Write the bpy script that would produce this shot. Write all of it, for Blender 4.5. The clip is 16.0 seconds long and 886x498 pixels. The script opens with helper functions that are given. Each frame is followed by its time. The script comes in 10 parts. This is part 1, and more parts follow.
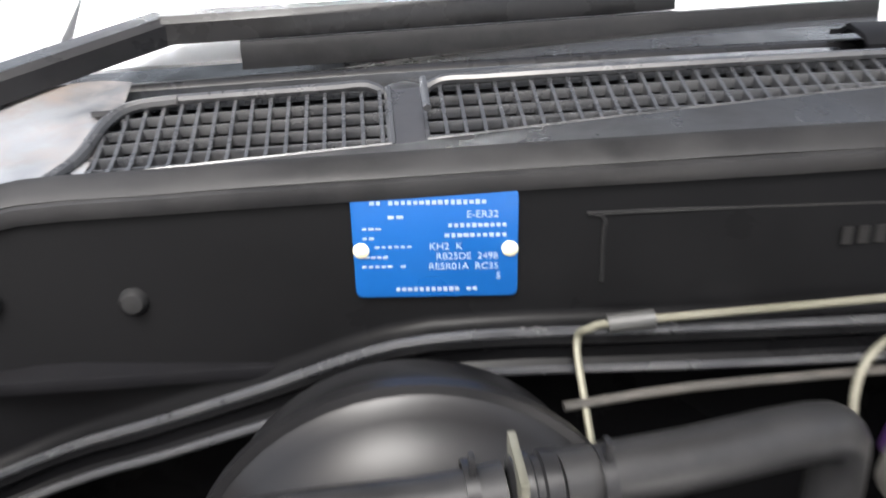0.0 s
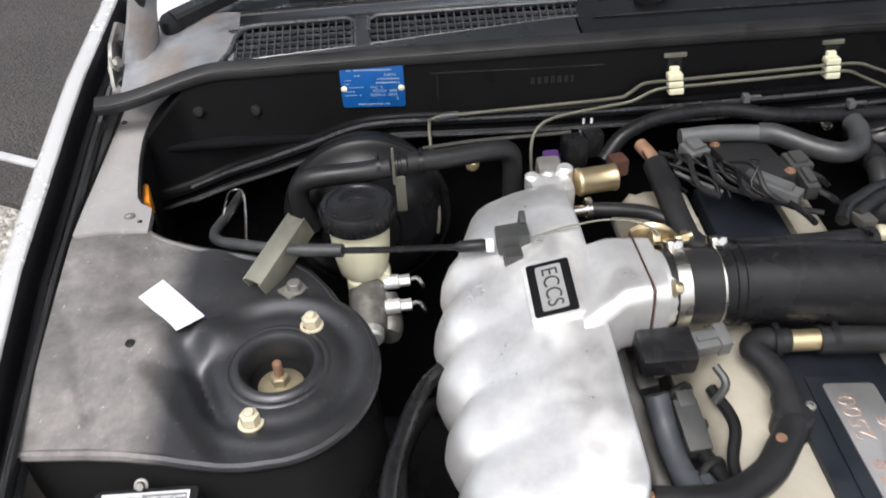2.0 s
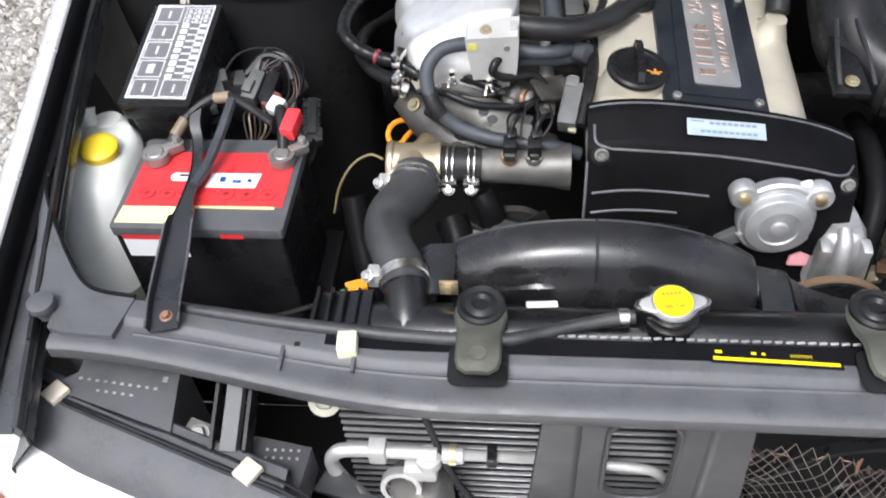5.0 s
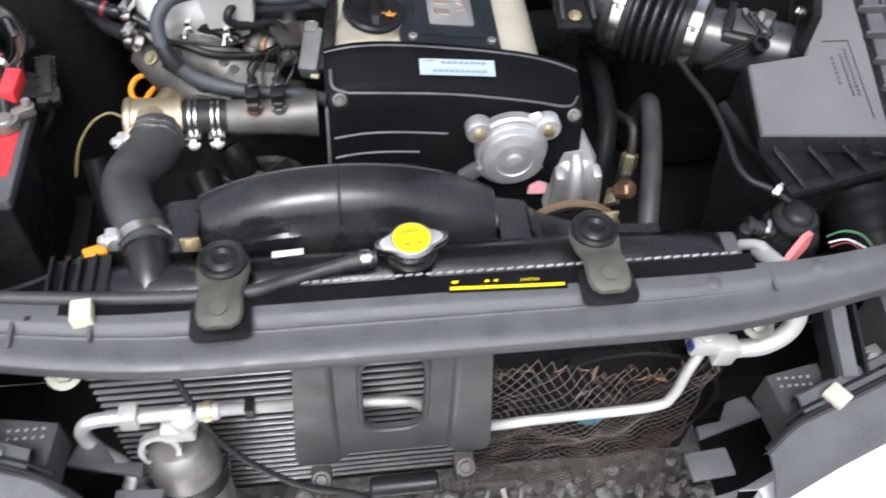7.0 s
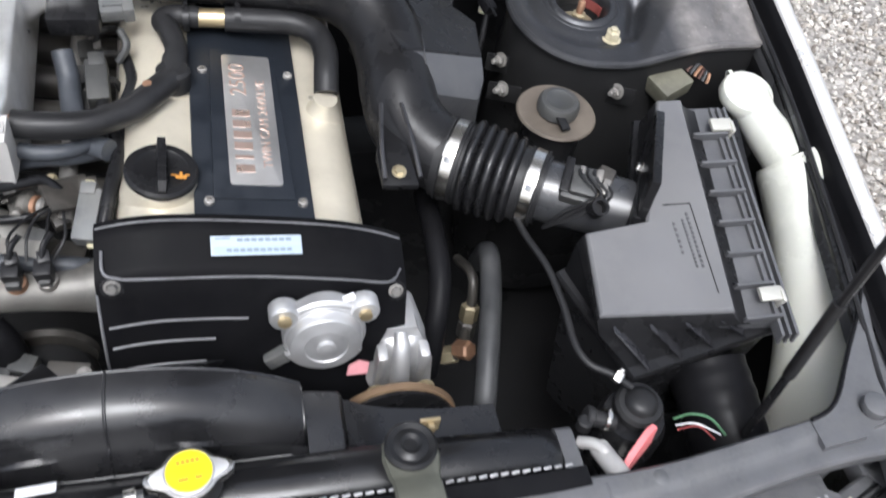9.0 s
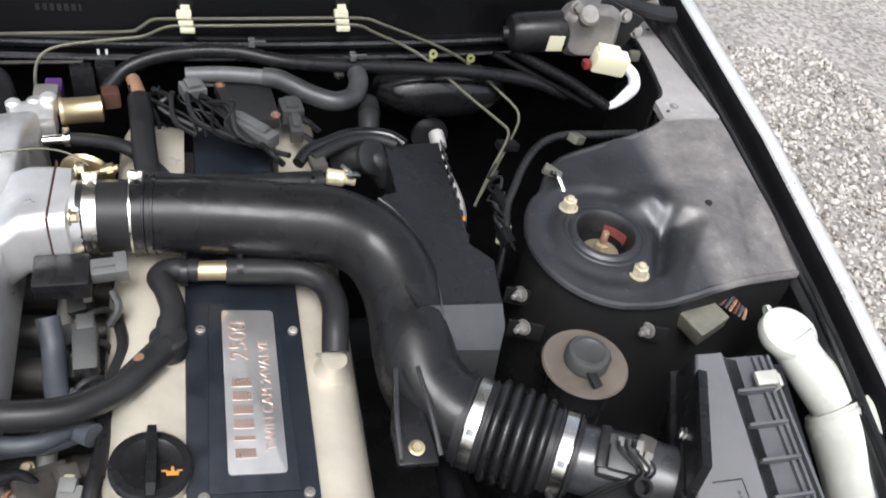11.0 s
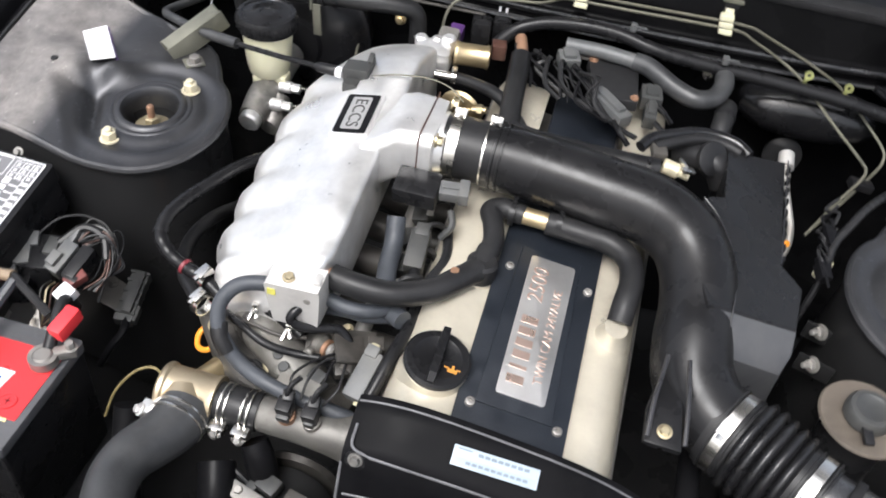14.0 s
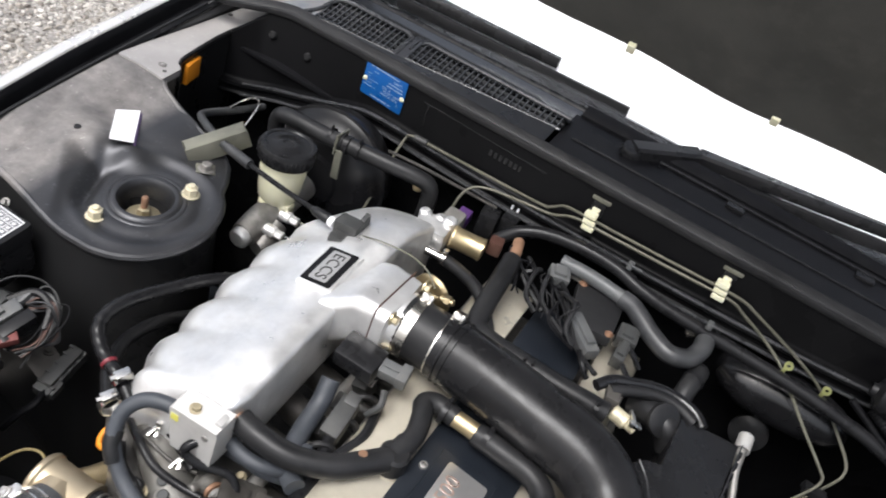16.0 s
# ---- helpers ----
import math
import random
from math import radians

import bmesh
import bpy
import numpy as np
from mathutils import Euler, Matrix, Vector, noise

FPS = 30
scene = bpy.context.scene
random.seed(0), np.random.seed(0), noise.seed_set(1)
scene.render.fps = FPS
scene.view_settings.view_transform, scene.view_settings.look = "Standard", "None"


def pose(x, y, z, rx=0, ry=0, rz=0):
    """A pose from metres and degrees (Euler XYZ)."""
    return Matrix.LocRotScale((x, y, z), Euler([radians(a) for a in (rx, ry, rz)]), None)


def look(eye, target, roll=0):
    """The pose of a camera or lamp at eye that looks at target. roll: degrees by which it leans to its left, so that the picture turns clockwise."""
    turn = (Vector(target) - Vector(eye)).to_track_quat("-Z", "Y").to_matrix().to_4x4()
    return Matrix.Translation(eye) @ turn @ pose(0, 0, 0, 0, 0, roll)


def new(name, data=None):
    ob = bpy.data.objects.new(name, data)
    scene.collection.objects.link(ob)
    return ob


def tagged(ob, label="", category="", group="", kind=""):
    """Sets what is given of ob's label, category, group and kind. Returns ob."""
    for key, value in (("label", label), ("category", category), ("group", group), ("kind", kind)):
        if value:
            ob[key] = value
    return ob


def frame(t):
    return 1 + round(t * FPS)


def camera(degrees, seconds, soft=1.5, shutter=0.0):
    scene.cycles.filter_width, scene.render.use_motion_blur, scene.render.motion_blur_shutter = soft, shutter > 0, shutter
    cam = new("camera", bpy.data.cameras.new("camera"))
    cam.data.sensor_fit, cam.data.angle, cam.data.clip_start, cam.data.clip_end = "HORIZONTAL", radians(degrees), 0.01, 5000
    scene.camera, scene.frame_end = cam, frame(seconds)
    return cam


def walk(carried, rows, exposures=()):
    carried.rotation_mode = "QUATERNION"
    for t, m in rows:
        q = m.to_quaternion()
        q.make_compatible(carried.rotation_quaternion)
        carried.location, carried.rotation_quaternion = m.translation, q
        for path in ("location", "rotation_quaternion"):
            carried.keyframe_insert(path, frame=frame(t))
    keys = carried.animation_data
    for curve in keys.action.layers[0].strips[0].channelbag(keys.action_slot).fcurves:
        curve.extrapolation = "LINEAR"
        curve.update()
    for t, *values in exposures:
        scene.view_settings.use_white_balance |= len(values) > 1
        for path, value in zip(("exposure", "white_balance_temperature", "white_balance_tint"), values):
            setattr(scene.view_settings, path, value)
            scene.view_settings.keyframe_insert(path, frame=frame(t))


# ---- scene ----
cam = camera(54.76, 16.0, soft=1.8, shutter=0.35)
PATH = [
    (0, (-0.4397, 0.0152, 1.1080), (-0.3306, 1.3599, 0.4522), -1.40),
    (0.5, (-0.4341, -0.2016, 1.2018), (-0.3485, 1.0936, 0.4501), -1.90),
    (1, (-0.4199, -0.3811, 1.2735), (-0.3388, 0.8913, 0.4833), -1.84),
    (1.5, (-0.4000, -0.5345, 1.3678), (-0.3028, 0.6897, 0.5066), -1.53),
    (2, (-0.3839, -0.6608, 1.4297), (-0.3180, 0.5422, 0.5362), -2.74),
    (2.5, (-0.3368, -0.7560, 1.4373), (-0.3505, 0.4385, 0.5302), -3.95),
    (3, (-0.2748, -0.8868, 1.4466), (-0.3684, 0.2949, 0.5274), -4.88),
    (3.5, (-0.2320, -0.9993, 1.4445), (-0.3610, 0.1771, 0.5229), -4.98),
    (4, (-0.2027, -1.0907, 1.4420), (-0.3469, 0.0504, 0.4792), -4.58),
    (4.5, (-0.1868, -1.1396, 1.4243), (-0.3332, -0.0677, 0.3852), -4.40),
    (4.7, (-0.1810, -1.1437, 1.4148), (-0.3279, -0.1060, 0.3417), -4.49),
    (6.8, (-0.1076, -1.1752, 1.4193), (0.0202, -0.2470, 0.2480), 2.79),
    (7, (-0.0853, -1.1563, 1.4200), (0.0784, -0.2335, 0.2489), 4.09),
    (7.5, (-0.0288, -1.1077, 1.4201), (0.2353, -0.2121, 0.2461), 8.45),
    (8, (0.0149, -1.0780, 1.4111), (0.3399, -0.1812, 0.2535), 11.44),
    (8.5, (0.0341, -1.0335, 1.4277), (0.3831, -0.1301, 0.2822), 12.61),
    (9, (0.0303, -0.9585, 1.4350), (0.3888, -0.0200, 0.3211), 11.68),
    (9.5, (0.0248, -0.8814, 1.4457), (0.3970, 0.0969, 0.3713), 11.22),
    (10, (0.0195, -0.8137, 1.4608), (0.3976, 0.1943, 0.4163), 10.61),
    (10.2, (0.0112, -0.7830, 1.4635), (0.4055, 0.2337, 0.4335), 10.85),
    (12.3, (0.1503, -0.7743, 1.5081), (0.2415, 0.4204, 0.6057), 6.77),
    (12.5, (0.1641, -0.7817, 1.5048), (0.1715, 0.4104, 0.5944), 6.20),
    (13, (0.1690, -0.7896, 1.4926), (0.0254, 0.3633, 0.5438), 4.66),
    (13.5, (0.1080, -0.8197, 1.4961), (-0.0515, 0.2860, 0.4950), 2.63),
    (14, (0.0551, -0.8554, 1.5248), (-0.1275, 0.2047, 0.4794), 7.53),
    (14.5, (0.1309, -0.8425, 1.5645), (-0.1043, 0.2257, 0.5381), 20.06),
    (15, (0.1674, -0.8376, 1.5663), (-0.2309, 0.2767, 0.6445), 21.57),
    (15.5, (0.1387, -0.8021, 1.6037), (-0.2447, 0.3173, 0.6817), 18.91),
    (16, (0.1235, -0.7782, 1.5802), (-0.2017, 0.3948, 0.7037), 21.68),
]
walk(cam, [(t, look(eye, target, roll)) for t, eye, target, roll in PATH],
     exposures=[(0.0, 1.74, 6600, 10), (0.5, 1.86, 6540, 10), (1.0, 1.01, 6500, 10), (2.0, 0.62, 6450, 10), (3.2, 0.60, 6350, 10), (4.0, 0.68, 6250, 10),
                (8.0, 0.82, 6150, 10), (9.0, 0.84, 6150, 10), (10.0, 0.76, 6200, 10), (12.5, 0.84, 6350, 10), (13.5, 1.10, 6400, 10), (14.2, 0.84, 6400, 10), (15.0, 0.78, 6400, 10), (16.0, 0.63, 6400, 10)])

# ---- world and light: bright overcast sky ----
world = bpy.data.worlds.new("overcast_sky")
scene.world = world
world.use_nodes = True
wn = world.node_tree.nodes
sky = wn.new("ShaderNodeTexSky")
sky.sky_type = 'NISHITA'
sky.sun_disc = False
sky.sun_elevation, sky.sun_rotation = radians(58), radians(200)
sky.air_density, sky.dust_density, sky.ozone_density = 1.0, 6.0, 1.0
wash = wn.new("ShaderNodeHueSaturation")
wash.inputs["Saturation"].default_value = 0.45
world.node_tree.links.new(sky.outputs[0], wash.inputs["Color"])
world.node_tree.links.new(wash.outputs[0], wn["Background"].inputs[0])
wn["Background"].inputs[1].default_value = 0.15
sun = bpy.data.lights.new("sun", 'SUN')
sun.energy, sun.angle, sun.color = 1.3, radians(25), (0.96, 0.98, 1.0)
new("sun", sun).matrix_world = look((-1.0, -3.4, 6.0), (0, 0, 0))

# ---- helpers: the bay is laid out in bay units, 0.93 m each, about the strut tops ----
K = Matrix.Translation((0, 0, 0.80)) @ Matrix.Scale(0.93, 4) @ Matrix.Translation((0, 0, -0.80))


def thing(name, label, category, at, group="", kind=""):
    ob = new(name)
    ob.matrix_world = Matrix.Translation(K @ Vector(at))
    ob.empty_display_size = 0.02
    return tagged(ob, label, category, group, kind)


def mesh_of(name, bm, material, sharp=38):
    bmesh.ops.recalc_face_normals(bm, faces=bm.faces[:])
    bm.transform(K)
    for f in bm.faces:
        f.smooth = True
    lim = radians(sharp)
    for e in bm.edges:
        if len(e.link_faces) == 2 and e.calc_face_angle() > lim:
            e.smooth = False
    me = bpy.data.meshes.new(name)
    bm.to_mesh(me)
    bm.free()
    me.materials.append(material)
    return me


def part(name, bm, material, parent, label="", sharp=38):
    ob = new(name, mesh_of(name, bm, material, sharp))
    ob.parent = parent
    ob.matrix_parent_inverse = root_inverse(parent)
    return tagged(ob, label)


def root_inverse(parent):
    """Parts keep their mesh in place: undo where the top thing stands."""
    if parent.parent is None:
        return parent.matrix_basis.inverted()
    return Matrix.Identity(4)


def solid(name, bm, material, label, category, group="", kind="", sharp=38):
    ob = new(name, mesh_of(name, bm, material, sharp))
    return tagged(ob, label, category, group, kind)


def ad(bm, other):
    """Adds another bmesh to bm."""
    me = bpy.data.meshes.new("tmp")
    other.to_mesh(me)
    other.free()
    bm.from_mesh(me)
    bpy.data.meshes.remove(me)
    return bm


def join(*bms):
    bm = bmesh.new()
    for b in bms:
        ad(bm, b)
    return bm


def cr(pts, n=6):
    """Smooth curve through pts (tuples of any length), n steps a span."""
    p = [np.array(q, float) for q in pts]
    if len(p) == 2:
        return [p[0] + (p[1] - p[0]) * i / n for i in range(n + 1)]
    p = [2 * p[0] - p[1]] + p + [2 * p[-1] - p[-2]]
    out = []
    for i in range(1, len(p) - 2):
        a, b, c, d = p[i - 1:i + 3]
        for k in range(n):
            t = k / n
            out.append(0.5 * (2 * b + (c - a) * t + (2 * a - 5 * b + 4 * c - d) * t * t + (3 * b - a - 3 * c + d) * t ** 3))
    out.append(p[-2])
    return out


def tube(pts, r, seg=12, n=6, rib=None, cap=True):
    """A round tube along a smooth curve; r is one radius or one for each point; rib = (pitch, depth)."""
    rs = [r] * len(pts) if isinstance(r, (int, float)) else list(r)
    path = cr([(*p, q) for p, q in zip(pts, rs)], n)
    if rib:
        fine, step = [], rib[0] / 4
        for a, b in zip(path[:-1], path[1:]):
            k = max(1, int(np.linalg.norm((b - a)[:3]) / step))
            fine += [a + (b - a) * i / k for i in range(k)]
        path = fine + [path[-1]]
    bm = bmesh.new()
    rings, up, s = [], None, 0.0
    for i, q in enumerate(path):
        a, b = path[max(i - 1, 0)][:3], path[min(i + 1, len(path) - 1)][:3]
        d = Vector(b - a)
        d = d.normalized() if d.length > 1e-9 else Vector((0, 0, 1))
        if up is None:
            up = d.orthogonal().normalized()
        up = (up - d * up.dot(d)).normalized()
        side = d.cross(up)
        if i:
            s += float(np.linalg.norm((path[i] - path[i - 1])[:3]))
        rad = q[3] + (rib[1] * (0.5 + 0.5 * math.cos(2 * math.pi * s / rib[0])) if rib else 0)
        c, rad = Vector([float(w) for w in q[:3]]), float(rad)
        rings.append([bm.verts.new(c + rad * (math.cos(2 * math.pi * k / seg) * up + math.sin(2 * math.pi * k / seg) * side)) for k in range(seg)])
    for a, b in zip(rings[:-1], rings[1:]):
        for k in range(seg):
            bm.faces.new((a[k], a[(k + 1) % seg], b[(k + 1) % seg], b[k]))
    if cap:
        bm.faces.new(rings[0][::-1])
        bm.faces.new(rings[-1])
    return bm


def aim(o, d):
    """A pose at o whose z points along d."""
    return Matrix.Translation(Vector(o)) @ Vector(d).to_track_quat("Z", "Y").to_matrix().to_4x4()


def lathe(profile, o, d=(0, 0, 1), seg=28, m=None):
    """A turned body: profile of (radius, along d)."""
    m = m or aim(o, d)
    bm = bmesh.new()
    rings = []
    for r, z in profile:
        if r < 1e-6:
            rings.append([bm.verts.new(m @ Vector((0, 0, z)))])
        else:
            rings.append([bm.verts.new(m @ Vector((r * math.cos(2 * math.pi * k / seg), r * math.sin(2 * math.pi * k / seg), z))) for k in range(seg)])
    for a, b in zip(rings[:-1], rings[1:]):
        for k in range(seg):
            j = (k + 1) % seg
            if len(a) == 1 and len(b) > 1:
                bm.faces.new((a[0], b[k], b[j]))
            elif len(b) == 1 and len(a) > 1:
                bm.faces.new((a[k], a[j], b[0]))
            elif len(a) > 1:
                bm.faces.new((a[k], a[j], b[j], b[k]))
    return bm


def can(o, d, r, h, b=None, seg=24):
    """A capped cylinder with softened rims."""
    b = b if b is not None else min(r, h) * 0.15
    return lathe([(0, 0), (r - b, 0), (r, b), (r, h - b), (r - b, h), (0, h)], o, d, seg)


def rbox(c, size, b=0.003, rot=(0, 0, 0), m=None, seg=2):
    """A box with rounded edges."""
    bm = bmesh.new()
    bmesh.ops.create_cube(bm, size=1.0)
    bm.transform(Matrix.Diagonal((*size, 1)))
    if b:
        bmesh.ops.bevel(bm, geom=bm.edges[:], offset=min(b, 0.45 * min(size)), segments=seg, profile=0.6, affect='EDGES')
    bm.transform((m if m is not None else pose(*c, *rot)))
    return bm


def prism(poly, h, m=None, b=0.003, seg=2):
    """A plate: polygon in the xy plane of m, h thick upwards, rounded on all its edges."""
    bm = bmesh.new()
    lo = [bm.verts.new((x, y, 0)) for x, y in poly]
    f = bm.faces.new(lo)
    up = bmesh.ops.extrude_face_region(bm, geom=[f])
    bmesh.ops.translate(bm, verts=[v for v in up["geom"] if isinstance(v, bmesh.types.BMVert)], vec=(0, 0, h))
    if b:
        bmesh.ops.bevel(bm, geom=bm.edges[:], offset=b, segments=seg, profile=0.6, affect='EDGES', clamp_overlap=True)
    if m is not None:
        bm.transform(m)
    return bm


def rrect(w, h, r, n=4, x=0, y=0):
    out = []
    for cx, cy, a in ((w / 2 - r, h / 2 - r, 0), (-w / 2 + r, h / 2 - r, 90), (-w / 2 + r, -h / 2 + r, 180), (w / 2 - r, -h / 2 + r, 270)):
        for k in range(n + 1):
            t = radians(a + 90 * k / n)
            out.append((x + cx + r * math.cos(t), y + cy + r * math.sin(t)))
    return out


def loft(rings, cap=True, closed=True):
    bm = bmesh.new()
    vs = [[bm.verts.new(p) for p in ring] for ring in rings]
    n = len(vs[0])
    for a, b in zip(vs[:-1], vs[1:]):
        for k in range(n if closed else n - 1):
            j = (k + 1) % n
            bm.faces.new((a[k], a[j], b[j], b[k]))
    if cap and closed:
        bm.faces.new(vs[0][::-1])
        bm.faces.new(vs[-1])
    return bm


def shell(rings, t, way=(0, 0, -1)):
    """An open sheet lofted from rows of points, t thick towards way."""
    w = Vector(way) * t
    return loft([list(r) + [Vector(p) + w for p in reversed(r)] for r in rings])


def bolt(o, d=(0, 0, 1), r=0.008, h=0.007, flange=1.45):
    bm = lathe([(0, 0), (r * flange, 0), (r * flange, 0.002), (r, 0.0025)], o, d, 18)
    head = lathe([(r, 0.002), (r, h - 0.001), (r * 0.85, h), (0, h)], o, d, 6)
    return ad(bm, head)


def clamp(o, d, r, w=0.012, turn=0, screw=0.008):
    """A worm-drive band round a hose with its screw housing."""
    m = aim(o, d) @ pose(0, 0, 0, 0, 0, turn)
    bm = lathe([(r, -w / 2), (r + 0.002, -w / 2), (r + 0.002, w / 2), (r, w / 2)], o, d, 32, m)
    ad(bm, rbox((0, 0, 0), (screw * 1.1, screw * 2.6, w * 1.15), 0.0015, m=m @ Matrix.Translation((r + screw * 0.6, 0, 0))))
    ad(bm, lathe([(0, 0), (screw * 0.55, 0), (screw * 0.55, screw * 0.9), (0, screw * 0.9)], (0, 0, 0), (0, 0, 1), 6, m @ Matrix.Translation((r + screw * 0.75, screw * 1.1, 0)) @ pose(0, 0, 0, -90)))
    return bm


def words(body, size, m, depth=0.0006, squeeze=1.0):
    """Letters of Blender's own font as a mesh on the plane of m, centred."""
    cu = bpy.data.curves.new("words", 'FONT')
    cu.body, cu.size, cu.extrude, cu.align_x, cu.align_y = body, size, depth, 'CENTER', 'CENTER'
    ob = bpy.data.objects.new("words", cu)
    scene.collection.objects.link(ob)
    me = bpy.data.meshes.new_from_object(ob.evaluated_get(bpy.context.evaluated_depsgraph_get()))
    bm = bmesh.new()
    bm.from_mesh(me)
    bpy.data.objects.remove(ob)
    bpy.data.curves.remove(cu)
    bpy.data.meshes.remove(me)
    bm.transform(m @ Matrix.Diagonal((squeeze, 1, 1, 1)))
    return bm


def bars(rows, m, depth=0.0006):
    """Plain bars (x, y, width, height) on the plane of m."""
    bm = bmesh.new()
    for x, y, w, h in rows:
        ad(bm, rbox((0, 0, 0), (w, h, depth), 0, m=m @ Matrix.Translation((x, y, depth / 2))))
    return bm


def inside(p, poly):
    x, y = p
    hit = False
    for (x1, y1), (x2, y2) in zip(poly, poly[1:] + poly[:1]):
        if (y1 > y) != (y2 > y) and x < (x2 - x1) * (y - y1) / (y2 - y1) + x1:
            hit = not hit
    return hit


def nearest(p, poly):
    best, out = 1e9, p
    for (x1, y1), (x2, y2) in zip(poly, poly[1:] + poly[:1]):
        dx, dy = x2 - x1, y2 - y1
        t = max(0, min(1, ((p[0] - x1) * dx + (p[1] - y1) * dy) / (dx * dx + dy * dy + 1e-12)))
        q = (x1 + t * dx, y1 + t * dy)
        d = (q[0] - p[0]) ** 2 + (q[1] - p[1]) ** 2
        if d < best:
            best, out = d, q
    return out


def pressed(outline, height, step=0.009, holes=(), skirt=0.0, hole_skirt=0.02):
    """A pressed sheet over an outline: height(x, y) gives z; its rim is turned down by skirt."""
    xs, ys = [p[0] for p in outline], [p[1] for p in outline]
    nx, ny = int((max(xs) - min(xs)) / step) + 2, int((max(ys) - min(ys)) / step) + 2
    keep, bm = {}, bmesh.new()

    def ok(p):
        return inside(p, outline) and not any(inside(p, h) for h in holes)

    grid = {(i, j): (min(xs) + i * step, min(ys) + j * step) for i in range(nx) for j in range(ny)}
    good = {k for k, p in grid.items() if ok(p)}
    for (i, j) in sorted(good):
        cell = [(i, j), (i + 1, j), (i + 1, j + 1), (i, j + 1)]
        if all(c in good for c in cell):
            for c in cell:
                if c not in keep:
                    keep[c] = bm.verts.new((*grid[c], 0))
            bm.faces.new([keep[c] for c in cell])
    rim = [v for v in bm.verts if v.is_boundary]
    rounds = [outline, *holes]
    inner = set()
    for v in rim:
        qs = [nearest(v.co[:2], r) for r in rounds]
        d = [(q[0] - v.co.x) ** 2 + (q[1] - v.co.y) ** 2 for q in qs]
        k = d.index(min(d))
        v.co.x, v.co.y = qs[k]
        if k:
            inner.add(v)
    for v in bm.verts:
        v.co.z = height(v.co.x, v.co.y)
    out_e = [e for e in bm.edges if e.is_boundary and not (e.verts[0] in inner)]
    in_e = [e for e in bm.edges if e.is_boundary and e.verts[0] in inner]
    for edges, drops in ((out_e, ((0.004, 0.3), (0.010, 1.0), (skirt, 1.0))), (in_e, ((hole_skirt, 1.0),))):
        if not edges or (edges is out_e and not skirt):
            continue
        ctr = Vector((sum(xs) / len(xs), sum(ys) / len(ys), 0))
        last = 0.0
        for d, _ in drops:
            ext = bmesh.ops.extrude_edge_only(bm, edges=edges)["geom"]
            vs = [g for g in ext if isinstance(g, bmesh.types.BMVert)]
            edges = [g for g in ext if isinstance(g, bmesh.types.BMEdge)]
            for v in vs:
                v.co.z -= d - last
            last = d
    return bm


def sm(a, b, x):
    t = max(0.0, min(1.0, (x - a) / (b - a)))
    return t * t * (3 - 2 * t)


def lerp(rows, y):
    """Piecewise linear table."""
    return float(np.interp(y, [r[0] for r in rows], [r[1] for r in rows]))


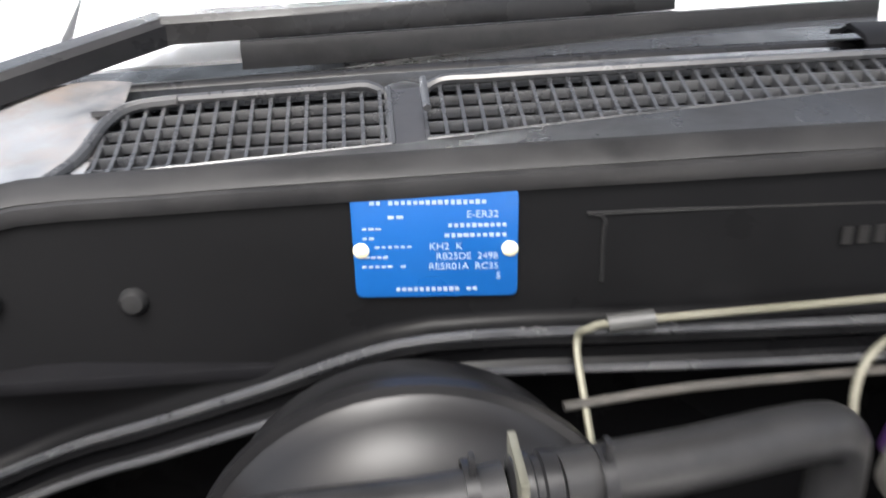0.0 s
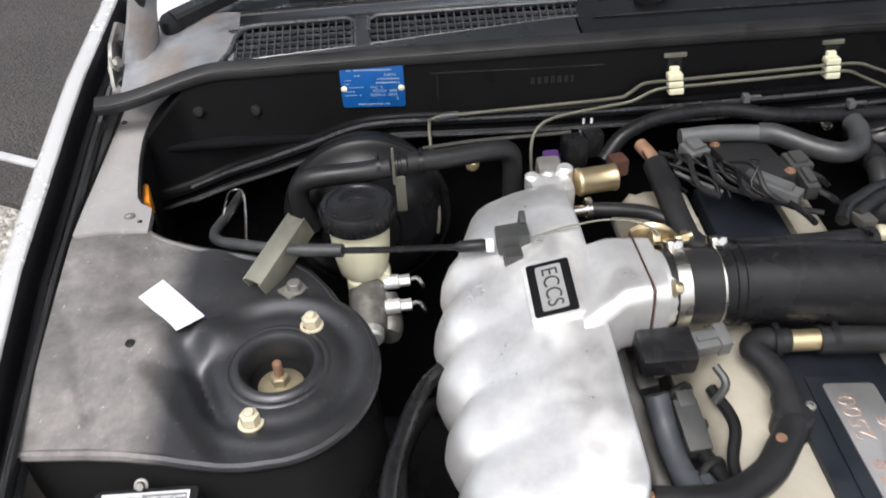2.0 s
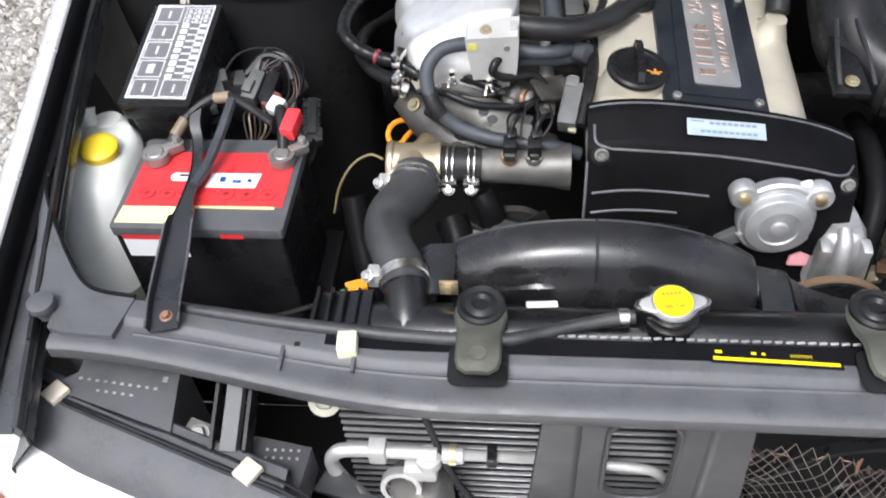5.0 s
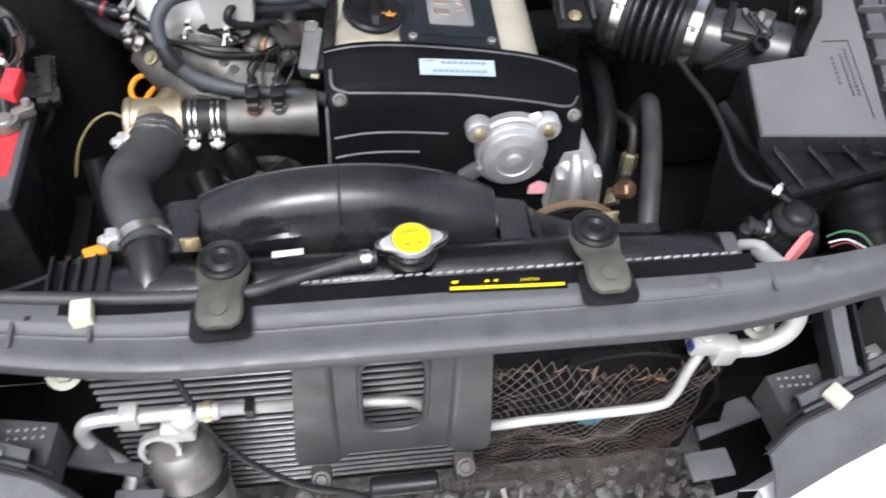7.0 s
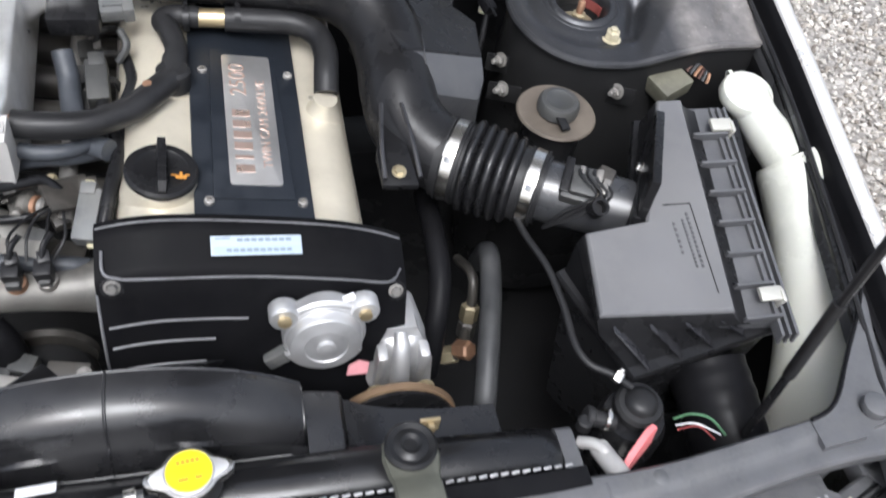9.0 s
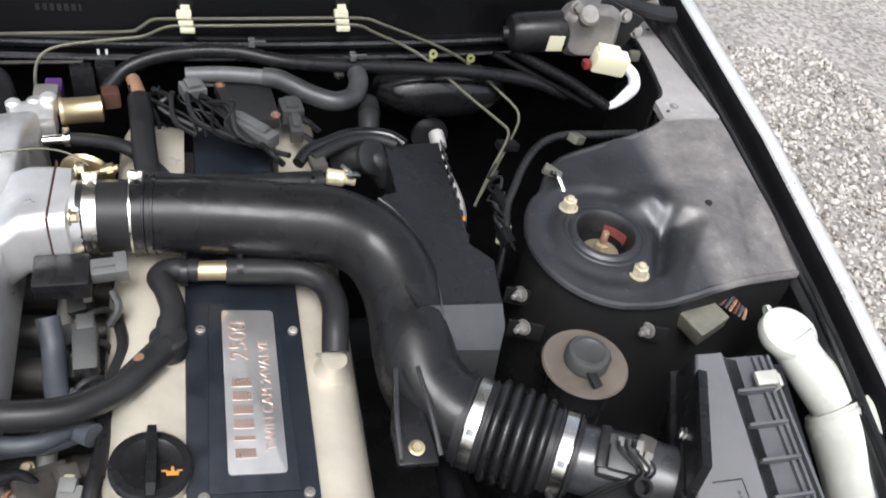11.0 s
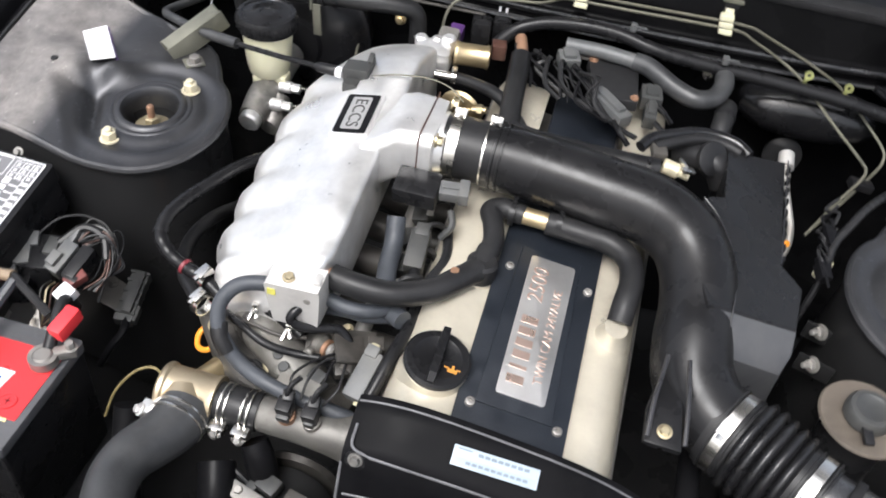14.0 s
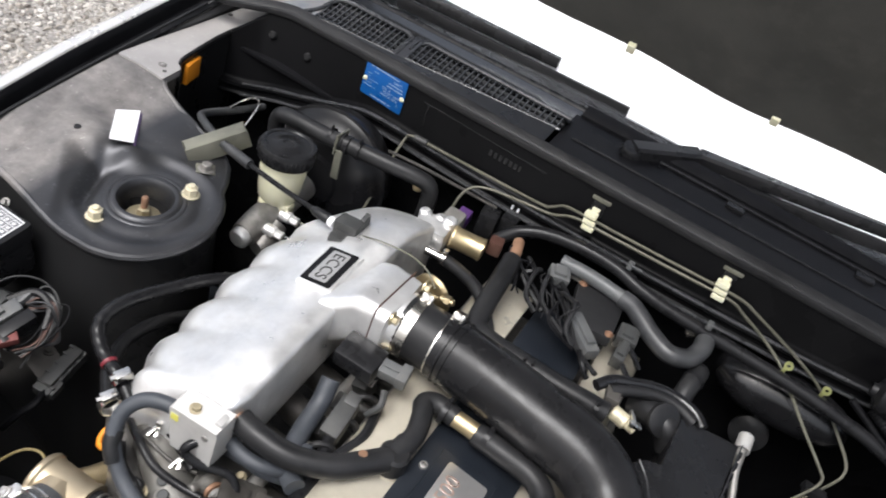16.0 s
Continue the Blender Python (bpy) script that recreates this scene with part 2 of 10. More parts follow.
# ---- materials ----
def mat(name, c, rough=0.5, metal=0.0, var=0.2, scale=60, bump=0.1, coat=0.0, dust=0.0, dust_c=(0.30, 0.28, 0.25), rvar=0.12, trans=0.0, spec=0.5, piece=0.0, fleck=0.0, sss=0.0, dust_sheen=None):
    m = bpy.data.materials.new(name)
    m.use_nodes = True
    nt = m.node_tree
    N, L = nt.nodes, nt.links
    b = N["Principled BSDF"]
    co = N.new("ShaderNodeTexCoord")

    def ns(s, detail=4.0, rough_=0.6):
        n = N.new("ShaderNodeTexNoise")
        n.inputs["Scale"].default_value, n.inputs["Detail"].default_value, n.inputs["Roughness"].default_value = s, detail, rough_
        L.new(co.outputs["Object"], n.inputs["Vector"])
        return n.outputs["Fac"]

    def ramp(src, a, c_):
        r = N.new("ShaderNodeMapRange")
        r.inputs["From Min"].default_value, r.inputs["From Max"].default_value = a, c_
        r.clamp = True
        L.new(src, r.inputs["Value"])
        return r.outputs["Result"]

    def mix(f, a, c_):
        x = N.new("ShaderNodeMix")
        x.data_type = 'RGBA'
        for s, v in ((x.inputs[0], f), (x.inputs[6], a), (x.inputs[7], c_)):
            if isinstance(v, (int, float)):
                s.default_value = v
            elif isinstance(v, tuple):
                s.default_value = (*v, 1)
            else:
                L.new(v, s)
        return x.outputs[2]

    fine, coarse = ns(scale), ns(scale / 7, 3.0)
    lo, hi = tuple(v * (1 - var) for v in c), tuple(min(1.0, v * (1 + var)) for v in c)
    col = mix(ramp(coarse, 0.35, 0.65), lo, hi)
    col = mix(ramp(fine, 0.45, 0.75), col, tuple(min(1.0, v * (1 + 0.6 * var)) for v in c))
    if fleck:
        col = mix(ramp(ns(scale * 6, 2.0, 0.8), 0.62, 0.72), col, tuple(min(1, v * (1 + fleck)) for v in c))
    rg = N.new("ShaderNodeMapRange")
    rg.inputs["To Min"].default_value, rg.inputs["To Max"].default_value = max(0.02, rough - rvar), min(1, rough + rvar)
    rg.inputs["From Min"].default_value, rg.inputs["From Max"].default_value = 0.3, 0.7
    L.new(coarse, rg.inputs["Value"])
    rout = rg.outputs["Result"]
    if dust:
        df = N.new("ShaderNodeMath")
        df.operation = 'MULTIPLY'
        df.inputs[1].default_value = dust
        L.new(ramp(ns(scale / 4, 6.0, 0.7), 0.42, 0.72), df.inputs[0])
        col = mix(df.outputs[0], col, dust_c)
        ra = N.new("ShaderNodeMath")
        ra.operation = 'MULTIPLY_ADD'
        ra.inputs[1].default_value = 0.5
        L.new(df.outputs[0], ra.inputs[0])
        L.new(rout, ra.inputs[2])
        rout = ra.outputs[0]
    if piece:
        oi = N.new("ShaderNodeObjectInfo")
        hs = N.new("ShaderNodeHueSaturation")
        mr = N.new("ShaderNodeMapRange")
        mr.inputs["To Min"].default_value, mr.inputs["To Max"].default_value = 1 - piece, 1 + piece
        L.new(oi.outputs["Random"], mr.inputs["Value"])
        L.new(mr.outputs["Result"], hs.inputs["Value"])
        L.new(col, hs.inputs["Color"])
        col = hs.outputs["Color"]
    b.inputs["Metallic"].default_value = metal
    if dust_sheen:
        # outer shelf: thick road dust plus painted sky sheen, broken by noise and spatter
        x0, x1, pale_tone, most = dust_sheen
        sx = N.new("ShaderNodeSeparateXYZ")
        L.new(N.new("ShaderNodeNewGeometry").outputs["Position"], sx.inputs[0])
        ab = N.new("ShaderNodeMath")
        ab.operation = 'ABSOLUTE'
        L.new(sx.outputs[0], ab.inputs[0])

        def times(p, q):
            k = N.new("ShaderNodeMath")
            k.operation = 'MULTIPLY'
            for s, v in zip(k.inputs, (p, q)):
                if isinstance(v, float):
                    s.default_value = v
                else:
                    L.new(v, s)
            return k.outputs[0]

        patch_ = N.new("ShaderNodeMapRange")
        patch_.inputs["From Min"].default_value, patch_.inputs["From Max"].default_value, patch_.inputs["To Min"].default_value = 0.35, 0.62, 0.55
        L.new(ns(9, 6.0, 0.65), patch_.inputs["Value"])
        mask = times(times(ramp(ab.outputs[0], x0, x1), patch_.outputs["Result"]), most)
        shade_ = mix(ramp(ns(45, 5.0, 0.7), 0.35, 0.70), tuple(v * 0.72 for v in pale_tone), tuple(v * 1.2 for v in pale_tone))
        shade_ = mix(ramp(ns(210, 2.0, 0.6), 0.68, 0.74), shade_, tuple(min(1.0, v * 2.0) for v in pale_tone))
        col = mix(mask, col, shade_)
        mm = N.new("ShaderNodeMapRange")
        mm.inputs["To Min"].default_value, mm.inputs["To Max"].default_value = metal, metal * 0.25
        L.new(mask, mm.inputs["Value"])
        L.new(mm.outputs["Result"], b.inputs["Metallic"])
        rr = N.new("ShaderNodeMath")
        rr.operation = 'MULTIPLY_ADD'
        rr.inputs[1].default_value = 0.16
        L.new(mask, rr.inputs[0])
        L.new(rout, rr.inputs[2])
        rout = rr.outputs[0]
    L.new(col, b.inputs["Base Color"])
    L.new(rout, b.inputs["Roughness"])
    b.inputs["Specular IOR Level"].default_value = spec
    b.inputs["Coat Weight"].default_value = coat
    b.inputs["Coat Roughness"].default_value = 0.16
    b.inputs["Transmission Weight"].default_value = trans
    if sss:
        b.inputs["Subsurface Weight"].default_value = sss
        b.inputs["Subsurface Radius"].default_value = (0.02, 0.02, 0.015)
    if bump:
        bp = N.new("ShaderNodeBump")
        bp.inputs["Strength"].default_value, bp.inputs["Distance"].default_value = bump, 0.002
        L.new(fine, bp.inputs["Height"])
        L.new(bp.outputs[0], b.inputs["Normal"])
    return m


BODY = mat("gunmetal_metallic_paint", (0.76, 0.745, 0.725), 0.26, 0.50, 0.06, 30, 0.02, coat=0.6, rvar=0.06, dust=0.15)
BAY = mat("dusty_satin_bay_paint", (0.070, 0.071, 0.076), 0.40, 0.8, 0.30, 18, 0.05, dust=0.25, dust_c=(0.075, 0.070, 0.066), fleck=0.5, rvar=0.08, dust_sheen=(0.628, 0.662, (0.235, 0.218, 0.207), 0.92))
# dusty paint lifted further: sky gloss on the shelf put into the colour
SHELF = mat("dusty_sky_bright_shelf_paint", (0.34, 0.325, 0.315), 0.46, 0.25, 0.25, 14, 0.06, dust=0.5, dust_c=(0.46, 0.435, 0.415), fleck=0.3, rvar=0.1)
BAYDARK = mat("black_bay_paint", (0.015, 0.015, 0.0155), 0.30, 0.0, 0.3, 22, 0.05, dust=0.22, dust_c=(0.020, 0.019, 0.018), spec=0.17)
FIREW = mat("black_firewall_paint", (0.0036, 0.0036, 0.004), 0.30, 0.0, 0.3, 22, 0.06, dust=0.14, dust_c=(0.010, 0.0097, 0.0093), spec=0.055)
RUST = mat("rust_streaked_grey_paint", (0.26, 0.27, 0.285), 0.34, 0.5, 0.5, 60, 0.12, dust=0.75, dust_c=(0.30, 0.205, 0.14))
BLACKP = mat("satin_black_plastic", (0.011, 0.011, 0.012), 0.27, 0.0, 0.2, 120, 0.05, dust=0.15, dust_c=(0.030, 0.029, 0.028), spec=0.22)
GREYP = mat("weathered_grey_black_plastic", (0.082, 0.083, 0.089), 0.46, 0.0, 0.15, 200, 0.10, dust=0.25, dust_c=(0.12, 0.116, 0.11))
RUBBER = mat("black_rubber_hose", (0.014, 0.014, 0.015), 0.40, 0.0, 0.25, 80, 0.08, dust=0.25, dust_c=(0.040, 0.039, 0.038), spec=0.28)
MATT = mat("deep_black_cover_paint", (0.007, 0.007, 0.008), 0.40, 0.0, 0.2, 120, 0.04, dust=0.12, dust_c=(0.018, 0.017, 0.016), spec=0.09)
WORN = mat("worn_bare_bead_edge", (0.13, 0.13, 0.137), 0.35, 0.3, 0.4, 60, 0.05, dust=0.4, dust_c=(0.08, 0.08, 0.08))
COWLP = mat("sky_lit_glossy_cowl_plastic", (0.030, 0.031, 0.034), 0.22, 0.0, 0.25, 60, 0.04, dust=0.3, dust_c=(0.09, 0.088, 0.085), spec=0.7)
GLOSSP = mat("glossy_black_moulded_plastic", (0.008, 0.008, 0.009), 0.24, 0.0, 0.2, 90, 0.03, dust=0.15, dust_c=(0.03, 0.029, 0.028), spec=0.55)
CAST = mat("grey_cast_aluminium", (0.50, 0.50, 0.505), 0.46, 0.75, 0.15, 110, 0.12, dust=0.3, dust_c=(0.36, 0.35, 0.33))
SATIN = mat("worn_satin_black_plastic", (0.022, 0.022, 0.025), 0.30, 0.0, 0.25, 90, 0.06, dust=0.2, dust_c=(0.06, 0.058, 0.055), spec=0.55)
GREYRUB = mat("grey_bloomed_rubber_hose", (0.034, 0.038, 0.045), 0.46, 0.0, 0.3, 70, 0.1, dust=0.45, dust_c=(0.085, 0.092, 0.106))
ALU = mat("cast_aluminium", (0.80, 0.795, 0.79), 0.37, 0.75, 0.10, 150, 0.12, dust=0.38, dust_c=(0.58, 0.56, 0.53), rvar=0.12, fleck=0.12)
ALUDULL = mat("oxidised_cast_aluminium", (0.30, 0.29, 0.275), 0.5, 0.7, 0.35, 70, 0.2, dust=0.45, dust_c=(0.16, 0.135, 0.11))
STEEL = mat("bright_band_steel", (0.72, 0.70, 0.66), 0.25, 1.0, 0.12, 60, 0.05, rvar=0.1)
ZINC = mat("yellow_zinc_plate", (0.64, 0.55, 0.36), 0.35, 0.9, 0.25, 80, 0.08, dust=0.3, dust_c=(0.55, 0.50, 0.40))
CREAMZ = mat("chalky_yellow_zinc_nut", (0.62, 0.56, 0.40), 0.5, 0.35, 0.25, 80, 0.1, dust=0.4, dust_c=(0.60, 0.56, 0.45))
DULLZ = mat("dulled_zinc_plate", (0.34, 0.29, 0.19), 0.5, 0.6, 0.35, 80, 0.1, dust=0.4, dust_c=(0.24, 0.21, 0.16))
PIPECAST = mat("warm_grey_sand_cast", (0.16, 0.155, 0.142), 0.5, 0.5, 0.4, 90, 0.2, dust=0.6, dust_c=(0.085, 0.07, 0.055))
PALECAST = mat("pale_matt_cast_face", (0.53, 0.52, 0.505), 0.5, 0.45, 0.12, 120, 0.1, dust=0.3, dust_c=(0.45, 0.43, 0.40))
BRASS = mat("gold_passivated_steel", (0.56, 0.45, 0.27), 0.36, 0.9, 0.2, 50, 0.08, dust=0.3, dust_c=(0.42, 0.36, 0.28))
COPPER = mat("dull_copper_rust", (0.33, 0.19, 0.12), 0.5, 0.5, 0.3, 70, 0.1)
GRIME = mat("oily_grime_metal", (0.055, 0.052, 0.048), 0.42, 0.3, 0.4, 60, 0.15, dust=0.4, dust_c=(0.10, 0.085, 0.07))
DARKCON = mat("dusty_dark_connector_plastic", (0.035, 0.036, 0.036), 0.42, 0, 0.25, 80, 0.08, dust=0.35, dust_c=(0.09, 0.085, 0.075))
DUSTRUB = mat("dusty_black_rubber_hose", (0.030, 0.031, 0.033), 0.42, 0, 0.3, 60, 0.1, dust=0.45, dust_c=(0.085, 0.085, 0.085))
BROWN = mat("brown_plastic", (0.065, 0.030, 0.022), 0.4, 0, 0.2, 60, 0.05)
OLIVE = mat("olive_zinc_pipe", (0.120, 0.116, 0.086), 0.48, 0.4, 0.2, 60, 0.05, dust=0.2)
OLIVEB = mat("olive_chromate_bracket", (0.17, 0.168, 0.135), 0.45, 0.5, 0.25, 50, 0.1, dust=0.4, dust_c=(0.28, 0.27, 0.225))
GOLD = mat("champagne_valve_cover_paint", (0.60, 0.555, 0.455), 0.38, 0.45, 0.07, 160, 0.12, dust=0.1, dust_c=(0.42, 0.36, 0.27))
NAVY = mat("dark_navy_black_cover_paint", (0.012, 0.015, 0.0205), 0.42, 0.1, 0.15, 260, 0.15)
SILVERPL = mat("brushed_silver_plate", (0.60, 0.59, 0.58), 0.4, 0.85, 0.08, 90, 0.05)
WHITEP = mat("translucent_milky_plastic", (0.56, 0.57, 0.52), 0.28, 0.0, 0.12, 25, 0.03, dust=0.3, dust_c=(0.47, 0.46, 0.37), sss=0.35)
CREAM = mat("aged_cream_plastic", (0.70, 0.68, 0.50), 0.4, 0.0, 0.12, 25, 0.03, dust=0.3, dust_c=(0.52, 0.47, 0.30), sss=0.25)
MILK = mat("milky_white_plastic", (0.72, 0.73, 0.69), 0.3, 0, 0.06, 20, 0.02, sss=0.2)
YELLOW = mat("yellow_plastic_cap", (0.85, 0.60, 0.03), 0.4, 0.0, 0.06, 60, 0.04)
YLABEL = mat("yellow_printed_label", (0.86, 0.66, 0.01), 0.4, 0.0, 0.04, 60, 0.0)
RED = mat("red_battery_label", (0.62, 0.035, 0.04), 0.35, 0.0, 0.06, 40, 0.02)
REDP = mat("red_terminal_cover_plastic", (0.72, 0.04, 0.05), 0.4, 0.0, 0.08, 40, 0.02)
ORANGE = mat("orange_plastic", (0.85, 0.30, 0.02), 0.4, 0.0, 0.08, 60, 0.02)
PINK = mat("faded_pink_plastic", (0.72, 0.20, 0.21), 0.5, 0.0, 0.1, 60, 0.02)
PURPLE = mat("purple_connector_plastic", (0.07, 0.028, 0.12), 0.45, 0.0, 0.1, 60, 0.02)
BLUE = mat("blue_anodised_plate", (0.006, 0.085, 0.30), 0.35, 0.1, 0.08, 40, 0.02)
PAPER = mat("white_sticker", (0.78, 0.78, 0.80), 0.45, 0.0, 0.05, 50, 0.0)
PALEBLUE = mat("pale_blue_sticker", (0.36, 0.42, 0.48), 0.35, 0.0, 0.05, 50, 0.0)
INK = mat("black_ink", (0.02, 0.02, 0.02), 0.5, 0.0, 0.1, 50, 0.0)
GREYCON = mat("grey_connector_plastic", (0.085, 0.088, 0.09), 0.45, 0.0, 0.2, 80, 0.06, dust=0.4, dust_c=(0.16, 0.15, 0.13))
GLASS = bpy.data.materials.new("windscreen_glass")
GLASS.use_nodes = True
_g = GLASS.node_tree.nodes["Principled BSDF"]
_g.inputs["Base Color"].default_value = (0.97, 0.98, 0.98, 1)
_g.inputs["Roughness"].default_value, _g.inputs["Transmission Weight"].default_value, _g.inputs["IOR"].default_value = 0.02, 1.0, 1.5
# mostly opaque white: sky glare on the headlamp lens is put into its colour
LENS = bpy.data.materials.new("glare_white_lens_glass")
LENS.use_nodes = True
_g = LENS.node_tree.nodes["Principled BSDF"]
_g.inputs["Base Color"].default_value = (0.95, 0.96, 0.97, 1)
_g.inputs["Roughness"].default_value, _g.inputs["Transmission Weight"].default_value, _g.inputs["IOR"].default_value = 0.18, 0.25, 1.45

# ---- ground ----
def gravel_material(name, dark):
    m = bpy.data.materials.new(name)
    m.use_nodes = True
    N, L = m.node_tree.nodes, m.node_tree.links
    b = N["Principled BSDF"]
    co = N.new("ShaderNodeTexCoord")
    v = N.new("ShaderNodeTexVoronoi")
    v.inputs["Scale"].default_value = 60 if not dark else 110
    L.new(co.outputs["Object"], v.inputs["Vector"])
    n = N.new("ShaderNodeTexNoise")
    n.inputs["Scale"].default_value, n.inputs["Detail"].default_value = 3.0, 5.0
    L.new(co.outputs["Object"], n.inputs["Vector"])
    r = N.new("ShaderNodeValToRGB")
    lo, hi = ((0.03, 0.028, 0.026), (0.10, 0.09, 0.085)) if dark else ((0.16, 0.145, 0.13), (0.55, 0.52, 0.48))
    r.color_ramp.elements[0].color, r.color_ramp.elements[1].color = (*lo, 1), (*hi, 1)
    L.new(v.outputs["Color"], r.inputs["Fac"])
    x = N.new("ShaderNodeMix")
    x.data_type, x.blend_type = 'RGBA', 'MULTIPLY'
    x.inputs[0].default_value = 0.5
    L.new(r.outputs[0], x.inputs[6])
    L.new(n.outputs["Fac"], x.inputs[7])
    L.new(x.outputs[2], b.inputs["Base Color"])
    b.inputs["Roughness"].default_value = 0.85
    p = N.new("ShaderNodeBump")
    p.inputs["Strength"].default_value, p.inputs["Distance"].default_value = 0.8, 0.01
    p.invert = True
    L.new(v.outputs["Distance"], p.inputs["Height"])
    L.new(p.outputs[0], b.inputs["Normal"])
    return m


def pebble_material():
    m = bpy.data.materials.new("pale_crushed_stone")
    m.use_nodes = True
    N, L = m.node_tree.nodes, m.node_tree.links
    b = N["Principled BSDF"]
    g = N.new("ShaderNodeNewGeometry")
    r = N.new("ShaderNodeValToRGB")
    e = r.color_ramp.elements
    e[0].color, e[1].color = (0.15, 0.13, 0.115, 1), (0.62, 0.60, 0.57, 1)
    for at, c in ((0.25, (0.34, 0.31, 0.27)), (0.6, (0.46, 0.44, 0.41)), (0.85, (0.54, 0.50, 0.45))):
        k = e.new(at)
        k.color = (*c, 1)
    L.new(g.outputs["Random Per Island"], r.inputs["Fac"])
    L.new(r.outputs[0], b.inputs["Base Color"])
    b.inputs["Roughness"].default_value = 0.8
    return m


GROUND = gravel_material("grey_gravel_ground", False)
TARMAC = gravel_material("dark_speckled_asphalt", True)
Z0 = -0.06
bm = bmesh.new()
bmesh.ops.create_grid(bm, x_segments=60, y_segments=60, size=70)
for v in bm.verts:
    v.co.z = Z0 + 0.01 * noise.noise(v.co * 0.7)
solid("ground", bm, GROUND, "pale grey crushed-stone gravel yard round the car", "ground", kind="structure")
# asphalt beyond the gravel, with a pale edging line set into it
pv = [(-9, 5.6), (-2.45, 2.19), (-0.4, 1.05), (-0.4, 9), (-9, 9)]
solid("pavement", prism(pv, 0.03, Matrix.Translation((0, 0, Z0 - 0.006)), 0), TARMAC, "dark speckled asphalt beside the gravel", "pavement", kind="structure")
solid("edging_line", prism([(-9, 6.13), (-2.6, 2.50), (-0.4, 1.27), (-0.4, 1.31), (-2.6, 2.545), (-9, 6.19)], 0.012, Matrix.Translation((0, 0, Z0 + 0.024)), 0.003),
      mat("pale_concrete_edging", (0.42, 0.42, 0.43), 0.7, 0, 0.15, 60, 0.2), "pale narrow concrete edging strip along the asphalt", "edging", kind="structure")


def pebbles(name, x0, x1, y0, y1, count, lo, hi, keep=lambda x, y: True):
    base = bmesh.new()
    bmesh.ops.create_icosphere(base, subdivisions=1, radius=1.0)
    bv = np.array([v.co[:] for v in base.verts])
    bf = np.array([[v.index for v in f.verts] for f in base.faces])
    base.free()
    rng = np.random.default_rng(5)
    vs, fs, n = [], [], 0
    for _ in range(count):
        x, y = rng.uniform(x0, x1), rng.uniform(y0, y1)
        if not keep(x, y):
            continue
        s = lo + (hi - lo) * rng.random() ** 3
        q = np.linalg.qr(rng.normal(size=(3, 3)))[0]
        p = bv * (1 + 0.25 * rng.normal(size=(len(bv), 1)).clip(-1.2, 1.2)) * np.array([1, rng.uniform(0.6, 1), rng.uniform(0.45, 0.8)]) * s
        p = p @ q.T
        vs.append(p + (x, y, Z0 + 0.35 * s))
        fs.append(bf + n)
        n += len(bv)
    me = bpy.data.meshes.new(name)
    pts = np.concatenate(vs)
    pts = np.array([0, 0, 0.8]) + 0.93 * (pts - np.array([0, 0, 0.8]))
    me.from_pydata(pts.tolist(), [], np.concatenate(fs).tolist())
    me.materials.append(PEBBLE)
    return tagged(new(name, me), "loose pale crushed stones lying on the yard", "gravel", kind="stuff")


PEBBLE = pebble_material()
edge_y = lambda x: 2.19 + (x + 2.45) * -0.556
pebbles("gravel_stones", -2.7, -0.9, -0.9, 2.3, 16000, 0.006, 0.017, lambda x, y: y < edge_y(x) - 0.02)
pebbles("gravel_stones", 0.9, 2.7, -0.6, 2.2, 13000, 0.006, 0.015)
pebbles("gravel_stones", -0.4, 0.75, -1.3, -0.6, 2500, 0.006, 0.018)

# ---- body: wings, rails, towers ----
STRIP = [(-0.95, 0.775), (-0.75, 0.805), (-0.6, 0.825), (-0.4, 0.845), (-0.15, 0.872), (0.15, 0.895), (0.45, 0.90), (0.8, 0.90), (1.6, 0.90)]
LIP = [(-0.95, 0.69), (-0.72, 0.735), (-0.57, 0.762), (-0.37, 0.798), (-0.15, 0.828), (0.14, 0.841), (0.6, 0.845), (1.6, 0.845)]
RISE = 0.17
GUTTER = mat("dark_gutter_paint", (0.11, 0.112, 0.118), 0.26, 0.6, 0.3, 25, 0.04, dust=0.3, dust_c=(0.10, 0.095, 0.09))


def side_rows(s, prof):
    rows = []
    for y in np.linspace(-0.80, 0.95, 36):
        xl, xs = lerp(LIP, y), lerp(STRIP, y)
        zr = 0.815 + RISE * y if y < 0.55 else 0.815 + RISE * 0.55 + 0.10 * (y - 0.55)
        rows.append([Vector((s * x, y, z)) for x, z in prof(xl, xs, zr)])
    return rows


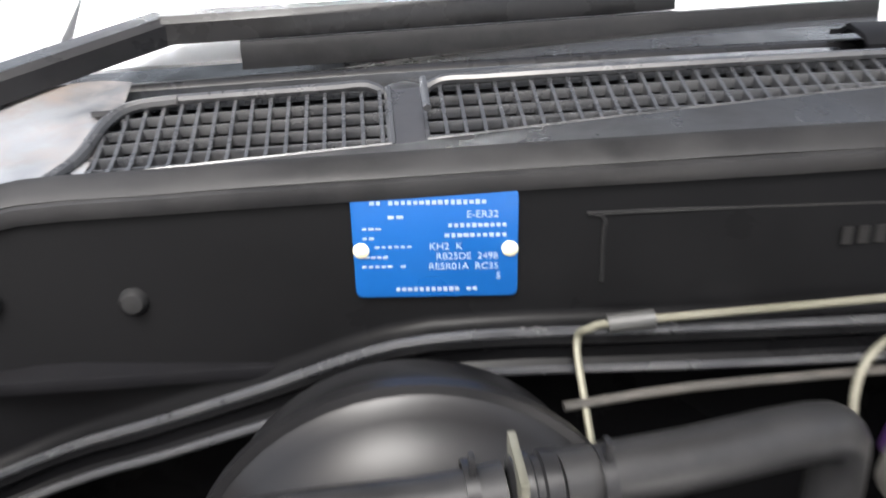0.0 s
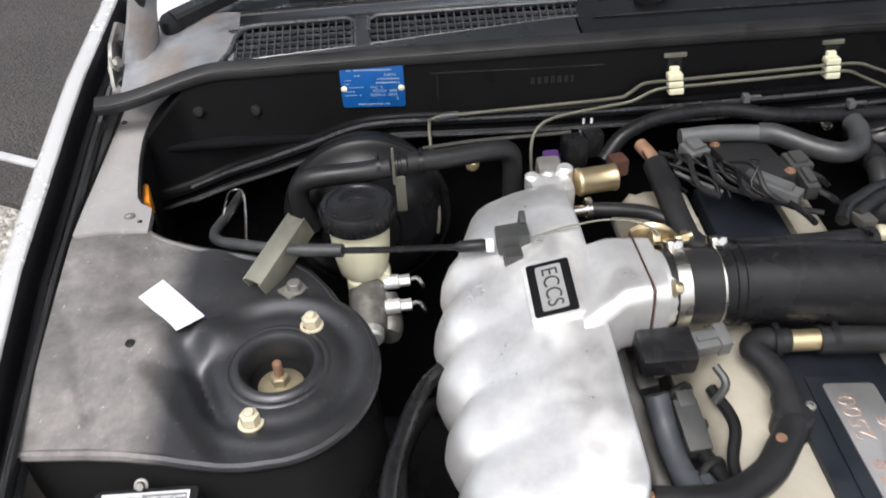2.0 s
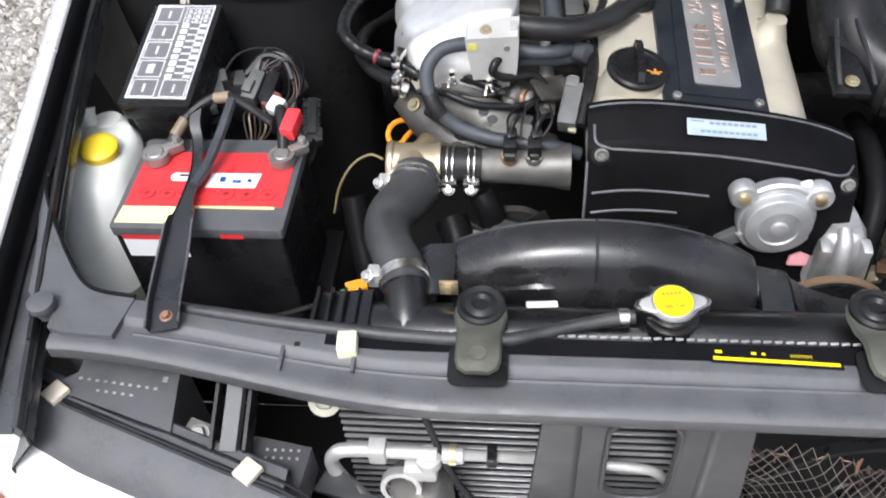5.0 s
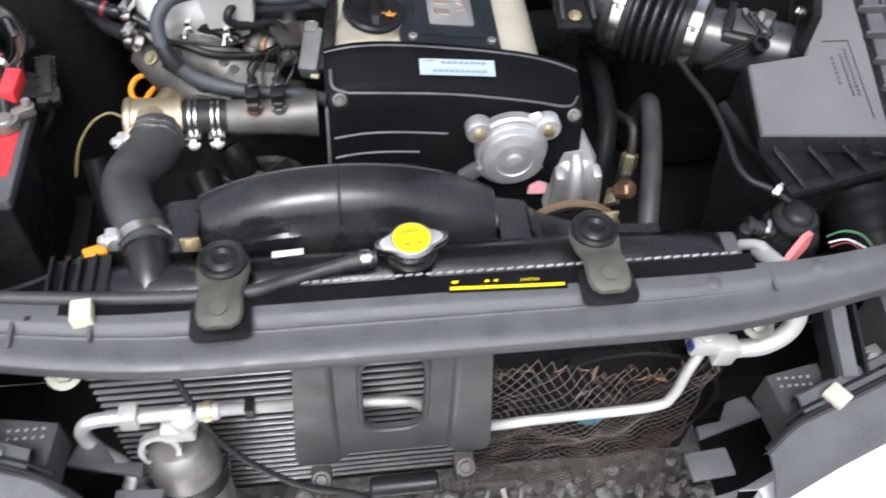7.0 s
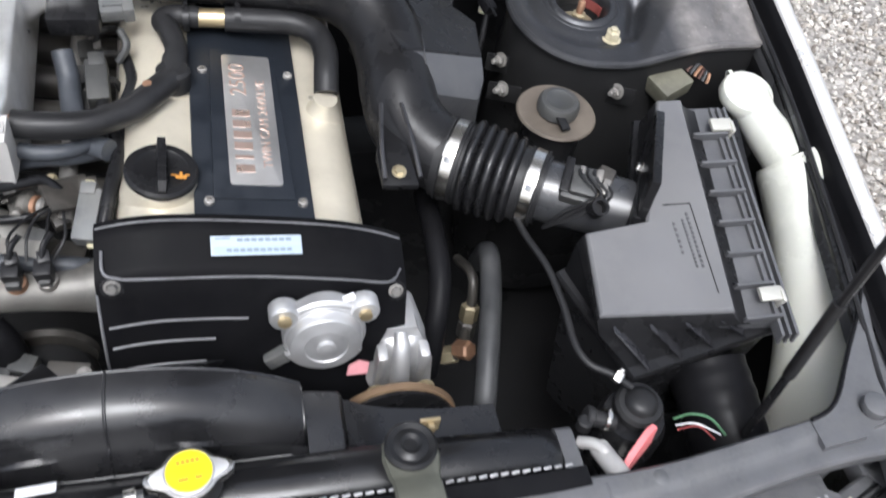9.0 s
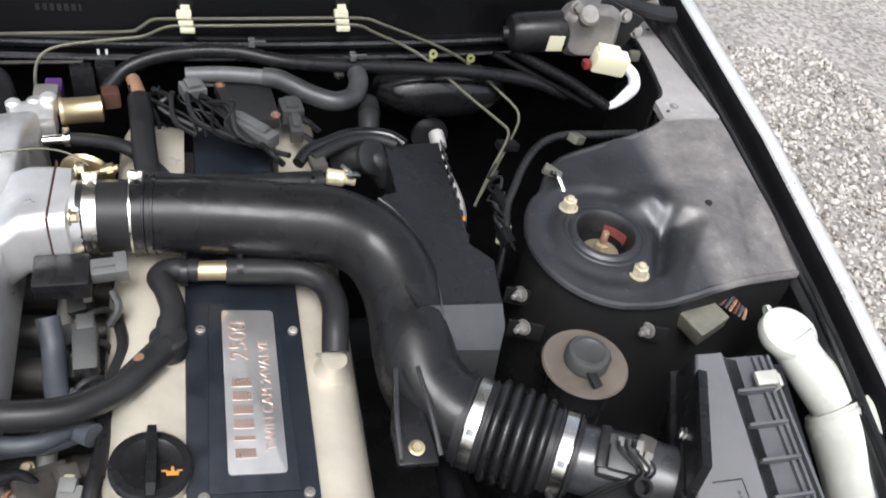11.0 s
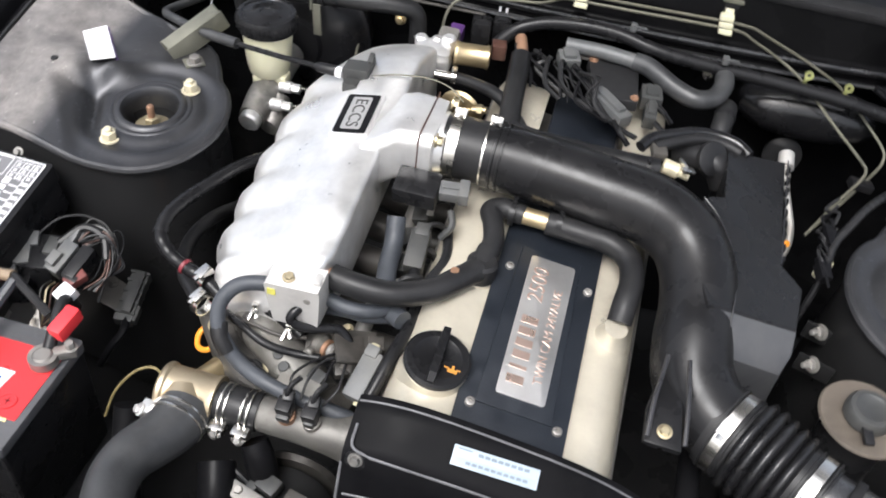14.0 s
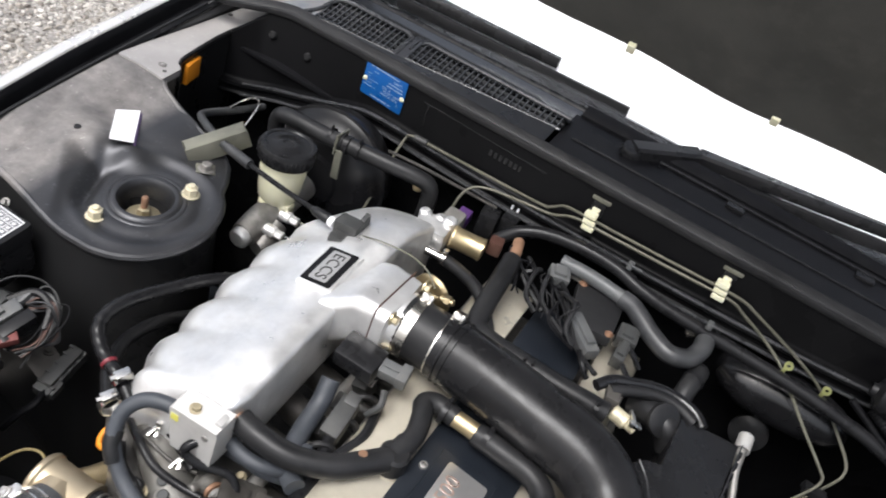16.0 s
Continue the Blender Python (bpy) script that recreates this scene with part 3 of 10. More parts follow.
def wing(s):
    t = thing("fender", "gunmetal metallic front wing with a rolled upper edge", "car fender", (s * 0.88, 0, 0.3), "front wings", "structure")
    part("outer_panel", shell(side_rows(s, lambda xl, xs, zr: [
        (xs - 0.020, zr + 0.000), (xs - 0.017, zr + 0.013), (xs - 0.012, zr + 0.019), (xs, zr + 0.021), (xs + 0.012, zr + 0.015), (xs + 0.024, zr - 0.004),
        (xs + 0.036, zr - 0.04), (xs + 0.043, zr - 0.10), (xs + 0.045, zr - 0.25), (xs + 0.03, zr - 0.45), (xs + 0.0, zr - 0.56)]), 0.0015, (-s, 0, -0.3)), BODY, t)
    part("gutter", shell(side_rows(s, lambda xl, xs, zr: [
        (xl - 0.003, zr - 0.030), (xl - 0.002, zr - 0.012), (xl + 0.003, zr - 0.001), (xl + 0.010, zr - 0.004), (xl + 0.014, zr - 0.016),
        (xs - 0.030, zr - 0.018), (xs - 0.022, zr - 0.012), (xs - 0.021, zr + 0.002)]), 0.002, (0, 0, -1)), GUTTER, t, "dark grey painted water gutter inside the wing edge")
    part("channel", shell(side_rows(s, lambda xl, xs, zr: [(xs - 0.037, zr - 0.0125), (xs - 0.032, zr - 0.0115), (xs - 0.027, zr - 0.013), (xs - 0.0245, zr - 0.008), (xs - 0.0240, zr + 0.004), (xs - 0.0205, zr + 0.0125), (xs - 0.0165, zr + 0.0165)]), 0.0012, (-s * 0.5, 0, 0.6)), MATT, t, "black strip in the channel along the wing edge")
    part("seal_strip", tube([(s * (lerp(LIP, y) + 0.002), y, 0.818 + RISE * y) for y in (-0.70, -0.57, -0.4, -0.2, 0, 0.2, 0.45)], 0.0035, 6, 3), RUBBER, t, "thin black sealing bead")
    for y in (-0.55, -0.32, -0.018, 0.25):
        x = 0.5 * (lerp(LIP, y) + lerp(STRIP, y))
        part("bolt", bolt((s * x, y, 0.797 + RISE * y), (0, -0.15, 1), 0.006, 0.006), BAYDARK, t)
    part("inner_apron", shell(side_rows(s, lambda xl, xs, zr: [(xl - 0.003, zr - 0.008), (xl + 0.002, zr - 0.04), (min(xl + 0.05, xs + 0.02), zr - 0.10), (min(xl + 0.06, xs + 0.02), zr - 0.5)]), 0.003, (s, 0, 0)), BAYDARK, t, "black inner wing apron")
    return t


wing(-1)
wing(1)


TOPZ = {}


def tower(s):
    cx, cy = 0.569, 0.005
    arc = [(cx + 0.112 * math.cos(radians(a)), cy + 0.122 * math.sin(radians(a))) for a in range(270, 120, -12)]
    out = [(0.834, -0.085), (0.72, -0.105), (0.62, -0.118)] + arc + [(0.520, 0.135), (0.555, 0.175), (0.635, 0.198), (0.700, 0.212), (0.740, 0.226), (0.775, 0.262), (0.838, 0.29)]
    plate = [(0.744, 0.227), (0.747, 0.275), (0.762, 0.285), (0.771, 0.305), (0.779, 0.352), (0.788, 0.416), (0.792, 0.47), (0.790, 0.515), (0.783, 0.562), (0.770, 0.60), (0.757, 0.625), (0.838, 0.625), (0.836, 0.215), (0.785, 0.222)]
    out = [(s * x, y) for x, y in out]
    hole = [(s * cx + 0.050 * math.cos(2 * math.pi * k / 32), cy + 0.005 + 0.050 * math.sin(2 * math.pi * k / 32)) for k in range(32)]

    def z(x, y):
        x = abs(x)
        r = math.hypot(x - cx, y - cy - 0.005)
        foot = lerp([(-0.12, 0.60), (-0.109, 0.615), (-0.068, 0.631), (-0.016, 0.651), (0.034, 0.680), (0.071, 0.668), (0.106, 0.631), (0.15, 0.60), (0.22, 0.60)], y)
        crest = lerp([(-0.12, 0.635), (-0.109, 0.640), (-0.068, 0.668), (-0.005, 0.721), (0.044, 0.712), (0.08, 0.69), (0.106, 0.68), (0.14, 0.76), (0.20, 0.80)], y)
        t_ = max(0.0, min(1.0, (x - foot) / (crest - foot)))
        edge = lerp([(0.60, 0.085), (0.65, 0.066), (0.68, 0.043), (0.72, 0.012)], x)
        w = max(0.6 * t_ + 0.4 * sm(0, 1, t_), sm(edge - 0.050, edge, y) * sm(0.592, 0.662, x) * (1 - 0.6 * sm(0.10, 0.20, y)))
        ridge = 0.013 * max(0.0, 1 - abs(x - 0.720) / 0.10) * sm(0.11, 0.03, y) - 0.016 * sm(0.80, 0.73, x) * sm(0.05, 0.11, y) * sm(0.24, 0.16, y)
        base = 0.796 + 0.10 * y * (1 - w) + w * (0.815 + RISE * min(y, 0.21) + 0.025 * max(0.0, y - 0.21) - 0.796 + 0.002 + ridge - 0.010 * sm(0.03, -0.11, y))
        groove = math.exp(-((x - foot + 0.004) / 0.012) ** 2) * sm(-0.09, -0.05, y) * sm(0.11, 0.07, y)
        fold = 0.007 * max(0.0, 1 - abs(x - 0.783 - 0.33 * y) / (0.006 + 0.012 * sm(-0.07, 0.02, y))) * sm(-0.075, -0.05, y) * sm(0.11, 0.07, y)
        ring = -0.004 * math.exp(-((r - 0.084) / 0.010) ** 2) + 0.0025 * math.exp(-((r - 0.104) / 0.008) ** 2)
        return base - 0.009 * groove - fold + ring + 0.0012 * noise.noise(Vector((x * 14, y * 14, 1)))

    TOPZ[s] = z
    t = thing("strut_tower", "dusty dark grey pressed strut tower with a bolted damper mount", "strut tower", (s * cx, cy, 0.55), "strut towers", "structure")
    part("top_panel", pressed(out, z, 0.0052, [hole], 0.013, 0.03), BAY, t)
    part("rolled_edge", tube([(x, y, z(x, y) - 0.0055) for x, y in out[:26]], 0.0062, 8, 3), BAY, t, "rounded pressed edge")
    inn = [(s * cx + (x - s * cx) * 0.985, cy + (y - cy) * 0.985) for x, y in out]
    part("tower_wall", loft([[Vector((x * (1 - 0.03 * (k > 1)), y, z(x, y) - d)) for x, y in inn] for k, d in enumerate((0.014, 0.05, 0.30, 0.52))], cap=False), BAYDARK, t, "black tower wall")
    part("hole_collar", lathe([(0.036, -0.040), (0.0385, -0.010), (0.0405, 0.000), (0.0435, 0.0042), (0.0480, 0.0050), (0.0520, 0.0034), (0.0545, 0.0005), (0.0575, 0.0012), (0.0610, 0.0002), (0.066, -0.0040), (0.066, -0.008)], (s * cx, cy + 0.005, 0.7972), (0, -0.10, 1), 56), BAY, t, "rolled collar round the damper opening")
    c = (s * cx, cy + 0.004, 0.760)
    part("mount_cup", lathe([(0.038, 0.012), (0.037, -0.004), (0.030, -0.012), (0.026, -0.002), (0.024, 0.004), (0.014, 0.006), (0, 0.006)], c), BAYDARK, t, "black rubber damper mount")
    if s > 0:
        arc_ = [radians(a) for a in range(5, 66, 10)]
        part("red_mark", shell([[Vector((c[0] + r_ * math.cos(a), c[1] + r_ * math.sin(a), c[2] + d)) for r_, d in ((0.0360, 0.012), (0.0375, 0.026))] for a in arc_], 0.001, (-1, 0, 0)), mat("faded_red_rubber_cup", (0.15, 0.035, 0.03), 0.6, 0, 0.4, 60, 0.1), t, "faded red inner rim")
    part("washer", lathe([(0.026, 0.002), (0.027, 0.006), (0.020, 0.010), (0, 0.010)], c, (0, 0, 1), 24), DULLZ, t, "dull yellow zinc washer")
    part("nut", lathe([(0.011, 0.008), (0.011, 0.020), (0.009, 0.022), (0, 0.022)], c, (0, 0, 1), 6), DULLZ, t)
    part("damper_rod", lathe([(0.0055, 0.02), (0.0055, 0.040), (0.004, 0.042), (0, 0.042)], c, (0, 0, 1), 12), COPPER, t, "rusty copper-coloured damper stud")
    for bx, by in ((0.531, 0.066), (0.593, -0.066)):
        zz = z(bx, by)
        part("mount_nut", bolt((s * bx, by, zz), (0, 0, 1), 0.0108, 0.015, 1.32), CREAMZ, t, "yellow zinc flange nut")
        part("mount_stud", can((s * bx, by, zz + 0.010), (0, 0, 1), 0.0058, 0.010, 0.001, 12), CREAMZ, t)
    part("drain_hole", can((s * 0.729, 0.027, z(0.729, 0.027) - 0.002), (0, 0, 1), 0.006, 0.004, 0.001, 14), BAYDARK, t, "small black plug")
    at = lambda x, y, d: Vector((s * x, y, z(x, y) + d))
    part("shelf_plate", pressed([(s * x, y) for x, y in plate], lambda x, y: z(x, y) + 0.004, 0.003, [], 0.013, 0.006), SHELF, t, "dusty shelf plate behind the tower, brightened for sky gloss")
    part("plate_edge", tube([at(x, y, -0.001) for x, y in plate[2:11]], 0.0052, 8, 4), BAYDARK, t, "dark folded edge of the shelf")
    part("shelf_wall", shell([[at(x, y, d) for d in (-0.004, -0.05, -0.30)] for x, y in plate[1:11]], 0.003, (-s, 0, 0)), BAYDARK, t, "black wall below the shelf")
    for hx, hy, r_ in ((0.830, 0.508, 0.0045), (0.757, 0.245, 0.0032), (0.772, 0.256, 0.0075)):
        part("hole_plug", lathe([(r_, 0.0), (r_, 0.0012), (r_ * 0.7, 0.002), (r_ * 0.6, 0.0005), (0, 0.0005)], at(hx, hy, 0.0035), (0, 0, 1), 14), BAYDARK if r_ < 0.007 else BAY, t)
    return t


tower(-1)
tower(1)
top_z = TOPZ[-1]
ZL = lambda x, y: float(top_z(x, y)) + 0.0016
st = thing("sticker", "blank white rectangular sticker on the strut tower", "sticker", (-0.697, 0.095, 0.822))


def patch(p00, p10, p11, p01, n=24):
    """A thin sheet lying on the tower panel."""
    row = lambda a, b: [Vector((a[0] + (b[0] - a[0]) * k / n, a[1] + (b[1] - a[1]) * k / n, 0)) for k in range(n + 1)]
    r0, r1 = row(p00, p10), row(p01, p11)
    grid_ = [[p.lerp(q, k / 4) for k in range(5)] for p, q in zip(r0, r1)]
    c_ = [ZL(*q) for q in (p00, p10, p11, p01)]
    flat = lambda i, k: (c_[0] * (1 - i / n) + c_[1] * i / n) * (1 - k / 4) + (c_[3] * (1 - i / n) + c_[2] * i / n) * k / 4
    up = max(ZL(p.x, p.y) - flat(i, k) for i, r in enumerate(grid_) for k, p in enumerate(r))
    return shell([[Vector((p.x, p.y, 0.6 * (flat(i, k) + up) + 0.4 * max(ZL(p.x, p.y), flat(i, k)))) for k, p in enumerate(r)] for i, r in enumerate(grid_)], 0.001)


part("paper", patch((-0.739, 0.117), (-0.681, 0.044), (-0.652, 0.066), (-0.715, 0.147)), PAPER, st)
part("edge_print", patch((-0.715, 0.147), (-0.652, 0.066), (-0.6495, 0.068), (-0.7125, 0.149)), PURPLE, st, "thin violet printed margin")
solid("reflector_patch", rbox((-0.770, 0.335, 0.820), (0.010, 0.052, 0.042), 0.004, (0, 0, 14)), ORANGE, "faded orange painted patch inside the wing rail", "paint patch")

# added bay floor and corner panels: close the bay below and keep it black
solid("undertray", rbox((0, 0.0, 0.22), (1.66, 0.96, 0.01), 0.004), BAYDARK, "black floor sheet added beneath the engine to hide the gravel", "undertray", kind="structure")
for s_ in (-1, 1):
    solid("splash_shield", rbox((s_ * 0.66, -0.71, 0.205), (0.42, 0.47, 0.008), 0.003), BAYDARK, "black panel added behind the bumper corner to keep it dark", "splash shield", kind="structure")

# ---- firewall, cowl ----
fy = lambda x: 0.437 + 0.038 * (x / 0.6) ** 2 - 0.055 * sm(0.66, 0.84, abs(x))
ztop = lambda x: 0.962 - 0.040 * (x / 0.85) ** 2 - 0.016 * sm(0.66, 0.84, abs(x))
zled = lambda x: lerp([(-0.82, 0.755), (-0.727, 0.767), (-0.637, 0.795), (-0.541, 0.830), (-0.485, 0.853), (-0.45, 0.861), (-0.40, 0.864), (0.55, 0.866), (0.75, 0.846), (0.83, 0.845)], x)
XS = np.linspace(-0.798, 0.798, 60)


def fw_row(x):
    y, zl = fy(x), zled(x)
    zt = min(ztop(x), lerp([(0.70, 0.96), (0.718, 0.928), (0.752, 0.900), (0.782, 0.868), (0.80, 0.850)], abs(x)))
    zl = min(zl, zt - 0.03)
    return [Vector((x, y + d, z)) for d, z in ((0.035, zt + 0.004), (0.004, zt), (0.0, zt - 0.006), (0.0, zl + 0.012), (-0.004, zl + 0.006), (-0.014, zl + 0.002), (-0.016, zl - 0.004), (-0.012, zl - 0.008),
                                            (-0.012, zl - 0.016), (-0.016, zl - 0.020), (-0.012, zl - 0.026), (0.030, zl - 0.034), (0.040, zl - 0.12), (0.02, 0.55), (-0.04, 0.25))]


fw = thing("wall_firewall", "black painted firewall panel with a beaded ledge", "firewall", (0, 0.45, 0.3), kind="structure")
part("panel", shell([fw_row(x) for x in XS], 0.004, (0, 1, 0)), FIREW, fw)
# ledge ridges in a paler, glossier plastic than the panel: painted sky highlight
for dy, dz, r_ in ((-0.013, 0.003, 0.0034), (-0.0165, -0.021, 0.0030)):
    part("ledge_bead", tube([(x, fy(x) + dy, zled(x) + dz) for x in np.linspace(-0.74, 0.55, 34)], r_, 8, 2), COWLP, fw, "glossy rounded bead carrying the ledge's painted sky highlight")
part("stamped_frame", join(tube([(-0.345, fy(-0.345) - 0.0005, 0.893), (-0.345, fy(-0.345) - 0.0005, 0.932), (-0.335, fy(-0.335) - 0.0005, 0.937), (-0.1, fy(-0.1) - 0.0005, 0.937)], 0.0013, 6, 5)), BAYDARK, fw)
part("stamped_number", bars([(-0.205 + 0.010 * i, 0.918, 0.006, 0.011) for i in range(10)], pose(0, fy(-0.16) + 0.0005, 0, 90), 0.001), BAYDARK, fw, "stamped chassis number as plain relief bars")
for x, z in ((-0.621, 0.884), (-0.707, 0.887)):
    part("plug", lathe([(0.009, 0), (0.009, 0.003), (0.006, 0.007), (0, 0.008)], (x, fy(x) + 0.001, z), (0, -1, 0.1), 16), BAYDARK, fw, "round black rubber plug")
for x in (0.005, 0.245):
    part("slot_clip", rbox((x, fy(x) - 0.001, 0.945), (0.034, 0.004, 0.007), 0.0015), OLIVEB, fw, "small bare metal slot edge")
    part("pipe_plate", rbox((x, fy(x) - 0.001, 0.925), (0.022, 0.003, 0.035), 0.001), BLACKP, fw)
part("heater_bulge", loft([[Vector((0.424 + a * w, 0.452 - d, 0.778 + b * h)) for a, b in rrect(2, 2, 0.9, 4)] for w, h, d in ((0.12, 0.05, 0.0), (0.115, 0.045, 0.03), (0.09, 0.03, 0.05), (0.05, 0.012, 0.056))]), GLOSSP, fw, "rounded black pressing in the firewall")
part("grommet", lathe([(0.034, 0), (0.034, 0.006), (0.024, 0.012), (0.012, 0.014), (0, 0.014)], (0.416, 0.440, 0.684), (0, -1, 0.2)), RUBBER, fw, "round black rubber grommet")

sl = thing("weather_seal", "grey-black rubber bonnet seal along the cowl edge", "weather seal", (0, fy(0) + 0.012, ztop(0)))
seal = [(x, fy(x) + 0.012, ztop(x) + 0.010) for x in np.linspace(-0.85, 0.85, 70)]
wob = lambda x: 0.0008 * noise.noise(Vector((x * 9, 0, 7)))
part("bulb", loft([[Vector((x, y + 0.002 + 0.0155 * math.cos(a) ** 3 * (0.6 + 0.4 * abs(math.cos(a))), z + 0.001 + wob(x) + 0.0100 * math.sin(a))) for a in np.linspace(0, 2 * math.pi, 15)[:-1]] for x, y, z in seal]), RUBBER, sl)
part("front_lip", loft([[Vector((x, y + a, z + b + wob(x + 3))) for a, b in ((-0.0155, -0.011), (-0.0170, -0.006), (-0.0160, -0.001), (-0.0120, 0.001), (-0.0100, -0.004), (-0.0110, -0.011))] for x, y, z in seal]), RUBBER, sl, "thin front lip of the seal")
part("carrier", loft([[Vector((x, y + a, z + b)) for a, b in ((-0.010, -0.012), (-0.008, -0.007), (0.014, -0.007), (0.015, -0.012))] for x, y, z in seal]), MATT, sl)

# cowl: panel with openings; grilles lie in them
wsy = lambda x: 0.662 + 0.03 * (x / 0.7) ** 2
GLOSS = mat("glossy_black_trim", (0.016, 0.017, 0.019), 0.16, 0, 0.1, 40, 0.01, coat=0.5, spec=0.6)
cw = thing("cowl", "dark plastic cowl panel below the windscreen", "cowl", (0, 0.55, 0.93), kind="structure")
gz = lambda x, d: ztop(x) - 0.004 + 0.10 * d + 0.010


def cowl_strip(x0, x1, d0, d1):
    xs = np.linspace(x0, x1, max(3, int((x1 - x0) / 0.02)))
    return shell([[Vector((x, fy(x) + d, gz(x, d))) for d in np.linspace(d0, d1, 5)] for x in xs], 0.004, (0, 0, -1))


G1, G2 = (-0.668, -0.462), (-0.440, -0.125)
# the intake grilles: flat in front, tilted up to a raised rear rim, the front edge running out to a point
D1 = 0.106
gd0 = lambda x: lerp([(-0.70, 0.008), (-0.668, 0.014), (-0.60, 0.029), (-0.46, 0.045), (-0.316, 0.058), (-0.157, 0.072), (-0.10, 0.076)], x)
gg = lambda x, d: ztop(x) + 0.013 + 0.30 * max(0.0, d - 0.045)


def grille_strip(x0, x1, u0, u1, lift=0.0):
    """A strip of the raised intake panel between two shares of its depth."""
    xs = np.linspace(x0, x1, max(3, int((x1 - x0) / 0.012)))
    return shell([[Vector((x, fy(x) + d, gg(x, d) + lift)) for d in np.linspace(gd0(x) + (D1 - gd0(x)) * u0, gd0(x) + (D1 - gd0(x)) * u1, 6)] for x in xs], 0.004, (0, 0, -1))


part("front_edge", cowl_strip(-0.125, 0.80, 0.022, 0.036), BLACKP, cw)
part("front_band", shell([[Vector((x, fy(x) + d, z)) for d, z in ((0.006, ztop(x) + 0.016), (0.5 * (0.006 + gd0(x)), ztop(x) + 0.0175), (gd0(x) - 0.002, gg(x, gd0(x)) + 0.0022), (gd0(x) + 0.001, gg(x, gd0(x)) - 0.002))] for x in np.linspace(-0.66, -0.132, 34)], 0.003), BLACKP, cw, "satin band in front of the grilles")
part("left_panel", loft([[Vector((x, fy(x) + d, ztop(x) + 0.010 + k * d + 0.010 * noise.noise(Vector((x * 16, d * 18, 2))))) for d in np.linspace(0.010, 0.175, 12)] for x, k in ((-0.815, 0.26), (-0.79, 0.22), (-0.76, 0.16), (-0.735, 0.15), (-0.71, 0.16), (-0.69, 0.15), (-0.67, 0.13), (-0.648, 0.11))], closed=False, cap=False), RUST, cw, "pale grey corner panel streaked with rust")
part("left_rim", tube([(-0.668, fy(-0.668) + 0.012, gg(-0.668, 0.012) + 0.002), (-0.655, fy(-0.655) + 0.050, gg(-0.655, 0.05) + 0.003), (-0.645, fy(-0.645) + 0.085, gg(-0.645, 0.085) + 0.003), (-0.630, fy(-0.63) + 0.102, gg(-0.63, 0.102) + 0.003), (-0.60, fy(-0.6) + D1, gg(-0.6, D1) + 0.003)], 0.0042, 8, 4), COWLP, cw)
part("middle_bridge", grille_strip(G1[1], G2[0], 0.0, 1.0), SATIN, cw)
part("rear_lip", tube([(x, fy(x) + D1 + 0.002, gg(x, D1) + (0.003 if abs(x + 0.451) > 0.014 else -0.004)) for x in (*np.linspace(-0.61, -0.475, 8), -0.462, -0.451, -0.440, *np.linspace(-0.427, -0.12, 14))], 0.0036, 8, 3), COWLP, cw, "raised glossy rear lip of the grille panel")
part("rear_shelf", shell([[Vector((x, fy(x) + D1 + (wsy(x) - 0.028 - fy(x) - D1) * k, gg(x, D1) + (0.980 - 0.02 * (x / 0.7) ** 2 - gg(x, D1)) * k - 0.008 * math.sin(math.pi * k))) for k in (0, 0.25, 0.5, 0.75, 1.0)] for x in np.linspace(-0.66, -0.12, 30)], 0.004), GLOSS, cw, "black sunken shelf behind the grilles")
part("right_panel", cowl_strip(G2[1], 0.80, 0.036, 0.165), mat("aged_black_cowl_plastic", (0.006, 0.006, 0.007), 0.34, 0, 0.3, 30, 0.04, dust=0.25, dust_c=(0.016, 0.0155, 0.015), spec=0.10), cw)
part("panel_lip", tube([(x, fy(x) + 0.150, gz(x, 0.15) + 0.003) for x in np.linspace(0.05, 0.74, 14)], 0.0030, 8, 3), BLACKP, cw)
part("panel_crease", tube([(x, fy(x) + 0.085, gz(x, 0.085) + 0.001) for x in np.linspace(-0.10, 0.70, 14)], 0.0024, 8, 3), BLACKP, cw)
for x in (0.20, 0.44):
    part("clip_recess", rbox((x, fy(x) + 0.135, gz(x, 0.135) + 0.002), (0.034, 0.018, 0.008), 0.003), BLACKP, cw)
part("rear_edge", shell([[Vector((x, y, gz(x, 0.165) + 0.004 + b)) for y, b in ((fy(x) + 0.165, 0.0), (fy(x) + 0.172, 0.006), (wsy(x) - 0.030, 0.010), (wsy(x) - 0.018, 0.003), (wsy(x) - 0.004, 0.0))] for x in np.linspace(-0.115, 0.78, 30)], 0.004), MATT, cw, "black trim along the glass")
part("plenum_floor", rbox((-0.40, 0.575, 0.835), (0.74, 0.22, 0.01), 0.003), MATT, cw)
part("plenum_back", rbox((-0.40, 0.685, 0.890), (0.74, 0.008, 0.12), 0.002), MATT, cw)
part("screw", lathe([(0.013, 0), (0.012, 0.004), (0.006, 0.006), (0, 0.006)], (-0.451, fy(-0.45) + D1 + 0.012, gg(-0.451, D1) - 0.006), (0, 0, 1), 20), BLACKP, cw, "round black screw cap")
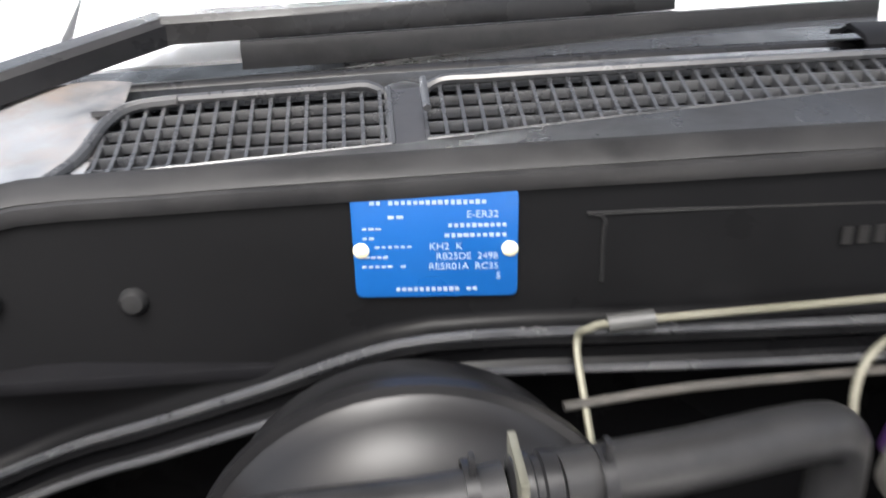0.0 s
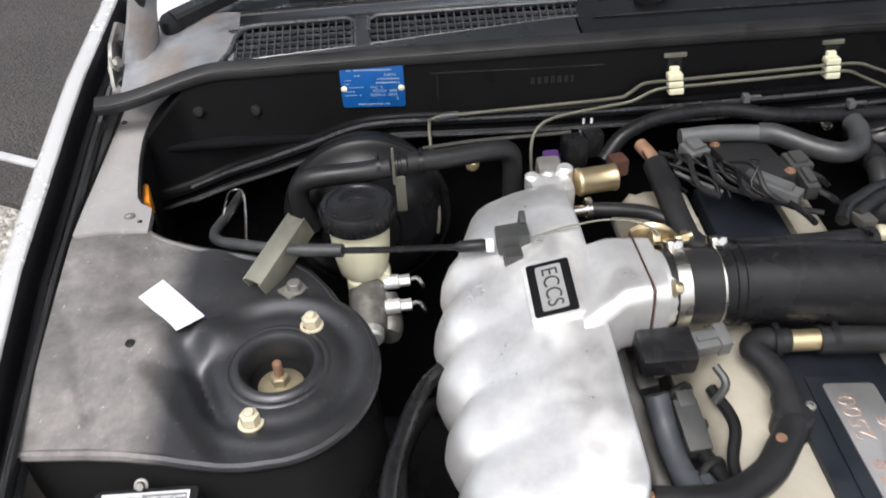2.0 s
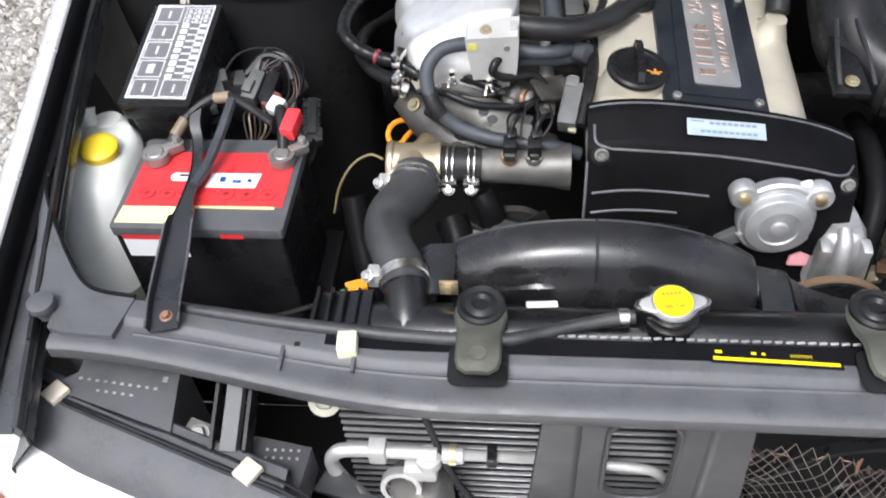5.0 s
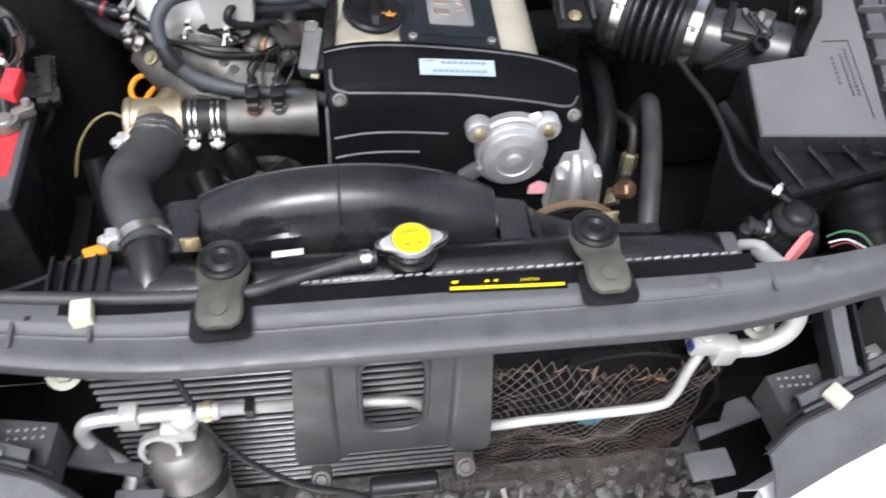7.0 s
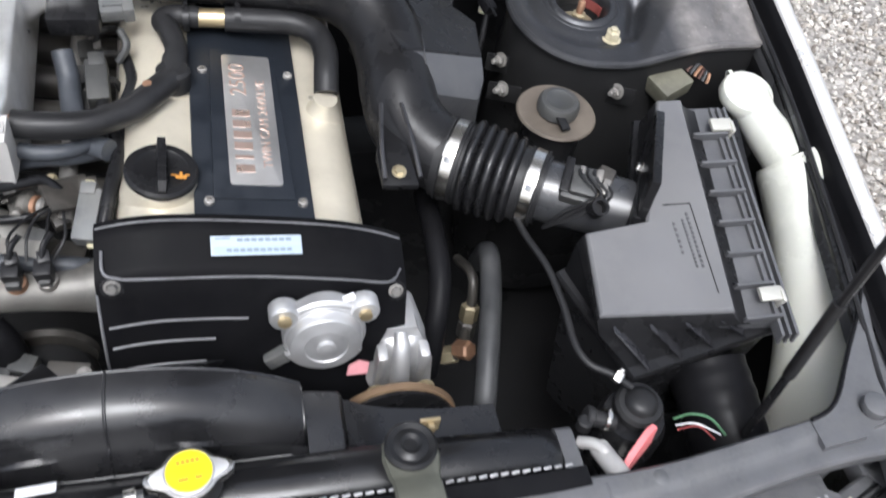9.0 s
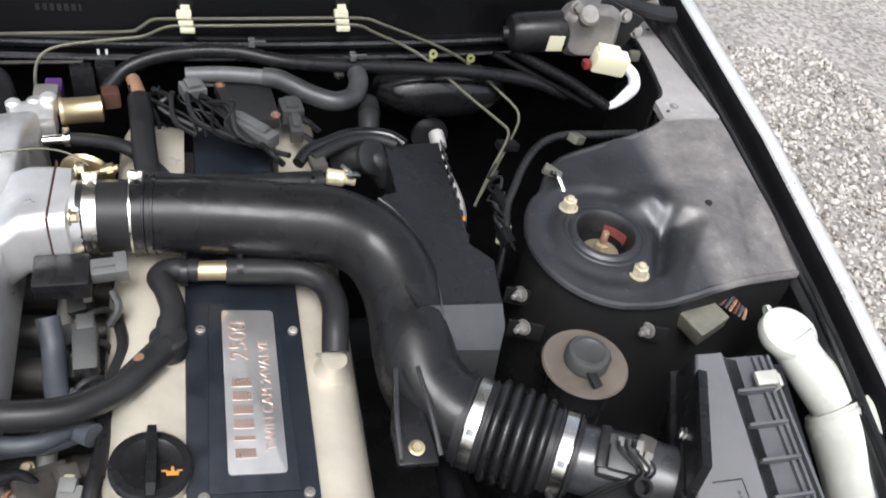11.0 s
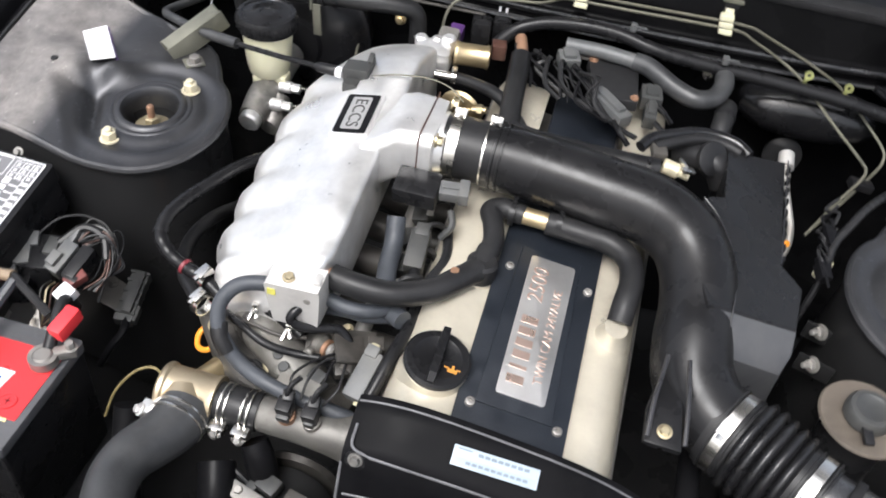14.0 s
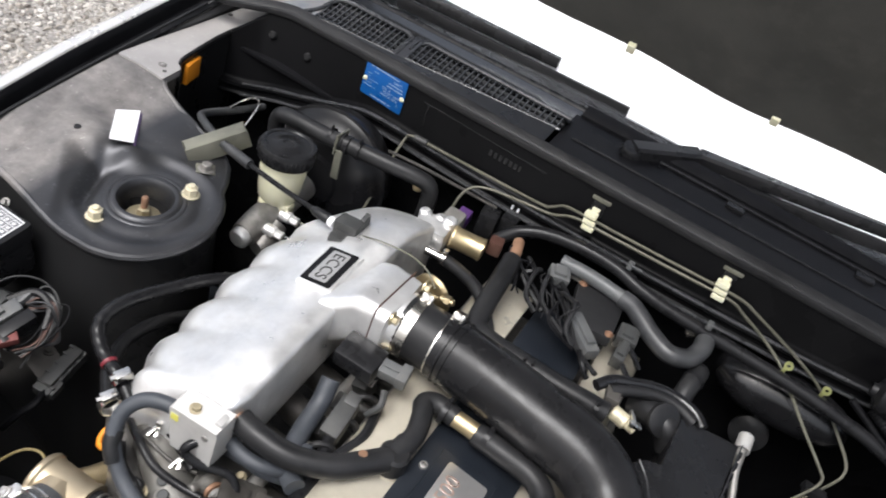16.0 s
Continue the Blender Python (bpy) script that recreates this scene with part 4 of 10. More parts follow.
for name, (x0, x1), skew in (("cowl_grille", G1, 0.05), ("cowl_grille", G2, 0.0)):
    g = thing(name, "black plastic cowl air-intake grille of small square mesh", "grille", ((x0 + x1) / 2, 0.56, 0.95), "cowl grilles")
    for d in np.arange(0.026, D1 - 0.006, 0.0136):
        xs = [x for x in np.linspace(x0, x1, 60) if d > gd0(x) + 0.003 and x > -0.668 + 0.35 * (d - 0.012)]
        if len(xs) > 3:
            part("long_bar", shell([[Vector((x, fy(x) + d + a, gg(x, d) + b)) for a, b in ((-0.0016, -0.002), (-0.0012, 0.0), (0.0012, 0.0), (0.0016, -0.002))] for x in xs], 0.004), COWLP, g)
    for x in np.arange(x0, x1 + 0.001, 0.0118):
        far = min(D1, max(gd0(x) + 0.008, 0.012 + (x + 0.668) / 0.35)) if x < -0.632 else D1
        part("cross_bar", shell([[Vector((x + a, fy(x) + d, gg(x, d) + b)) for a, b in ((-0.0015, -0.002), (-0.0011, 0.0008), (0.0011, 0.0008), (0.0015, -0.002))] for d in np.linspace(gd0(x), far, 6)], 0.004), COWLP, g)
    part("rim", join(tube([(x, fy(x) + gd0(x), gg(x, gd0(x)) + 0.0005) for x in np.linspace(x0, x1, 16)], 0.0026, 6, 1), tube([(x0 if x0 > -0.5 else x1, fy(x1) + d, gg(x1, d) + 0.0005) for d in np.linspace(gd0(x1), D1, 6)], 0.0026, 6, 1)), COWLP, g)

# windscreen with its lower moulding, dash behind
ws = thing("window_windscreen", "raked windscreen glass reflecting the white sky", "windscreen", (0, 0.7, 0.98), kind="structure")
part("glass", shell([[Vector((x, wsy(x) + 0.0 + 0.75 * k, 0.972 + 0.42 * k - 0.02 * (x / 0.7) ** 2)) for k in np.linspace(0, 1, 8)] for x in np.linspace(-0.74, 0.74, 22)], 0.005, (0, 0.5, -0.86)), GLASS, ws).visible_shadow = False
part("lower_moulding", tube([(x, wsy(x) - 0.008, 0.972 - 0.02 * (x / 0.7) ** 2) for x in np.linspace(-0.74, 0.74, 15)], 0.009, 10, 3), BLACKP, ws, "black rubber lower moulding")
part("dashboard", shell([[Vector((x, wsy(x) + d, z)) for d, z in ((0.03, 0.95), (0.15, 0.955), (0.40, 0.96), (0.60, 0.93), (0.62, 0.6))] for x in np.linspace(-0.72, 0.72, 9)], 0.02), BLACKP, ws, "dark dashboard top behind the glass")
for s in (-1, 1):
    part("pillar", loft([[Vector((s * (0.775 + a) - s * 0.13 * k, 0.715 + 0.78 * k + b, 0.93 + 0.44 * k)) for a, b in ((-0.03, -0.03), (0.04, -0.03), (0.04, 0.03), (-0.03, 0.03))] for k in (0, 1)]), BODY, ws)
# white sheet added behind the windscreen to stand for the sky's reflection
BACKING = mat("white_backing_foil", (0.90, 0.90, 0.91), 0.5, 0, 0.03, 20, 0.05)
part("sunshade", shell([[Vector((x, wsy(x) + 0.03 + 0.70 * k, 0.975 + 0.39 * k - 0.02 * (x / 0.7) ** 2)) for k in np.linspace(0.015, 1, 8)] for x in np.linspace(-0.72, 0.72, 40)], 0.004, (0, 0.5, -0.86)), BACKING, ws, "white sheet added behind the glass for the sky's reflection")
part("roof", shell([[Vector((x, 1.40 + d, 1.40 + 0.02 * d)) for d in (0, 0.3, 0.9, 1.5)] for x in np.linspace(-0.62, 0.62, 8)], 0.02), BODY, ws)
part("cabin_back", rbox((0, 2.6, 1.0), (1.3, 0.05, 0.8), 0.02), BLACKP, ws)
for s in (-1, 1):
    part("door_side", rbox((s * 0.86, 1.75, 0.55), (0.05, 1.75, 0.80), 0.02), BODY, ws, "gunmetal door skin")


def wiper(pivot, bend, tip):
    w = thing("windscreen_wiper", "matt black windscreen wiper arm parked on the glass", "wiper", pivot, "wipers")
    a, b, c = Vector(pivot), Vector(bend), Vector(tip)
    part("pivot_cap", lathe([(0.022, -0.012), (0.022, 0.008), (0.018, 0.014), (0, 0.016)], a, (0, -0.2, 1), 22), BLACKP, w)

    def bar(p, q, w0, w1):
        d = (q - p).normalized()
        side = Vector((-d.y, d.x, 0)).normalized()
        return [[o_ + side * (k * ww) + Vector((0, 0, h_)) for k, h_ in ((-1, -0.012), (-1, 0.004), (-0.7, 0.009), (0.7, 0.009), (1, 0.004), (1, -0.012))] for o_, ww in ((p, w0), (p.lerp(q, 0.5), 0.5 * (w0 + w1)), (q, w1))]

    part("arm_root", loft(bar(a + Vector((0, 0, 0.010)), b, 0.019, 0.019)), BLACKP, w)
    part("arm", loft(bar(b, c, 0.019, 0.007)), BLACKP, w)
    side = Vector((0, 0.026, 0.020))
    part("blade", loft(bar(b.lerp(c, 0.15) - side, b.lerp(c, 1.4) - side * 0.9, 0.005, 0.005)), RUBBER, w, "rubber wiper blade")


wiper((-0.754, 0.638, 0.965), (-0.633, 0.717, 1.000), (-0.22, 0.722, 1.008))
wiper((-0.002, 0.572, 0.982), (0.10, 0.66, 1.000), (0.50, 0.72, 1.02))

# raised bonnet on its hinges
LINER = mat("dusty_felt_bonnet_liner", (0.055, 0.055, 0.05), 0.9, 0, 0.25, 30, 0.5, dust=0.4, dust_c=(0.09, 0.085, 0.075))
bn = thing("bonnet", "raised bonnet with a dark felt liner on its underside", "bonnet", (0, 0.52, 1.17))
bx, bz = lambda k: 0.525 - 0.62 * k, lambda k: 1.165 + 1.02 * k
part("skin", shell([[Vector((x, bx(k) + 0.03 + 0.03 * (x / 0.7) ** 2, bz(k) + 0.035)) for k in np.linspace(-0.04, 1, 9)] for x in np.linspace(-0.74, 0.74, 17)], 0.006, (0, 0.85, 0.5)), BODY, bn)
part("liner", shell([[Vector((x, bx(k) + 0.03 * (x / 0.7) ** 2 - 0.012 * noise.noise(Vector((x * 5, k * 6, 0))), bz(k) - 0.008 * noise.noise(Vector((x * 4, k * 5, 3))))) for k in np.linspace(0.0, 0.95, 16)] for x in np.linspace(-0.66, 0.66, 26)], 0.02, (0, 0.85, 0.5)), LINER, bn, "dark quilted felt liner")
for x in (-0.33, -0.075, 0.177, 0.43):
    part("liner_clip", rbox((x, bx(0) + 0.03 * (x / 0.7) ** 2 - 0.003, bz(0) + 0.002), (0.014, 0.010, 0.018), 0.002, (30, 0, 0)), CREAM, bn, "small pale plastic liner clip")
for s in (-1, 1):
    h = part("hinge", loft([[Vector((s * x, y, z)) for x, y, z in ((0.785, 0.51, zz), (0.832, 0.50, zz + 0.005), (0.838, 0.66, zz + 0.03), (0.79, 0.67, zz + 0.03))] for zz in (0.905, 0.916)]), RUST, bn, "dusty rust-marked steel hinge bolted to the wing rail")
    part("arm", tube([(s * 0.80, 0.60, 0.93), (s * 0.785, 0.585, 1.0), (s * 0.77, 0.56, 1.08), (s * 0.745, 0.53, 1.19), (s * 0.73, 0.545, 1.215)], 0.009, 8, 4), BAYDARK, h)
    part("hinge_plate", loft([[Vector((s * x, y + 0.010 * math.sin(5 * k), z)) for x, y in ((0.826 - 0.036 * k, 0.522 + 0.055 * k), (0.812 - 0.034 * k, 0.530 + 0.050 * k), (0.796 - 0.030 * k, 0.545 + 0.045 * k), (0.785 - 0.030 * k, 0.565 + 0.035 * k), (0.780 - 0.020 * k, 0.60 + 0.01 * k), (0.790 - 0.020 * k, 0.605 + 0.01 * k), (0.800 - 0.030 * k, 0.56 + 0.045 * k), (0.832 - 0.036 * k, 0.530 + 0.055 * k))] for k, z in ((0, 0.908), (0.25, 0.945), (0.5, 0.975), (0.75, 1.0), (1.0, 1.035))]), RUST, h, "folded hinge plate with rust runs")
    part("side_plate", loft([[Vector((s * (0.828 + d), y, z)) for y, z in ((0.505, 0.915), (0.515, 0.950), (0.545, 0.978), (0.60, 0.990), (0.65, 0.965), (0.655, 0.925))] for d in (0.0, 0.005)]), ALUDULL, h, "dull bare hinge base plate")
    for hy_, hz_ in ((0.588, 0.966), (0.530, 0.952)):
        part("hinge_nut", bolt((s * 0.827, hy_, hz_), (-s, -0.1, 0.4), 0.009, 0.010), ALUDULL, h)
    for by in (0.52, 0.56, 0.62):
        part("bolt", bolt((s * 0.815, by, 0.918 + 0.15 * (by - 0.5)), (s * -0.3, 0, 1), 0.008, 0.008), BAYDARK, h)

# ---- engine ----
ENG = Matrix.Translation((0.063, -0.207, 0.757)) @ pose(0, 0, 0, 4.6, 0, 0) @ pose(0, 0, 0, 0, 7.0, 0)
eng = thing("engine", "inline six-cylinder twin-cam engine with champagne cam covers", "engine", (0.06, -0.05, 0.3))
part("block", rbox((0.07, -0.03, 0.50), (0.26, 0.72, 0.30), 0.02, (4.6, 6, 0)), ALUDULL, eng, "grimy cast block and head")


def cover_rows(x0, x1, side):
    """One cam cover: gently crowned, rounded on its outer side, rising round the plug holes."""
    rows = []
    end = 0.52 if side < 0 else 0.568
    for y in np.linspace(-0.165, end, 48):
        e = min(sm(-0.165, -0.150, y), sm(end, end - 0.02, y))
        top = -0.012 - 0.012 * (1 - e)
        w = x1 - x0
        if side < 0:
            pr = [(x0 - 0.012, -0.075), (x0 - 0.008, -0.045), (x0, -0.026), (x0 + 0.010, top - 0.004), (x0 + 0.022, top + 0.002), (x0 + 0.6 * w, top + 0.004), (x1, top + 0.002), (x1, -0.05)]
        else:
            pr = [(x0, -0.05), (x0, top + 0.002), (x0 + 0.4 * w, top + 0.004), (x1 - 0.022, top + 0.001), (x1 - 0.010, top - 0.006), (x1, -0.030), (x1 + 0.008, -0.05), (x1 + 0.012, -0.08)]
        rows.append([ENG @ Vector((x, y, z)) for x, z in pr])
    return rows


part("cam_cover", loft(cover_rows(-0.143, -0.068, -1)), GOLD, eng, "champagne painted cam cover")
part("cam_cover", loft(cover_rows(0.067, 0.132, 1)), GOLD, eng, "champagne painted cam cover")
part("cover_flange", rbox((0, 0, 0), (0.305, 0.70, 0.012), 0.004, m=ENG @ Matrix.Translation((-0.005, 0.178, -0.078))), ALUDULL, eng)
part("coil_cover", prism(rrect(0.137, 0.405, 0.004, 2, 0, 0.037), 0.022, ENG @ Matrix.Translation((0, 0, -0.024)), 0.003), NAVY, eng, "navy-black ornament cover between the cam covers")
part("coil_cover_rear", prism(rrect(0.108, 0.262, 0.004, 2, 0, 0.378), 0.020, ENG @ Matrix.Translation((0, 0, -0.026)), 0.003), NAVY, eng)
raised = part("raised_rib", prism([(-0.047, -0.108), (0.048, -0.108), (0.042, 0.150), (-0.042, 0.150)], 0.003, ENG @ Matrix.Translation((0, 0, -0.0025)), 0.0014), NAVY, eng)
for x, y in ((-0.052, 0.108), (0.058, 0.108), (-0.052, -0.112), (0.056, -0.112)):
    part("cover_screw", join(lathe([(0.0062, 0), (0.006, 0.004), (0.0045, 0.005), (0.003, 0.005), (0.003, 0.002), (0, 0.002)], (0, 0, 0), (0, 0, 1), 14, ENG @ Matrix.Translation((x, y, -0.002)))), ALUDULL, eng, "small recessed cover screw")
PL = ENG @ Matrix.Translation((0.004, 0.0245, 0.0008))
plate = part("name_plate", prism(rrect(0.062, 0.226, 0.005, 4), 0.0022, PL, 0.0006), SILVERPL, eng, "brushed silver embossed name plate")
PINKED = mat("copper_tinted_embossing", (0.74, 0.56, 0.48), 0.3, 0.8, 0.1, 80, 0.02)
TXT = PL @ Matrix.Translation((0, 0, 0.0022))
# maker's name as plain blocks, the readable engine words as letters
for i in range(6):
    part("maker_block", bars([(-0.012, -0.088 + 0.0185 * i, 0.022, 0.0115 if i != 1 else 0.005)], TXT), PINKED, plate)
part("lettering", join(words("2500", 0.030, TXT @ Matrix.Translation((-0.012, 0.066, 0)) @ pose(0, 0, 0, 0, 0, 90)),
                       words("TWIN CAM 24VALVE", 0.0165, TXT @ Matrix.Translation((0.016, -0.010, 0)) @ pose(0, 0, 0, 0, 0, 90))), PINKED, plate, "copper-tinted raised lettering")
# breather stubs
for x, y in ((-0.086, 0.082), (0.101, 0.055)):
    part("breather_stub", lathe([(0.026, -0.014), (0.021, -0.002), (0.0165, 0.008), (0.0155, 0.016), (0, 0.016)], (0, 0, 0), (0, 0, 1), 24, ENG @ Matrix.Translation((x, y, -0.004))), GOLD, eng)
CAP = ENG @ Matrix.Translation((-0.104, -0.078, -0.002))
part("filler_neck", lathe([(0.046, -0.03), (0.041, -0.006), (0.040, 0.004), (0.035, 0.006), (0, 0.006)], (0, 0, 0), (0, 0, 1), 32, CAP), GOLD, eng)
oc = thing("oil_filler_cap", "black plastic oil filler cap with a raised grip", "oil cap", CAP @ Vector((0, 0, 0.006)))
part("disc", lathe([(0.039, 0.006), (0.041, 0.008), (0.041, 0.013), (0.038, 0.016), (0.030, 0.0165), (0.028, 0.015), (0, 0.015)], (0, 0, 0), (0, 0, 1), 36, CAP), BLACKP, oc)
part("grip", loft([[CAP @ Vector((a, y, z)) for a, z in ((-w, 0.014), (-w * 0.8, h), (w * 0.8, h), (w, 0.014))] for y, w, h in ((-0.037, 0.005, 0.020), (-0.028, 0.006, 0.028), (0.028, 0.006, 0.030), (0.040, 0.0055, 0.026))]), BLACKP, oc)
part("oil_mark", join(bars([(0.021, -0.004, 0.012, 0.005), (0.013, -0.001, 0.006, 0.002), (0.028, -0.001, 0.005, 0.002), (0.021, 0.001, 0.003, 0.005)], CAP @ Matrix.Translation((0, -0.008, 0.0162)))), mat("faded_orange_print", (0.50, 0.22, 0.04), 0.5, 0, 0.2, 60, 0), oc, "small orange oil-can mark")

# ---- front timing cover ----
tc = thing("timing_cover", "glossy black timing belt cover with raised ribs", "timing cover", (0.06, -0.43, 0.5))


def tz(x):
    u = (x - 0.06) / 0.167
    return 0.764 - 0.145 * (x - 0.06) - 0.016 * u * u * u * u + 0.006 * (1 - u * u)


def tc_row(x):
    z = tz(x)
    return [Vector((x, y, z + d)) for y, d in ((-0.366, -0.035), (-0.368, -0.002), (-0.372, 0.004), (-0.380, 0.004), (-0.386, 0.0), (-0.420, -0.014), (-0.428, -0.020), (-0.432, -0.030), (-0.446, -0.075), (-0.462, -0.135), (-0.475, -0.25))]


part("shell", shell([tc_row(x) for x in np.linspace(-0.108, 0.228, 30)], 0.008, (0, 1, -0.15)), mat("black_timing_cover_paint", (0.0052, 0.0052, 0.006), 0.46, 0.0, 0.2, 120, 0.05, dust=0.14, dust_c=(0.014, 0.0135, 0.013), spec=0.05), tc)
part("upper_bead", tube([(x, -0.374, tz(x) + 0.004) for x in np.linspace(-0.106, 0.226, 14)], 0.0015, 8, 3), WORN, tc)
part("step_bead", tube([(-0.100, -0.400, tz(-0.1) - 0.004), (-0.098, -0.424, tz(-0.09) - 0.014), (-0.080, -0.428, tz(-0.08) - 0.022), (-0.060, -0.430, tz(-0.06) - 0.024), (0.05, -0.430, tz(0.05) - 0.024), (0.15, -0.430, tz(0.15) - 0.024), (0.205, -0.428, tz(0.2) - 0.022), (0.222, -0.410, tz(0.22) - 0.012)], 0.0017, 8, 4), WORN, tc)
part("edge_bead", tube([(-0.1075, -0.432, tz(-0.107) - 0.034), (-0.108, -0.447, tz(-0.107) - 0.078), (-0.1075, -0.461, tz(-0.107) - 0.135), (-0.100, -0.467, tz(-0.1) - 0.172), (-0.080, -0.4705, tz(-0.08) - 0.188), (-0.03, -0.471, tz(-0.03) - 0.192)], 0.0018, 8, 4), WORN, tc)
for k, (zz, x1) in enumerate(((0.075, 0.045), (0.103, 0.02), (0.135, 0.02), (0.165, 0.02))):
    part("rib", tube([(x, -0.4475 - 0.25 * (zz - 0.075) - 0.001, tz(x) - zz) for x in np.linspace(-0.10 + 0.012 * (k > 1), x1 - 0.012 * k, 5)], 0.0016, 8, 2), WORN, tc)
for x in (-0.091, 0.214):
    part("bolt_boss", lathe([(0.014, -0.02), (0.013, 0.002), (0.008, 0.003), (0, 0.003)], (x, -0.430, tz(x) - 0.030), (0, -0.9, 0.35), 18), BLACKP, tc)
    part("cover_bolt", bolt((x, -0.432, tz(x) - 0.027), (0, -0.9, 0.35), 0.006, 0.007), ALUDULL, tc)
LB = Matrix.Translation((0.059, -0.4035, tz(0.059) - 0.0035)) @ pose(0, 0, 0, 22, 0, 0) @ pose(0, 0, 0, 0, 8.3, 0)
lab = part("service_label", rbox((0, 0, 0), (0.098, 0.0225, 0.001), 0.0003, m=LB @ Matrix.Translation((0, 0, 0.002))), PALEBLUE, tc, "pale blue service sticker")
part("sticker_band", bars([(0, -0.0055, 0.094, 0.009)], LB @ Matrix.Translation((0, 0, 0.0025)), 0.0002), mat("faded_blue_print", (0.32, 0.39, 0.46), 0.4, 0, 0.05, 50, 0), lab)
part("print", bars([(-0.036, 0.008, 0.016, 0.0014)] + [(-0.018 + 0.0075 * i, 0.0062, 0.0060, 0.0036) for i in range(8)] + [(-0.030 + 0.0072 * i, -0.0055, 0.0056, 0.0034) for i in range(10)], LB @ Matrix.Translation((0, 0, 0.0028)), 0.0002), mat("dark_blue_print", (0.17, 0.21, 0.25), 0.5, 0, 0.1, 50, 0), lab, "unreadable blue print")

# crank-angle sensor
CAS = Matrix.Translation((0.128, -0.456, 0.674)) @ pose(0, 0, 0, 84, 0, 0)
cas = thing("cam_angle_sensor", "round cast aluminium cam angle sensor with bolt ears", "engine sensor", (0.128, -0.45, 0.64))
part("body", lathe([(r * 0.84, z) for r, z in ((0.052, -0.03), (0.057, 0.0), (0.057, 0.009), (0.055, 0.012), (0.052, 0.0125), (0.0505, 0.014), (0.050, 0.022), (0.0475, 0.0255), (0.043, 0.0265), (0.030, 0.0290), (0.0285, 0.0275), (0.013, 0.0282), (0.0115, 0.0325), (0.004, 0.0335), (0, 0.0335))], (0, 0, 0), (0, 0, 1), 40, CAS), CAST, cas)
for a in (38, 142):
    c, s_ = math.cos(radians(a)), math.sin(radians(a))
    part("ear", join(rbox((0, 0, 0), (0.036, 0.026, 0.016), 0.007, m=CAS @ Matrix.Translation((0.048 * c, 0.048 * s_, 0.004)) @ pose(0, 0, 0, 0, 0, a)), lathe([(0.017, -0.006), (0.017, 0.011), (0.015, 0.014), (0, 0.014)], (0, 0, 0), (0, 0, 1), 20, CAS @ Matrix.Translation((0.057 * c, 0.057 * s_, 0)))), CAST, cas)
    part("bolt", lathe([(0.0078, 0.012), (0.0078, 0.019), (0.005, 0.020), (0, 0.020)], (0, 0, 0), (0, 0, 1), 8, CAS @ Matrix.Translation((0.057 * c, 0.057 * s_, 0))), BRASS, cas)
part("connector", rbox((0, 0, 0), (0.036, 0.018, 0.016), 0.003, m=CAS @ Matrix.Translation((-0.050, -0.034, 0.004)) @ pose(0, 0, 0, 0, 0, 30)), GREYCON, cas)
part("top_flange", loft([[CAS @ Vector((r_ * math.cos(radians(a)), r_ * math.sin(radians(a)), z_)) for a in range(40, 145, 8)] + [CAS @ Vector((0.03 * math.cos(radians(a)), 0.03 * math.sin(radians(a)), z_)) for a in range(140, 35, -8)] for r_, z_ in ((0.055, -0.004), (0.055, 0.008), (0.052, 0.011))]), CAST, cas)
for a in (215, 270, 325, 20, 160):
    part("face_boss", lathe([(0.0042, 0), (0.0036, 0.0030), (0, 0.0034)], (0, 0, 0), (0, 0, 1), 10, CAS @ Matrix.Translation((0.034 * math.cos(radians(a)), 0.034 * math.sin(radians(a)), 0.0225))), CAST, cas)
part("lower_lip", loft([[CAS @ Vector((r_ * math.cos(radians(a)), r_ * math.sin(radians(a)), z_)) for a in range(205, 340, 9)] + [CAS @ Vector((0.036 * math.cos(radians(a)), 0.036 * math.sin(radians(a)), z_)) for a in range(335, 200, -9)] for r_, z_ in ((0.050, 0.004), (0.0505, 0.014), (0.048, 0.018))]), CAST, cas)
part("white_tab", rbox((0.155, -0.452, 0.722), (0.014, 0.008, 0.012), 0.002, (20, 0, 20)), PAPER, cas)

# power steering pump and pulley
ps = thing("power_steering_pump", "cast aluminium power steering pump behind a black pulley", "pump", (0.23, -0.45, 0.5))
PM = Matrix.Translation((0.224, -0.452, 0.602)) @ Matrix.Scale(1.12, 4) @ Matrix.Translation((-0.226, 0.452, -0.600))


def deep(bm):
    """Sets a piece of the pump to its size and place behind the pulley."""
    bm.transform(PM)
    return bm


part("housing", deep(loft([[Vector((0.226 + a, -0.44 - d, 0.594 + b)) for a, b in rrect(w, h, 0.016, 4)] for w, h, d in ((0.05, 0.08, -0.05), (0.060, 0.085, 0.0), (0.055, 0.075, 0.018), (0.036, 0.05, 0.028))])), CAST, ps)
for x in (0.203, 0.249):
    part("housing_rib", deep(rbox((x, -0.462, 0.592), (0.012, 0.022, 0.076), 0.005, (8, 0, 0))), CAST, ps)
part("outlet", deep(tube([(0.224, -0.452, 0.640), (0.224, -0.466, 0.628), (0.224, -0.476, 0.585), (0.224, -0.476, 0.55)], [0.007, 0.0095, 0.011, 0.012], 16, 3)), CAST, ps)
part("web", deep(loft([[Vector((0.226 + a, y, z)) for a in (-w, w)] + [Vector((0.226 + a, y + 0.02, z)) for a in (w, -w)] for w, y, z in ((0.038, -0.466, 0.560), (0.036, -0.462, 0.600), (0.016, -0.450, 0.644))])), CAST, ps)
for x in (0.20, 0.255):
    part("bolt", deep(bolt((x, -0.475, 0.562), (0, -1, 0.2), 0.008, 0.012)), DULLZ, ps)
